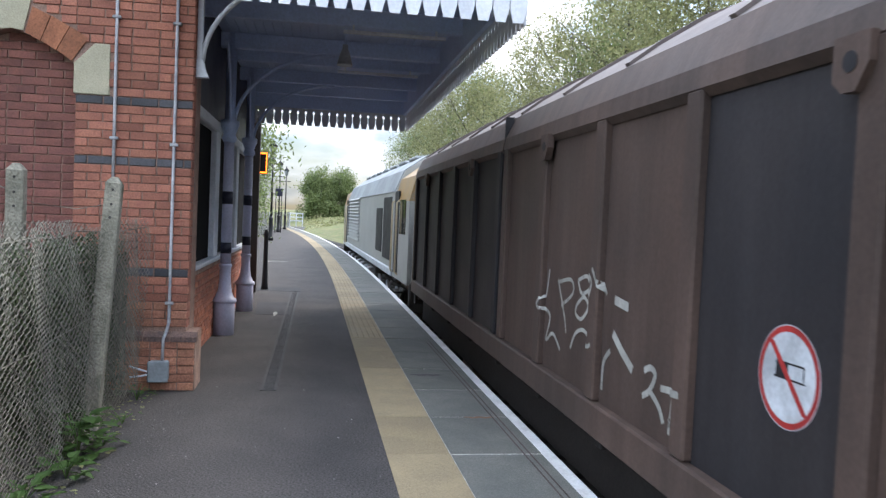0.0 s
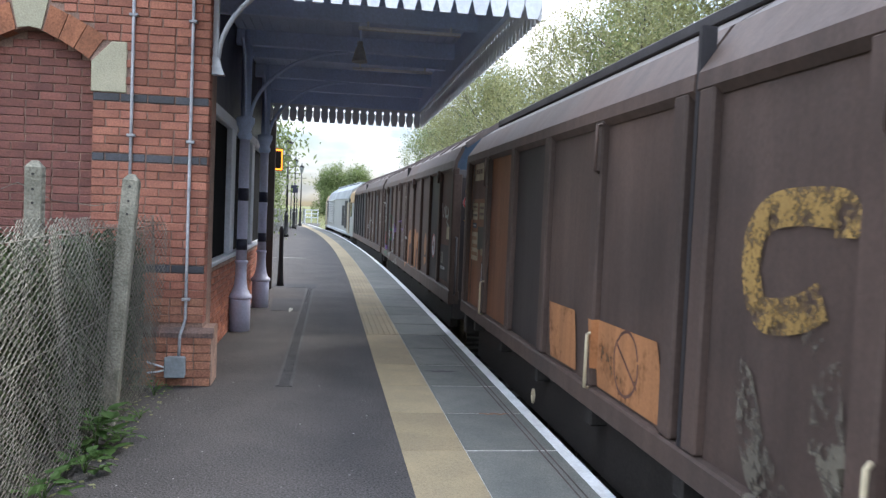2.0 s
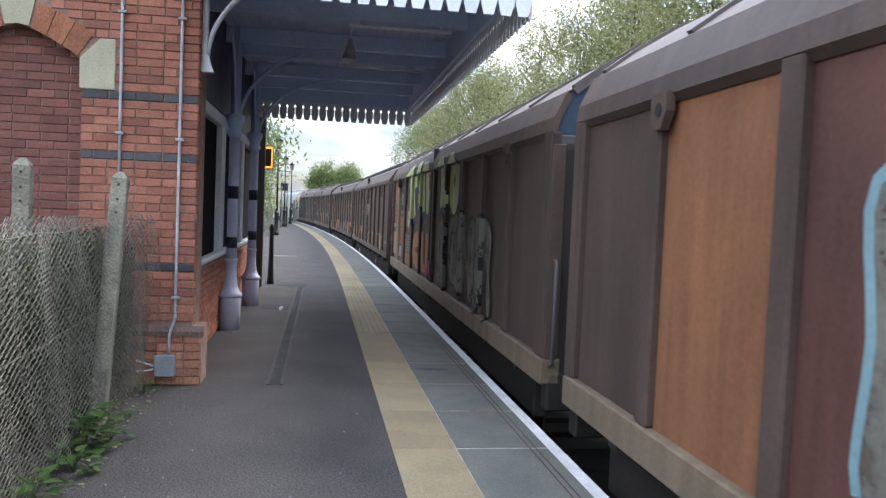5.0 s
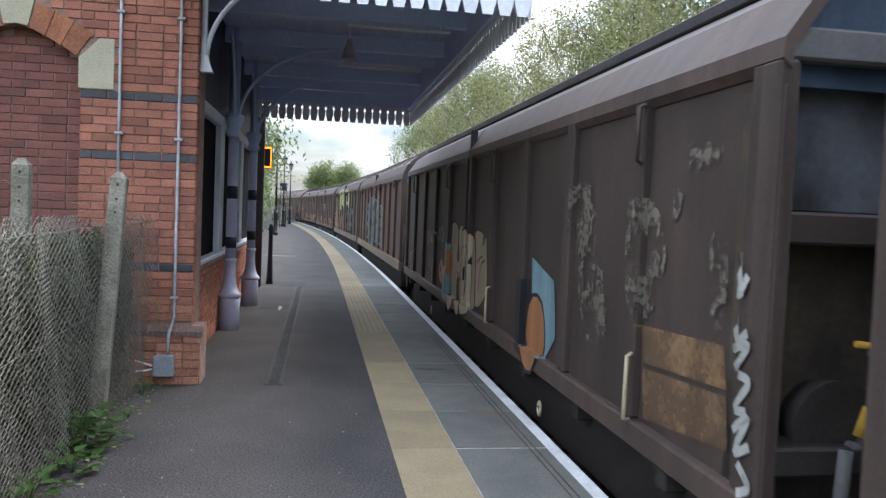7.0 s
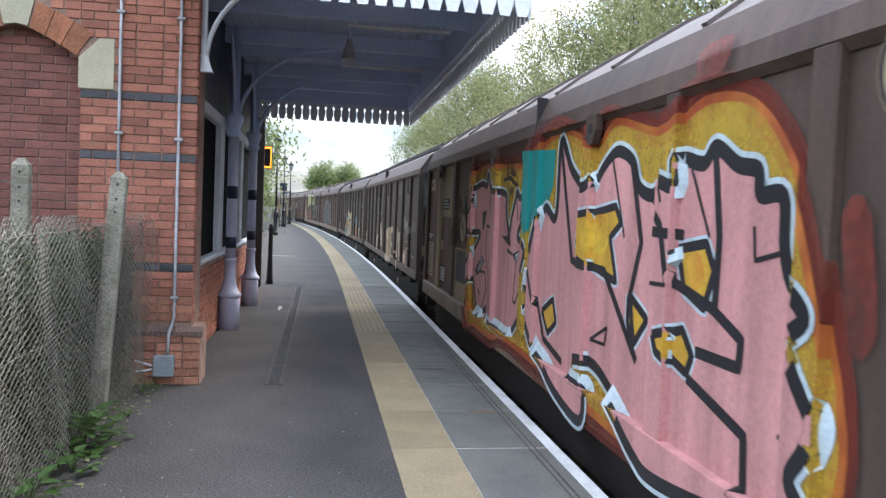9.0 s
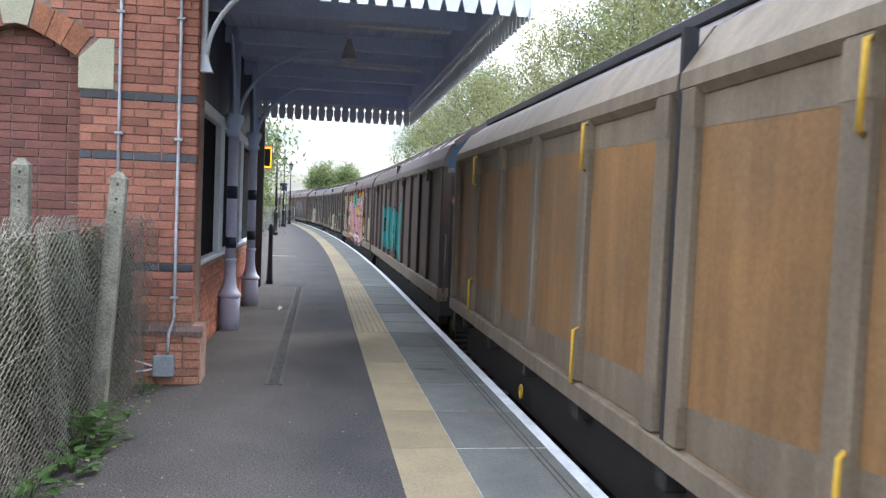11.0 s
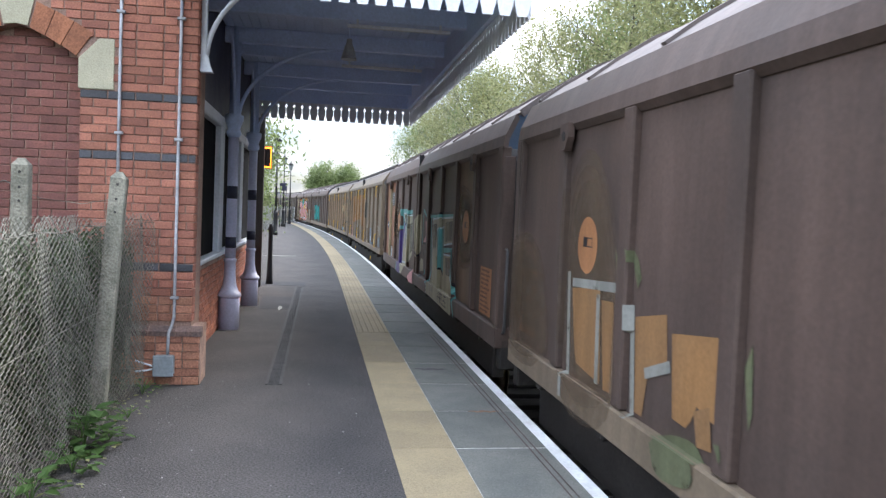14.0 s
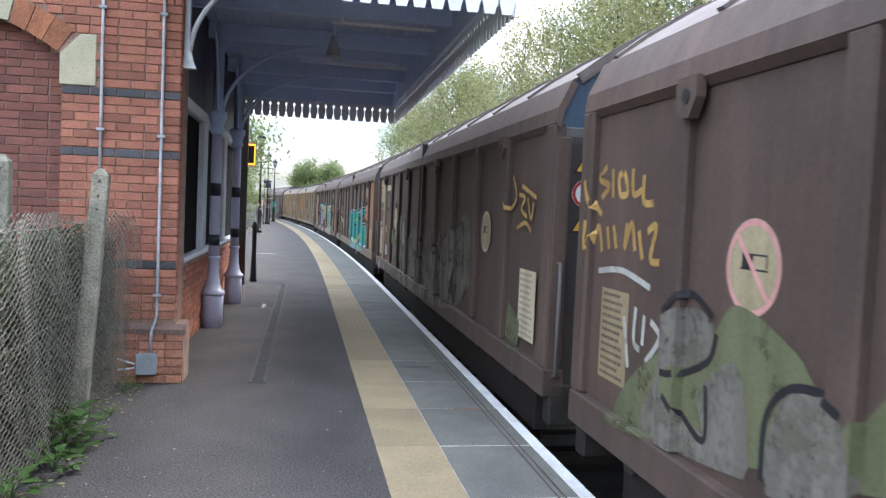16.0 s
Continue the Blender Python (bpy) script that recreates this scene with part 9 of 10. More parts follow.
paint(v, 'a', 'graffiti', 'p_greymist', [[(9.31, 1.37), (9.9, 1.4), (9.9, 1.14), (9.35, 1.1)], [(9.42, 0.88), (9.97, 0.92), (10.03, 0.66), (9.49, 0.65)], [(8.15, 1.32), (8.64, 1.34), (8.49, 0.98), (8.21, 0.94)]], lift=0.0148)
paint(v, 'a', 'graffiti', 'p_turq', [[(8.89, 1.27), (9.17, 1.31), (9.26, 0.66), (9.01, 0.72)], [(9.21, 1.01), (9.98, 1.05), (10.08, 1.0), (9.22, 0.94)]], lines=[(0.06, [(7.83, 1.44), (10.03, 1.49)]), (0.06, [(9.99, 1.46), (10.07, 1.0), (10.13, 0.75), (10.32, 0.44), (10.54, 0.22)]), (0.06, [(7.94, 1.41), (8.09, 0.58), (7.89, 0.39)])], lift=0.0152)
paint(v, 'a', 'graffiti', 'p_black', lines=[(0.03, [(7.85, 1.47), (10.03, 1.51)]), (0.03, [(9.22, 1.03), (9.96, 1.06)]), (0.03, [(8.97, 1.24), (9.0, 0.72), (9.25, 0.64)]), (0.02, [(9.94, 1.44), (9.98, 1.1)]), (0.03, [(10.11, 0.99), (10.17, 0.76), (10.36, 0.46)])], lift=0.0156)
paint(v, 'a', 'graffiti', 'p_halo', lines=[(0.025, [(8.11, 1.4), (9.99, 1.45), (9.98, 1.11), (9.24, 1.05), (9.2, 1.31), (8.82, 1.24)]), (0.025, [(9.24, 0.92), (10.02, 0.94), (10.07, 0.69), (10.22, 0.6)]), (0.025, [(8.13, 1.39), (8.2, 0.63), (7.99, 0.42), (8.02, 0.24)])], lift=0.0160)
write_tag(v, 'a', 'HEARTLESS.', 9.23, 0.26, 0.084, 0.13, 'p_black', 0.0164)
write_tag(v, 'a', '2024', 8.25, 0.28, 0.13, 0.13, 'p_grey', 0.0165)
paint(v, 'a', 'paint_patch', 'p_dust', [smooth([(10.33, 1.76), (10.76, 1.83), (11.23, 1.65), (11.32, 0.98), (10.49, 0.89)], True, 4), smooth([(10.39, 1.71), (10.77, 1.78), (11.18, 1.62), (11.26, 1.03), (10.54, 0.96)], True, 4), smooth([(10.45, 1.67), (10.78, 1.73), (11.13, 1.59), (11.2, 1.09), (10.58, 1.02)], True, 4), smooth([(10.51, 1.63), (10.78, 1.68), (11.08, 1.56), (11.14, 1.14), (10.62, 1.09)], True, 4), smooth([(10.58, 1.59), (10.79, 1.62), (11.03, 1.53), (11.07, 1.2), (10.66, 1.16)], True, 4)], lift=0.0169)
sign(v, 10.83, 1.35, 0.0174, ground='p_orange', ring='p_orange', bar=False, r=0.2)
plate(v, 11.75, 12.3, 0.45, 0.95, 'p_orange', ink='van_red', rows=10)
# van 14
v = make_van('a', 'sliding-side goods van with big teal and lime graffiti letters', panels={0: 'van_brown', 8: 'van_warm', 9: 'van_orange'}, sole='van_khaki')
VANS[12] = v
plate(v, 0.08, 0.65, 0.52, 1.07, 'p_orange', 0.0029, ink='van_red', rows=11)
paint(v, 'a', 'paint_patch', 'p_dust', [smooth([(1.34, 1.52), (1.71, 1.99), (2.22, 1.63), (2.52, 0.37), (1.53, 0.3)], True, 4), smooth([(1.41, 1.48), (1.73, 1.88), (2.17, 1.57), (2.44, 0.47), (1.58, 0.4)], True, 4), smooth([(1.47, 1.43), (1.75, 1.78), (2.13, 1.51), (2.36, 0.57), (1.62, 0.51)], True, 4), smooth([(1.54, 1.38), (1.77, 1.68), (2.09, 1.45), (2.27, 0.66), (1.66, 0.62)], True, 4), smooth([(1.6, 1.34), (1.79, 1.57), (2.04, 1.39), (2.19, 0.76), (1.7, 0.73)], True, 4), smooth([(-0.17, 1.04), (0.25, 1.38), (0.82, 1.12), (0.99, 0.39), (-0.02, 0.36)], True, 4), smooth([(-0.1, 1.02), (0.26, 1.31), (0.77, 1.09), (0.92, 0.45), (0.03, 0.42)], True, 4), smooth([(-0.03, 0.99), (0.28, 1.25), (0.71, 1.06), (0.84, 0.51), (0.08, 0.48)], True, 4), smooth([(0.03, 0.97), (0.3, 1.18), (0.66, 1.02), (0.76, 0.57), (0.13, 0.54)], True, 4), smooth([(0.1, 0.95), (0.31, 1.12), (0.6, 0.99), (0.68, 0.63), (0.18, 0.61)], True, 4)], lift=0.0039, label='dusty pale patch')
sign(v, 1.82, 1.34, 0.0044, ground='p_orange', ring='p_orange', bar=False, r=0.19)
paint(v, 'a', 'graffiti', 'van_ochre', [[(1.56, 1.03), (2.13, 1.08), (2.17, 0.48), (1.68, 0.53)], [(2.14, 1.01), (2.36, 1.02), (2.44, 0.47), (2.23, 0.46)], [(2.69, 0.98), (3.11, 1.05), (3.13, 0.75), (2.89, 0.67), (2.88, 0.45), (2.74, 0.45)], [(3.16, 0.96), (3.68, 1.02), (3.67, 0.61), (3.46, 0.66), (3.38, 0.53), (3.19, 0.54)], [(3.43, 0.63), (3.59, 0.69), (3.62, 0.49), (3.45, 0.47)]], lift=0.0054, label='ochre graffiti blocks')
paint(v, 'a', 'graffiti', 'p_grey', lines=[(0.06, [(1.56, 1.07), (2.37, 1.11)]), (0.06, [(2.08, 1.04), (2.11, 0.47)]), (0.06, [(2.64, 1.04), (2.71, 0.41)]), (0.06, [(2.85, 0.69), (3.16, 0.79)]), (0.06, [(1.48, 1.14), (1.56, 0.26)])], lift=0.0059)
paint(v, 'a', 'graffiti', 'p_moss', [smooth([(3.11, 0.42), (3.48, 0.48), (3.56, 0.31), (3.2, 0.25)], True, 4), smooth([(3.73, 0.58), (3.78, 0.57), (3.79, 0.5), (3.74, 0.49)], True, 4), smooth([(3.87, 1.07), (3.92, 1.01), (3.93, 0.68), (3.87, 0.76)], True, 4), smooth([(2.6, 1.36), (2.74, 1.24), (2.72, 1.11)], True, 4), smooth([(2.34, 1.35), (2.45, 1.15), (2.39, 1.11)], True, 4)], lift=0.0064)
paint(v, 'a', 'graffiti', 'p_grey', lines=[(0.08, smooth([(5.28, 0.98), (5.51, 1.08), (5.6, 0.86), (5.38, 0.75), (5.28, 0.98)], False)), (0.08, smooth([(5.23, 0.48), (5.32, 0.7), (5.71, 0.58)], False))], lift=0.0069)
paint(v, 'a', 'graffiti', 'p_sky', [[(6.53, 0.45), (9.8, 0.72), (10.78, 0.64), (10.79, 0.49), (10.1, 0.31), (6.68, 0.2)]], lift=0.0074, label='pale blue graffiti ground')
paint(v, 'a', 'graffiti', 'p_halo', lines=[(0.085, [(6.1, 1.27), (6.82, 1.38), (7.39, 1.32), (7.3, 1.01), (7.63, 0.8), (7.6, 0.5), (7.17, 0.37), (6.62, 0.46), (6.25, 0.81), (6.1, 1.27)]), (0.085, [(7.4, 1.28), (8.21, 1.41), (8.38, 0.61), (7.89, 0.41), (7.65, 0.63), (7.4, 1.28)]), (0.085, [(8.28, 1.29), (8.96, 1.45), (9.39, 1.04), (9.2, 1.41), (9.73, 1.46), (9.8, 0.72), (9.52, 0.29), (8.98, 0.72), (9.02, 0.2), (8.61, 0.2), (8.28, 1.29)]), (0.085, [(9.81, 1.44), (10.34, 1.46), (10.41, 1.31), (10.21, 1.22), (10.12, 0.99), (10.68, 1.06), (10.79, 0.51), (10.15, 0.32), (9.8, 0.67), (9.81, 1.44)])], lift=0.0079)
paint(v, 'a', 'graffiti', 'p_teal', [[(6.1, 1.27), (6.82, 1.38), (7.39, 1.32), (7.3, 1.01), (7.63, 0.8), (7.6, 0.5), (7.17, 0.37), (6.62, 0.46), (6.25, 0.81)], [(7.4, 1.28), (8.21, 1.41), (8.38, 0.61), (7.89, 0.41), (7.65, 0.63)], [(8.28, 1.29), (8.96, 1.45), (9.39, 1.04), (9.2, 1.41), (9.73, 1.46), (9.8, 0.72), (9.52, 0.29), (8.98, 0.72), (9.02, 0.2), (8.61, 0.2)], [(9.81, 1.44), (10.34, 1.46), (10.41, 1.31), (10.21, 1.22), (10.12, 0.99), (10.68, 1.06), (10.79, 0.51), (10.15, 0.32), (9.8, 0.67)]], lift=0.0084, label='teal graffiti letters with black outlines')
paint(v, 'a', 'graffiti', 'p_black', lines=[(0.05, [(6.1, 1.27), (6.82, 1.38), (7.39, 1.32), (7.3, 1.01), (7.63, 0.8), (7.6, 0.5), (7.17, 0.37), (6.62, 0.46), (6.25, 0.81), (6.1, 1.27)]), (0.05, [(7.4, 1.28), (8.21, 1.41), (8.38, 0.61), (7.89, 0.41), (7.65, 0.63), (7.4, 1.28)]), (0.05, [(8.28, 1.29), (8.96, 1.45), (9.39, 1.04), (9.2, 1.41), (9.73, 1.46), (9.8, 0.72), (9.52, 0.29), (8.98, 0.72), (9.02, 0.2), (8.61, 0.2), (8.28, 1.29)]), (0.05, [(9.81, 1.44), (10.34, 1.46), (10.41, 1.31), (10.21, 1.22), (10.12, 0.99), (10.68, 1.06), (10.79, 0.51), (10.15, 0.32), (9.8, 0.67), (9.81, 1.44)])], lift=0.0089)
paint(v, 'a', 'graffiti', 'p_lime', lines=[(0.09, [(7.44, 1.07), (8.08, 1.11)]), (0.09, [(8.6, 1.21), (8.56, 0.78)]), (0.09, [(9.45, 1.3), (9.54, 0.83)]), (0.09, [(9.07, 0.68), (9.08, 0.56)]), (0.09, [(6.61, 0.51), (8.25, 0.43)]), (0.09, [(10.4, 0.8), (10.45, 0.53)])], lift=0.0094, label='lime highlights')
paint(v, 'a', 'graffiti', 'p_black', lines=[(0.05, [(8.99, 1.24), (9.35, 0.8)]), (0.05, [(9.8, 1.41), (9.79, 0.99)]), (0.05, [(9.87, 0.79), (10.05, 0.81), (10.04, 0.46), (9.91, 0.75)]), (0.05, [(7.6, 0.92), (7.87, 0.95), (7.88, 0.87)]), (0.05, [(8.08, 0.74), (8.29, 0.89), (8.31, 0.74)])], lift=0.0099)
paint(v, 'a', 'graffiti', 'p_orange', [[(9.06, 1.31), (9.17, 1.34), (9.27, 1.11), (9.17, 1.07)], [(7.1, 0.77), (7.38, 0.81), (7.5, 0.69), (7.26, 0.61)]], lift=0.0104)
paint(v, 'a', 'paint_patch', 'p_dust', [smooth([(10.44, 1.67), (10.74, 1.81), (10.96, 1.71), (11.02, 1.09), (10.55, 1.05)], True, 4), smooth([(10.48, 1.65), (10.74, 1.76), (10.93, 1.68), (10.98, 1.13), (10.57, 1.1)], True, 4), smooth([(10.52, 1.62), (10.74, 1.72), (10.9, 1.65), (10.95, 1.18), (10.6, 1.15)], True, 4), smooth([(10.55, 1.6), (10.74, 1.68), (10.88, 1.62), (10.91, 1.23), (10.62, 1.21)], True, 4), smooth([(10.59, 1.57), (10.74, 1.64), (10.85, 1.59), (10.88, 1.28), (10.64, 1.26)], True, 4)], lift=0.0109)
sign(v, 10.8, 1.34, 0.0114, ground='p_orange', ring='p_orange', bar=False, r=0.21)
paint(v, 'a', 'graffiti', 'p_black', lines=[(0.035, smooth([(10.81, 1.06), (10.8, 0.98), (10.86, 1.0), (10.84, 1.07), (10.86, 0.94)], False)), (0.035, smooth([(10.89, 1.0), (10.95, 1.09), (10.93, 0.96), (10.98, 1.01)], False)), (0.035, smooth([(10.83, 0.89), (10.91, 0.93), (10.89, 0.83), (10.99, 0.88)], False))], lift=0.0124, label='black spray-paint tag')
paint(v, 'a', 'graffiti', 'p_white', [[(10.98, 0.71), (10.97, 0.68), (10.96, 0.65), (10.93, 0.62), (10.9, 0.61), (10.86, 0.61), (10.84, 0.63), (10.83, 0.66), (10.83, 0.7), (10.85, 0.73), (10.88, 0.75), (10.91, 0.76), (10.95, 0.76), (10.97, 0.74)], [(11.03, 0.77), (11.03, 0.74), (11.02, 0.72), (11.01, 0.71), (10.99, 0.7), (10.97, 0.7), (10.96, 0.72), (10.95, 0.74), (10.95, 0.77), (10.96, 0.79), (10.98, 0.8), (11.0, 0.81), (11.01, 0.8), (11.03, 0.79)]], lift=0.0129)
end_signs(v)
plate(v, 11.6, 12.4, 0.45, 0.95, 'p_orange', ink='van_cream', rows=8)
# van 15
v = make_van('a', 'goods van, maroon at one end, with grey and pale green graffiti', panels={0: 'van_red', 1: 'van_red'}, ribmap={1: 'van_cream'}, sole='van_brown')
VANS[13] = v
plate(v, -0.08, 0.97, 1.62, 2.12, 'van_cream', 0.0029, name='paint_patch')
plate(v, -0.02, 0.6, 1.86, 2.02, 'van_cream', 0.0039, ink='van_red', rows=1)
plate(v, 0.03, 0.53, 1.75, 1.87, 'van_cream', 0.0049, ink='van_red', rows=1)
plate(v, 0.21, 0.86, 1.46, 1.52, 'van_red', 0.0059, ink='p_cream', rows=1)
plate(v, 0.45, 0.76, 1.13, 1.22, 'p_navy', 0.0069, ink='plate', rows=1)
plate(v, 0.14, 0.42, 1.11, 1.2, 'p_cream', 0.0079, ink='p_black', rows=1)
plate(v, 0.26, 0.72, 0.5, 1.07, 'p_cream', 0.0089, ink='van_red', rows=12)
plate(v, 1.16, 2.33, 1.44, 2.14, 'p_black', 0.0099, name='paint_patch')
plate(v, 1.58, 2.02, 1.51, 1.78, 'p_black', 0.0109, ink='p_cream', rows=7)
paint(v, 'a', 'lettering_shape', 'p_cream', [[(1.43, 1.98), (2.13, 1.97), (2.14, 1.87), (1.45, 1.85)]], lift=0.0119, label='pale lettering bar')
plate(v, 1.46, 1.63, 1.0, 1.13, 'p_cream', 0.0124)
plate(v, 1.48, 1.81, 0.54, 0.74, 'plate', 0.0134, ink='p_grey', rows=4, frame_mat='iron', label='white wagon label behind a wire holder', name='label_holder')
paint(v, 'a', 'graffiti', 'p_white', lines=[(0.039, smooth([(0.72, 0.33), (0.79, 0.24)], False)), (0.039, smooth([(0.84, 0.36), (0.87, 0.2)], False)), (0.039, smooth([(0.97, 0.38), (0.97, 0.2), (1.11, 0.38), (1.15, 0.22)], False)), (0.039, smooth([(1.79, 0.35), (1.84, 0.25)], False))], lift=0.0144, label='white tag on the sole bar')
paint(v, 'a', 'paint_patch', 'p_dust', [smooth([(2.85, 1.38), (3.1, 1.63), (3.37, 1.58), (3.44, 1.07), (2.94, 0.98)], True, 4), smooth([(2.89, 1.37), (3.11, 1.59), (3.34, 1.55), (3.4, 1.1), (2.96, 1.03)], True, 4), smooth([(2.92, 1.37), (3.11, 1.55), (3.31, 1.52), (3.36, 1.13), (2.99, 1.07)], True, 4), smooth([(2.96, 1.36), (3.12, 1.52), (3.28, 1.49), (3.33, 1.16), (3.01, 1.11)], True, 4), smooth([(3.0, 1.35), (3.12, 1.48), (3.25, 1.46), (3.29, 1.2), (3.04, 1.16)], True, 4)], lift=0.0149)
sign(v, 3.17, 1.31, 0.0154, ground='van_cream', ring='p_cream', ink='p_black', r=0.21)
paint(v, 'a', 'graffiti', 'p_moss', [smooth([(2.58, 1.05), (2.84, 1.09), (2.9, 0.87), (2.65, 0.8)], True, 4), smooth([(2.82, 0.54), (3.02, 0.92), (3.26, 1.08), (3.14, 0.82), (2.99, 0.48), (2.75, 0.31)], True, 4), [(2.68, 0.44), (3.05, 0.46), (3.28, 0.35), (2.75, 0.31)]], lift=0.0164, label='moss green spray paint')
paint(v, 'a', 'graffiti', 'p_greydark', [[(3.24, 1.12), (3.79, 1.25), (3.86, 0.96), (3.36, 0.8)], smooth([(3.06, 0.58), (3.12, 0.79), (3.32, 0.92), (3.38, 0.8), (3.76, 0.92), (3.85, 0.52), (3.28, 0.38)], True, 4), smooth([(3.87, 1.29), (4.05, 1.33), (4.12, 1.26), (4.02, 1.14), (4.16, 1.02), (4.23, 0.72), (4.11, 0.55), (3.99, 0.56), (3.92, 0.97)], True, 4), [(4.25, 0.76), (4.48, 0.78), (4.55, 0.66), (4.26, 0.55)]], lift=0.0170, label='thin grey graffiti letters')
paint(v, 'a', 'graffiti', 'p_grey', [[(4.56, 1.1), (4.54, 1.17), (4.51, 1.24), (4.46, 1.29), (4.4, 1.31), (4.34, 1.3), (4.29, 1.27), (4.24, 1.2), (4.22, 1.12), (4.21, 1.03), (4.24, 0.94), (4.28, 0.87), (4.33, 0.83), (4.39, 0.82), (4.45, 0.84), (4.5, 0.88), (4.54, 0.94), (4.56, 1.02)]], lift=0.0198)
paint(v, 'a', 'graffiti', 'van_dark2', lines=[(0.09, [(4.61, 1.12), (4.59, 1.21), (4.55, 1.28), (4.49, 1.33), (4.41, 1.36), (4.34, 1.35), (4.26, 1.31), (4.2, 1.24), (4.17, 1.14), (4.16, 1.03), (4.19, 0.93), (4.24, 0.86), (4.31, 0.81), (4.39, 0.8), (4.47, 0.82), (4.53, 0.87), (4.58, 0.94), (4.6, 1.03), (4.61, 1.12)]), (0.05, [(3.25, 1.12), (3.36, 0.8), (3.86, 0.96)]), (0.06, smooth([(3.07, 0.56), (3.12, 0.79), (3.29, 0.92)])), (0.07, smooth([(3.84, 1.27), (3.91, 0.97), (3.99, 0.55), (4.15, 0.56), (4.24, 0.72)])), (0.06, [(3.37, 0.69), (3.58, 0.71), (3.67, 0.63)]), (0.06, [(4.25, 0.77), (4.48, 0.78), (4.53, 0.65)])], lift=0.0202)
paint(v, 'a', 'graffiti', 'p_greydark', lines=[(0.05, smooth([(3.9, 1.34), (4.0, 1.36), (4.13, 1.32)])), (0.07, smooth([(4.18, 1.32), (4.27, 1.39), (4.43, 1.39), (4.58, 1.32)]))], lift=0.0206)
paint(v, 'a', 'graffiti', 'p_greydark', [smooth([(4.01, 0.71), (5.28, 1.09), (5.77, 1.26), (6.24, 0.78), (6.56, 0.83), (7.07, 1.22), (7.52, 1.36), (7.74, 0.99), (8.06, 1.27), (8.33, 1.13), (8.54, 1.26), (8.79, 1.19), (9.03, 1.3), (9.57, 1.39), (9.84, 1.43), (10.0, 0.77), (9.24, 0.42), (8.32, 0.3), (6.53, 0.26), (4.35, 0.3)], True, 4)], lift=0.0169, label='grey graffiti letters')
paint(v, 'a', 'graffiti', 'p_moss', [[(6.68, 0.85), (6.97, 1.03), (7.04, 0.75), (6.83, 0.64)], [(8.63, 1.32), (8.79, 1.23), (8.83, 0.66), (8.71, 0.93)], [(9.38, 1.46), (9.72, 1.49), (9.77, 1.41), (9.46, 1.4)], [(8.15, 1.36), (8.39, 1.39), (8.34, 1.29), (8.19, 1.29)], [(6.76, 1.09), (6.76, 1.07), (6.74, 1.04), (6.7, 1.03), (6.66, 1.02), (6.62, 1.03), (6.59, 1.05), (6.57, 1.08), (6.58, 1.1), (6.6, 1.13), (6.64, 1.14), (6.68, 1.15), (6.72, 1.14), (6.75, 1.12)], [(7.01, 1.22), (7.01, 1.2), (6.99, 1.19), (6.97, 1.18), (6.94, 1.18), (6.91, 1.18), (6.89, 1.19), (6.88, 1.21), (6.89, 1.23), (6.9, 1.24), (6.93, 1.25), (6.96, 1.25), (6.98, 1.25), (7.0, 1.23)]], lift=0.0174, label='pale green spray-paint edging')
paint(v, 'a', 'graffiti', 'van_brown', [[(7.12, 1.23), (7.4, 1.31), (7.58, 0.97), (7.73, 1.05), (7.9, 0.92), (7.58, 0.97), (7.27, 1.2)], [(8.31, 0.82), (8.39, 0.87), (8.43, 0.44), (8.37, 0.48)], [(8.62, 0.91), (8.71, 0.88), (8.88, 0.44), (8.79, 0.46)], [(9.06, 1.09), (9.42, 1.26), (9.42, 1.21), (9.1, 1.05)], [(9.07, 0.96), (9.49, 1.12), (9.5, 1.06), (9.08, 0.89)], [(9.09, 0.83), (9.56, 1.0), (9.57, 0.95), (9.13, 0.77)]], lift=0.0179)
paint(v, 'a', 'graffiti', 'van_dark2', lines=[(0.06, smooth([(8.71, 1.06), (8.7, 0.99), (8.64, 0.92), (8.56, 0.87), (8.46, 0.84), (8.35, 0.86), (8.27, 0.91), (8.24, 0.99), (8.25, 1.08), (8.32, 1.15), (8.41, 1.2), (8.52, 1.21), (8.61, 1.19), (8.68, 1.13)], True))], lift=0.0184)
paint(v, 'a', 'graffiti', 'van_dark2', lines=[(0.05, smooth([(7.14, 0.77), (7.12, 1.23), (7.53, 1.32)], False)), (0.05, smooth([(8.07, 1.21), (8.34, 1.07), (8.46, 0.37)], False)), (0.05, smooth([(8.96, 1.25), (9.09, 0.47)], False)), (0.05, smooth([(9.03, 1.3), (9.55, 1.37), (9.62, 1.11), (9.68, 0.83)], False)), (0.05, smooth([(5.47, 1.06), (5.93, 0.39)], False)), (0.05, smooth([(6.56, 0.83), (6.94, 0.66)], False)), (0.05, smooth([(7.58, 0.97), (7.89, 1.01), (8.18, 0.37)], False))], lift=0.0189)
sign(v, 10.65, 1.33, 0.0194, ground='van_cream', ring='p_cream', bar=False)
paint(v, 'a', 'graffiti', 'p_gold', lines=[(0.035, smooth([(11.59, 1.84), (11.72, 1.66), (11.55, 1.56), (11.45, 1.61)], False)), (0.035, smooth([(11.8, 1.68), (11.98, 1.65), (11.88, 1.56), (12.06, 1.5)], False)), (0.035, smooth([(12.06, 1.65), (12.17, 1.48), (12.23, 1.61)], False)), (0.035, smooth([(11.77, 1.4), (12.02, 1.45), (12.19, 1.39)], False)), (0.035, smooth([(11.88, 1.75), (12.3, 1.65)], False))], lift=0.0204, label='gold spray-paint tag')
plate(v, 11.93, 12.39, 0.53, 1.08, 'p_cream', 0.0209, ink='p_grey', rows=11)
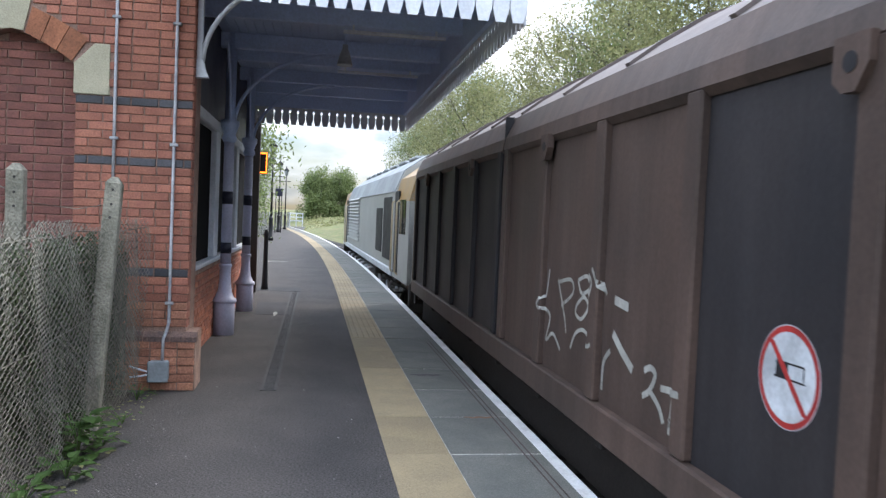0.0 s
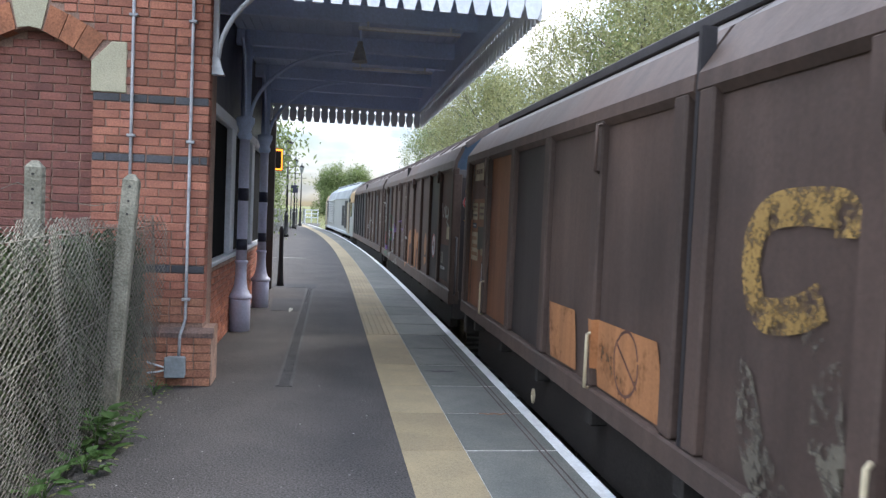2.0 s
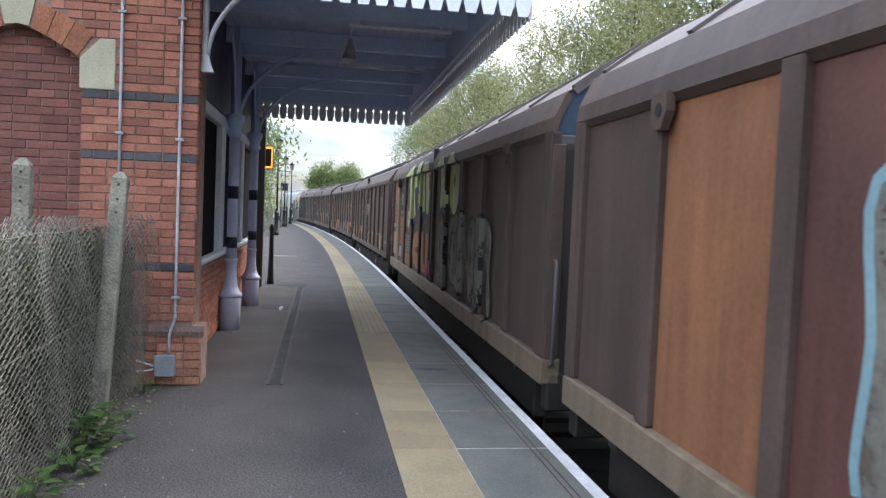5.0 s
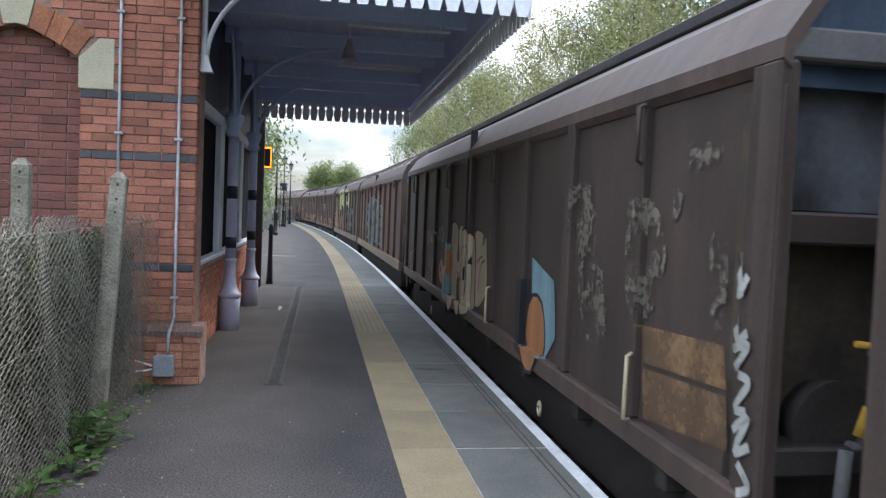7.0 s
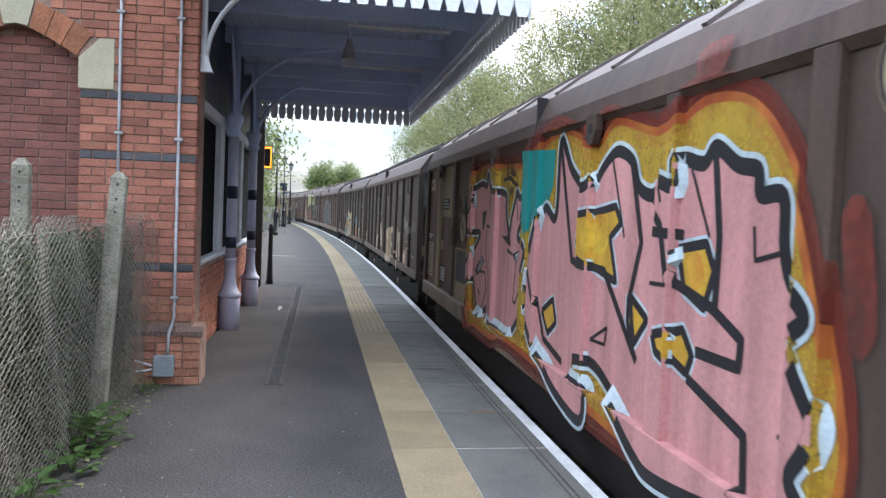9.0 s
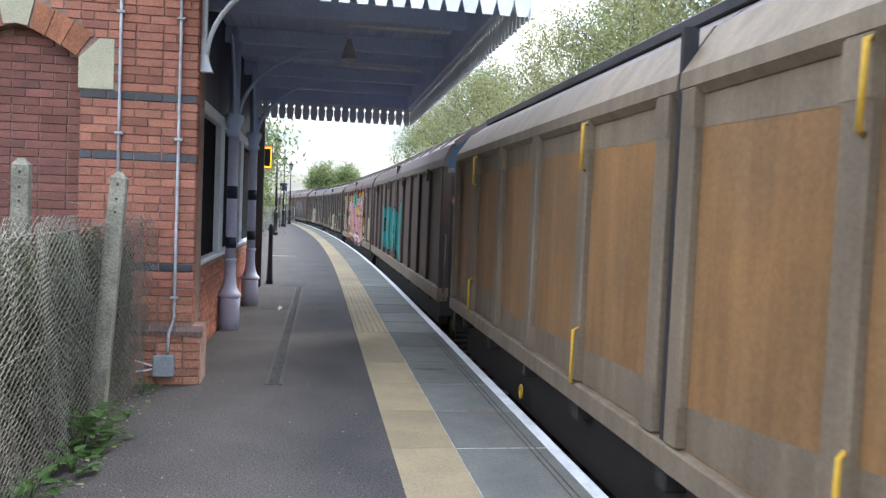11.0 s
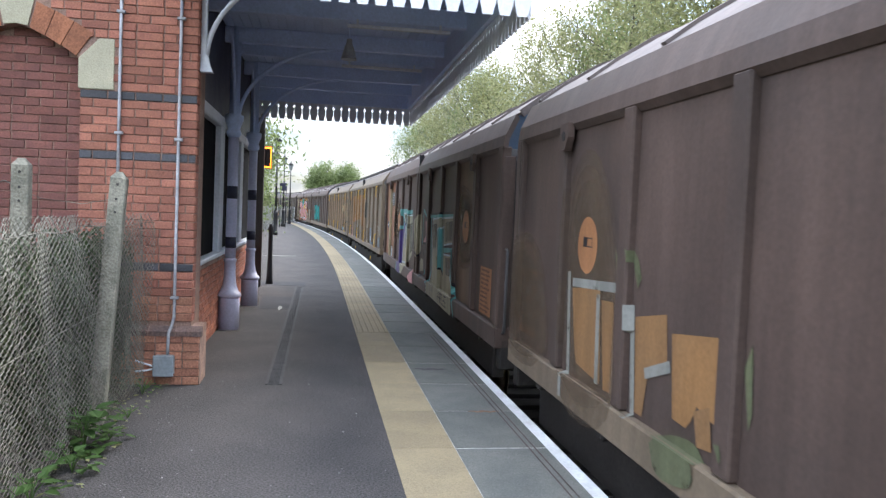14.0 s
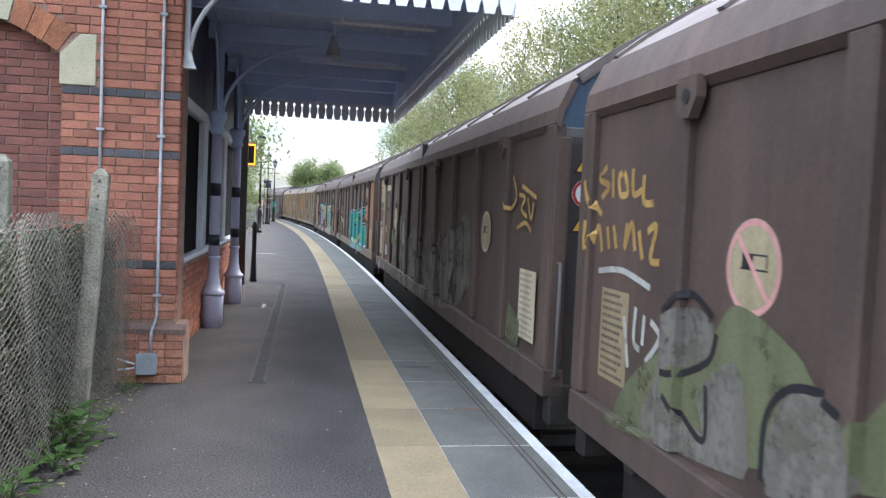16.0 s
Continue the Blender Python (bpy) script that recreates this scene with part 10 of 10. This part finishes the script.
paint(v, 'a', 'graffiti', 'p_moss', [[(11.6, 0.78), (11.99, 0.64), (11.95, 0.4), (11.56, 0.48)]], lift=0.0219)
end_signs(v)
# van 16
v = make_van('a', 'brown sliding-side goods van with gold tags and grey-green graffiti', panels={}, sole='van_brown')
VANS[14] = v
paint(v, 'a', 'graffiti', 'p_gold', lines=[(0.039, smooth([(0.09, 1.75), (0.16, 1.61), (0.27, 1.54)], False)), (0.039, smooth([(0.32, 1.83), (0.21, 1.76), (0.36, 1.71), (0.25, 1.64)], False)), (0.039, smooth([(0.41, 1.81), (0.43, 1.64)], False)), (0.039, smooth([(0.5, 1.76), (0.58, 1.78), (0.64, 1.67), (0.54, 1.66), (0.5, 1.76)], False)), (0.039, smooth([(0.7, 1.8), (0.72, 1.66), (0.83, 1.68)], False)), (0.039, smooth([(0.85, 1.76), (0.86, 1.62), (0.98, 1.61)], False)), (0.039, smooth([(0.13, 1.5), (0.13, 1.33), (0.23, 1.47), (0.3, 1.32)], False)), (0.039, smooth([(0.37, 1.47), (0.41, 1.34)], False)), (0.039, smooth([(0.46, 1.48), (0.52, 1.35)], False)), (0.039, smooth([(0.66, 1.5), (0.64, 1.36), (0.72, 1.5), (0.78, 1.35)], False)), (0.039, smooth([(0.82, 1.46), (0.88, 1.31)], False)), (0.039, smooth([(0.93, 1.46), (1.03, 1.49), (0.98, 1.32), (1.09, 1.31)], False))], lift=0.0029, label='gold spray-paint tag')
sign(v, 1.93, 1.35, 0.0034, ground='van_cream', ring='p_pink', ink='p_black', r=0.2)
plate(v, 0.34, 0.74, 0.58, 1.11, 'van_cream', 0.0044, ink='van_brown', rows=12)
paint(v, 'a', 'graffiti', 'p_white', lines=[(0.035, smooth([(0.69, 0.98), (0.77, 0.71)], False)), (0.035, smooth([(0.84, 1.05), (0.83, 0.87), (0.91, 0.83)], False)), (0.035, smooth([(0.95, 1.02), (0.94, 0.86)], False)), (0.035, smooth([(1.03, 1.0), (1.14, 0.93), (0.99, 0.78)], False)), (0.035, smooth([(0.27, 1.2), (0.62, 1.23), (1.0, 1.17)], False))], lift=0.0054, label='pale spray-paint tag')
paint(v, 'a', 'graffiti', 'p_moss', [smooth([(0.71, 0.57), (1.18, 0.88), (1.62, 1.01), (1.83, 1.19), (2.24, 1.07), (2.38, 0.96), (2.57, 0.87), (2.73, 1.02), (3.0, 1.15), (3.04, 0.78), (0.82, 0.38)], True, 4)], lift=0.0059, label='moss green graffiti ground')
paint(v, 'a', 'graffiti', 'p_greydark', [smooth([(0.96, 0.47), (1.18, 0.82), (1.22, 1.05), (1.5, 1.13), (1.67, 1.04), (1.58, 0.87), (1.31, 0.82), (1.3, 0.68), (1.62, 0.58), (1.55, 0.74), (1.86, 0.95), (1.99, 0.55), (1.87, 0.48), (1.3, 0.43)], True, 4), smooth([(2.08, 0.51), (2.19, 0.89), (2.41, 0.96), (2.6, 0.88), (2.61, 0.57), (2.4, 0.54)], True, 4)], lift=0.0064, label='pale grey graffiti letters')
paint(v, 'a', 'graffiti', 'p_black', lines=[(0.035, smooth([(1.19, 0.79), (1.37, 0.8), (1.63, 0.91), (1.69, 1.04)], False)), (0.035, smooth([(1.3, 0.68), (1.62, 0.55), (1.62, 0.8)], False)), (0.035, smooth([(2.08, 0.53), (2.09, 0.78), (2.22, 0.92), (2.42, 0.95), (2.57, 0.91)], False)), (0.035, smooth([(1.22, 1.05), (1.43, 1.19), (1.65, 1.11)], False))], lift=0.0069)
for k in range(-1, 15):
    if k not in VANS:
        VANS[k] = make_van("a" if k in (-1, 0, 3, 4, 7, 8, 11, 12, 13, 14) else "b", "grimy brown goods van with ribbed sliding sides")


# ---- the locomotive ----
def make_loco():
    L = 20.4
    v = tagged(empty("locomotive"), "pale grey diesel locomotive with louvred sides and orange cab roof", "locomotive")
    h = L / 2
    bm = bmesh.new()
    slab_poly(bm, [(-1.32, 1.15), (1.32, 1.15), (1.32, 2.95), (1.12, 3.42), (0.6, 3.78), (-0.6, 3.78), (-1.12, 3.42), (-1.32, 2.95)], "y", -h + 2.5, h - 2.5)
    part("body", bm, M["loco_grey"], v)
    bm = bmesh.new()
    slab_poly(bm, [(-1.34, 2.95), (-1.14, 3.43), (-0.62, 3.80), (0.62, 3.80), (1.14, 3.43), (1.34, 2.95), (1.30, 2.95), (0.6, 3.74), (-0.6, 3.74), (-1.30, 2.95)], "y", -h + 2.6, h - 2.6)
    part("roof", bm, M["loco_roof"], v, "pale grey curved roof")
    for i in range(7):
        y = -h + 4 + i * 2.0
        bm = bmesh.new()
        box(bm, -0.7, 0.7, y, y + 1.2, 3.78, 3.87, 0.03)
        part("roof_hatch", bm, M["loco_roof"], v)
    for sy in (-1, 1):
        bm = bmesh.new()
        ya, yb, yc = sy * (h - 2.5), sy * (h - 0.25), sy * h
        pts = [(-1.33, 1.1), (1.33, 1.1), (1.33, 2.75), (1.2, 3.2), (-1.2, 3.2), (-1.33, 2.75)]
        slab_poly(bm, pts, "y", min(ya, yb), max(ya, yb))
        box(bm, -1.25, 1.25, *sorted((yb, yc)), 1.1, 2.3, 0.05)
        part("cab", bm, M["loco_grey"], v)
        bm = bmesh.new()
        slab_poly(bm, [(-1.34, 2.72), (-1.21, 3.22), (-0.7, 3.60), (0.7, 3.60), (1.21, 3.22), (1.34, 2.72)], "y", *sorted((ya, yb)))
        part("cab_roof", bm, M["loco_orange"], v, "orange painted cab roof")
        bm = bmesh.new()
        box(bm, -1.345, -1.31, *sorted((sy * (h - 0.7), sy * (h - 1.55))), 2.05, 2.75, 0.01)
        box(bm, 1.31, 1.345, *sorted((sy * (h - 0.7), sy * (h - 1.55))), 2.05, 2.75, 0.01)
        part("cab_window", bm, M["glass"], v, "dark cab side window")
        bm = bmesh.new()
        box(bm, -1.0, 1.0, *sorted((yb + sy * 0.005, yb + sy * 0.03)), 2.4, 3.05, 0.01)
        part("windscreen", bm, M["glass"], v)
        bm = bmesh.new()
        box(bm, -1.345, -1.31, *sorted((sy * (h - 1.75), sy * (h - 2.4))), 1.2, 2.95, 0.01)
        part("cab_door", bm, M["loco_dark"], v, "dark recessed cab door")
        for y in (sy * (h - 1.70), sy * (h - 2.45)):
            bm = bmesh.new()
            pipe(bm, [(-1.33, y, 1.2), (-1.39, y, 1.25), (-1.39, y, 2.7), (-1.33, y, 2.75)], 0.02)
            part("handrail", bm, M["p_cream"], v)
        bm = bmesh.new()
        box(bm, -1.3, 1.3, *sorted((yc, yc - sy * 0.2)), 0.6, 1.15, 0.02)
        part("buffer_beam", bm, M["iron"], v)
        for bx in (-0.87, 0.87):
            bm = bmesh.new()
            tube(bm, (bx, yc, 1.06), (bx, yc + sy * 0.45, 1.06), 0.1, n=12)
            tube(bm, (bx, yc + sy * 0.45, 1.06), (bx, yc + sy * 0.5, 1.06), 0.24, n=14)
            part("buffer", bm, M["iron"], v)
        for i in range(4):
            bm = bmesh.new()
            box(bm, -1.35, -1.15, *sorted((sy * (h - 1.75), sy * (h - 2.4))), 0.3 + i * 0.25, 0.34 + i * 0.25, 0.008)
            part("step", bm, M["iron"], v)
        # bogie
        b = sy * (h - 4.2)
        bm = bmesh.new()
        box(bm, -1.15, -1.0, b - 2.2, b + 2.2, 0.55, 0.85, 0.04)
        box(bm, 1.0, 1.15, b - 2.2, b + 2.2, 0.55, 0.85, 0.04)
        bg = part("bogie_frame", bm, M["iron"], v)
        for dy in (-1.75, 0, 1.75):
            for sx in (-1, 1):
                bm = bmesh.new()
                tube(bm, (sx * 0.69, b + dy, 0.53), (sx * 0.83, b + dy, 0.53), 0.53, n=24)
                part("wheel", bm, M["rail"], bg)
                bm = bmesh.new()
                box(bm, *sorted((sx * 1.14, sx * 1.26)), b + dy - 0.2, b + dy + 0.2, 0.38, 0.68, 0.04)
                tube(bm, (sx * 1.2, b + dy + 0.5, 0.4), (sx * 1.2, b + dy + 0.5, 0.85), 0.11, n=10)
                part("axle_box", bm, M["iron"], bg)
                bm = bmesh.new()
                pipe(bm, [(sx * 1.22, b + dy - 0.7, 0.9), (sx * 1.26, b + dy - 0.4, 0.6), (sx * 1.22, b + dy + 0.1, 0.85)], 0.035)
                part("brake_pipe", bm, M["pipe"], bg)
    # side louvres and grilles (near side), doors
    for i in range(13):
        z = 1.5 + i * 0.115
        bm = bmesh.new()
        slab_poly(bm, [(-1.32, z), (-1.40, z + 0.02), (-1.32, z + 0.095)], "y", h - 8.4, h - 3.6)
        part("louvre", bm, M["loco_grey"], v)
    for ya, yb, z0, z1 in ((h - 3.3, h - 2.7, 1.5, 2.9), (-h + 3.1, -h + 4.7, 1.4, 2.85), (-h + 5.0, -h + 6.4, 1.5, 2.6)):
        bm = bmesh.new()
        box(bm, -1.335, -1.30, ya, yb, z0, z1, 0.01)
        part("grille", bm, M["loco_dark"], v, "dark side grille")
    bm = bmesh.new()
    box(bm, -1.38, -1.30, -h + 2.5, h - 2.5, 1.1, 1.25, 0.015)
    part("sill_rail", bm, M["plate"], v, "pale sill along the body's foot")
    bm = bmesh.new()
    box(bm, -1.15, 1.15, -2.6, 2.6, 0.35, 1.05, 0.12)
    part("fuel_tank", bm, M["iron"], v)
    for y in (-2.2, -1.2, 0.2, 1.5):
        bm = bmesh.new()
        tube(bm, (-1.22, y, 0.75), (-1.22, y + 0.7, 0.75), 0.16, n=12)
        part("air_reservoir", bm, M["pipe"], v)
    return v, L


LOCO, LL = make_loco()

# ---- trees and weeds ----
def leaf_cloud(blobs, count, size, rnd, droop=0.3):
    """Leaf quads scattered through and mostly on the skins of blobs (x, y, z, rx, ry, rz)."""
    c = np.array([b[:3] for b in blobs])
    r = np.array([b[3:] for b in blobs])
    w = (r.prod(axis=1)) ** (2 / 3)
    idx = rnd.choice(len(blobs), count, p=w / w.sum())
    d = rnd.normal(size=(count, 3))
    d /= np.linalg.norm(d, axis=1)[:, None]
    rad = rnd.uniform(0.25, 1.0, count) ** 0.45
    # clumps: pull leaves towards a set of twig ends
    p = c[idx] + d * r[idx] * rad[:, None]
    ends = p[rnd.integers(0, count, count // 26)]
    near_e = rnd.integers(0, len(ends), count)
    keep = rnd.random(count) < 0.72
    q = ends[near_e] + rnd.normal(size=(count, 3)) * np.array([0.32, 0.32, 0.42])
    p = np.where(keep[:, None], q, p)
    a = rnd.normal(size=(count, 3))
    a[:, 2] -= droop
    a /= np.linalg.norm(a, axis=1)[:, None]
    b = np.cross(a, rnd.normal(size=(count, 3)))
    b /= np.linalg.norm(b, axis=1)[:, None]
    s = size * rnd.uniform(0.6, 1.4, count)[:, None]
    v = np.stack([p - a * s, p + b * s * 0.42, p + a * s, p - b * s * 0.42], axis=1).reshape(-1, 3)
    f = np.arange(count * 4).reshape(-1, 4)
    return v.tolist(), f.tolist()


def limbs(height, spread, rnd, r0=0.2, n=9, reach=0.75):
    bm = bmesh.new()
    pts = [(0.15 * math.sin(z), 0.1 * math.cos(z * 1.3), z) for z in np.linspace(0, height * 0.8, 8)]
    for i, (a, b) in enumerate(zip(pts, pts[1:])):
        tube(bm, a, b, r0 * (1 - i / 8.5), r0 * (1 - (i + 1) / 8.5), n=8, caps=False)
    for i in range(n):
        k = 2 + i % 5
        a = Vector(pts[k])
        ang = i * 2.4
        e = a + Vector((math.cos(ang) * spread * reach, math.sin(ang) * spread * reach, height * rnd.uniform(0.15, 0.3)))
        m = (a + e) / 2 + Vector((0, 0, -0.15))
        r = r0 * 0.42 * (1 - k / 9)
        tube(bm, a, m, r, r * 0.7, n=6, caps=False)
        tube(bm, m, e, r * 0.7, r * 0.2, n=6, caps=False)
        for j in range(3):
            g = e + Vector((rnd.normal() * 0.6, rnd.normal() * 0.6, rnd.uniform(0.2, 1.0)))
            tube(bm, m + (e - m) * (0.3 + 0.25 * j), g, r * 0.35, r * 0.08, n=5, caps=False)
    return bm


def tree(name, label, height, spread, leaves, size, mat_leaf, seed, low=0.25, nb=16, reach=0.75):
    rnd = np.random.default_rng(seed)
    t = tagged(empty(name), label, "tree", "trees beside the line")
    part("trunk", limbs(height, spread, rnd, reach=reach), M["bark"], t, "grey-brown trunk and limbs")
    blobs = []
    for i in range(nb):
        z = height * rnd.uniform(low + 0.1, 0.9)
        k = math.sin(math.pi * min(1, (z / height - low + 0.15) / (1.1 - low)))
        a = rnd.uniform(0, 6.28)
        d = spread * 0.65 * k * rnd.uniform(0.3, 1)
        r = spread * rnd.uniform(0.26, 0.5)
        blobs.append((math.cos(a) * d, math.sin(a) * d, z, r, r, r * rnd.uniform(0.7, 1.1)))
    v, f = leaf_cloud(blobs, leaves, size, rnd)
    mesh_part("crown", grid_mesh("crown", v, f), M[mat_leaf], t, "loose crown of small leaves")
    return t


ta = tree("tree", "tall leafy willow with pale green loose foliage", 15.5, 5.2, 17000, 0.10, "leaf_a", 3, 0.08, 26)
tb = tree("tree", "tall leafy willow with pale green loose foliage", 14.5, 5.4, 17000, 0.10, "leaf_a", 8, 0.08, 26)
tc = tree("tree", "tall broad tree with green foliage", 14.5, 5.4, 16000, 0.105, "leaf_b", 13, 0.08, 26)
PLACES = [(ta, 16.5, 24.0, 0, 0), (tb, 15.5, 31.0, 40, -0.5), (ta, 15.0, 38.5, 100, 0.2), (tc, 17.5, 42.0, 15, 1.0), (tb, 15.0, 47.0, 200, 0.4), (ta, 15.0, 56.0, 70, 0.6), (tb, 13.5, 66.0, 300, 0.2),
          (tc, 15.0, 72.0, 120, 1.0), (ta, 13.0, 78.0, 10, 0.8), (tb, 13.0, 92.0, 80, 0.8), (tc, 13.0, 105.0, 50, 0.3), (ta, 19.0, 17.0, 250, 0), (tb, 21.0, 8.0, 90, 0), (tc, 20.0, -6.0, 10, 0)]
used = set()
for t, x, y, rz, z in PLACES:
    m = pose(x, y, z, 0, 0, rz)
    if t in used:
        copy_thing(t, m)
    else:
        t.matrix_basis = m
        used.add(t)
# scrub at the far bend
sa = tree("bush", "dense rounded green thicket at the line's bend", 9.0, 5.4, 24000, 0.15, "leaf_b", 21, 0.0, 26)
sa.matrix_basis = pose(0.4, 140, -1.0)
for x, y, rz, z in ((4.4, 143, 80, -0.8), (10.5, 150, 150, -2.6), (16, 150, 200, -2), (24, 150, 40, -2)):
    copy_thing(sa, pose(x, y, z, 0, 0, rz))
# trees behind the paling fence
tl = tree("tree", "spreading leafy tree behind the platform fence", 7.5, 3.2, 12000, 0.08, "leaf_b", 31, 0.1, 20, 0.4)
tl.matrix_basis = pose(-4.9, 31, -0.9)
for x, y, rz, z in ((-4.6, 25, 60, -1.2), (-4.3, 41, 130, -1.2), (-5.6, 50, 200, -2.0), (-6.0, 60, 20, -2.4), (-6.5, 72, 90, -2.5), (-7, 20, 10, -0.5)):
    copy_thing(tl, pose(x, y, z, 0, 0, rz))
to = tree("tree", "leafy tree reaching over the platform beyond the building", 5.6, 2.7, 7000, 0.06, "leaf_b", 37, 0.42, 16, 0.4)
to.matrix_basis = pose(-2.7, 19.5, -0.5)
# lineside scrub beyond the track
rnd = np.random.default_rng(77)
blobs = [(rnd.uniform(9, 14) - max(0, y - 60) * 0.05, y, rnd.uniform(0.2, 1.2), 1.8, 2.2, rnd.uniform(0.8, 1.6)) for y in np.arange(16, 150, 1.6)]
v, f = leaf_cloud(blobs, 24000, 0.12, rnd)
tagged(mesh_part("lineside_scrub", grid_mesh("lineside_scrub", v, f), M["leaf_a"]), "rough straw and green scrub along the far bank", "scrub", kind="stuff")
blobs = [(rnd.uniform(-1.5, 9), y, rnd.uniform(-1.0, -0.3), 1.6, 2.2, rnd.uniform(0.6, 1.3)) for y in np.arange(112, 140, 0.8)]
v, f = leaf_cloud(blobs, 9000, 0.15, rnd)
tagged(mesh_part("lineside_scrub", grid_mesh("lineside_scrub", v, f), M["leaf_a"]), "rough straw and green scrub at the bend", "scrub", kind="stuff")
# weeds and ivy behind and at the foot of the fence
blobs = [(-1.70 + rnd.uniform(-0.2, 0.1) + (0.12 if y > 5.8 else 0), y, rnd.uniform(0.1, 1.0), 0.2, 0.3, 0.3) for y in np.concatenate([np.arange(2.2, 6.6, 0.08), np.arange(5.7, 6.6, 0.05)])]
v, f = leaf_cloud(blobs, 40000, 0.035, rnd, 0.1)
v = np.array(v).reshape(-1, 4, 3)
v = v[(v[:, :, 2].max(axis=1) < 1.3) & (v[:, :, 2].min(axis=1) > 0) & (v[:, :, 1].max(axis=1) < 6.7)]
v[:, :, 0] = np.minimum(v[:, :, 0], -1.47)
f = np.arange(len(v) * 4).reshape(-1, 4).tolist()
v = v.reshape(-1, 3).tolist()
tagged(mesh_part("fence_ivy", grid_mesh("fence_ivy", v, f), M["leaf_d"]), "dark brambles tangled behind the wire fence", "brambles", kind="stuff")


def weed(name, x, y, n, size, seed, hmax):
    rnd = random.Random(seed)
    w = tagged(empty(name, x, y), "leafy green weed growing at the foot of the fence", "weed", "weeds by the fence")
    for i in range(n):
        a, h = rnd.uniform(0, 6.28), rnd.uniform(0.03, hmax)
        rr = rnd.uniform(0.02, 0.13)
        s = size * rnd.uniform(0.6, 1.2)
        bm = bmesh.new()
        tilt = rnd.uniform(-0.5, 0.35)
        prof = [(0, 0), (0.18, 0.30), (0.42, 0.36), (0.7, 0.22), (1.0, 0.0)]
        up = []
        for u, hw in prof:
            up.append((bm.verts.new((u * s, hw * s, 0.10 * s * hw)), bm.verts.new((u * s, 0, -0.04 * s)), bm.verts.new((u * s, -hw * s, 0.10 * s * hw))))
        for p, q in zip(up, up[1:]):
            for k in range(2):
                vs = (p[k], p[k + 1], q[k + 1], q[k])
                if len({tuple(round(c, 6) for c in x.co) for x in vs}) >= 3:
                    bm.faces.new(vs)
        bm.transform(Matrix.Translation((rr * math.cos(a), rr * math.sin(a), h)) @ Matrix.Rotation(a + rnd.uniform(-0.6, 0.6), 4, "Z") @ Matrix.Rotation(-tilt, 4, "Y"))
        part("leaf", bm, M["leaf_c"], w)
    bm = bmesh.new()
    for i in range(5):
        a = i * 1.3
        pipe(bm, [(0, 0, 0), (0.02 * math.cos(a), 0.02 * math.sin(a), hmax * 0.5), (0.07 * math.cos(a), 0.07 * math.sin(a), hmax * 0.95)], 0.003, 5)
    part("stem", bm, M["leaf_c"], w)
    return w


weed("weed", -1.36, 5.00, 46, 0.115, 1, 0.27)
weed("weed", -1.31, 4.60, 26, 0.10, 2, 0.12)
weed("weed", -1.27, 5.22, 26, 0.06, 3, 0.07)
weed("weed", -1.33, 6.45, 12, 0.05, 4, 0.12)
weed("weed", -1.36, 4.1, 26, 0.085, 5, 0.14)
weed("weed", -1.28, 5.75, 12, 0.05, 6, 0.08)
bm = bmesh.new()
rn = random.Random(3)
for i in range(160):
    x, y = -1.40 + rn.uniform(-0.12, 0.22) , rn.uniform(3.4, 6.75)
    s = rn.uniform(0.01, 0.03)
    a = rn.uniform(0, 6.28)
    z = rn.uniform(0.004, 0.02)
    vs = [bm.verts.new((x + s * math.cos(a + k * 1.5708) * (1 if k % 2 else 0.5), y + s * math.sin(a + k * 1.5708) * (1 if k % 2 else 0.5), z + rn.uniform(0, 0.012))) for k in range(4)]
    bm.faces.new(vs)
tagged(part("leaf_litter", bm, M["leaf_a"]), "dry fallen leaves along the fence foot", "leaves", kind="stuff")


# ---- what moves ----
def along(t):
    return 1.062 + 11.783 * t + 0.02794 * t * t


def riding(mid, half):
    """The pose on the track of a vehicle whose middle is at mid, its axles half a wheelbase away."""
    xa, ya, _ = track(mid - half)
    xb, yb, _ = track(mid + half)
    return pose((xa + xb) / 2, (ya + yb) / 2, RAIL, 0, 0, math.degrees(math.atan2(-(xb - xa), yb - ya)))


def motions():
    times = [i * 0.5 for i in range(33)]
    for k, v in VANS.items():
        rear = -(k + 1) * LP + (0.13 if k == 10 else 0.2 if (k + 1) % 2 else -0.1)
        walk(v, [(t, riding(along(t) + rear + LB / 2, 3.9)) for t in times])
    rear = LP + 0.2
    walk(LOCO, [(t, riding(along(t) + rear + LL / 2, 6.0)) for t in times])


motions()
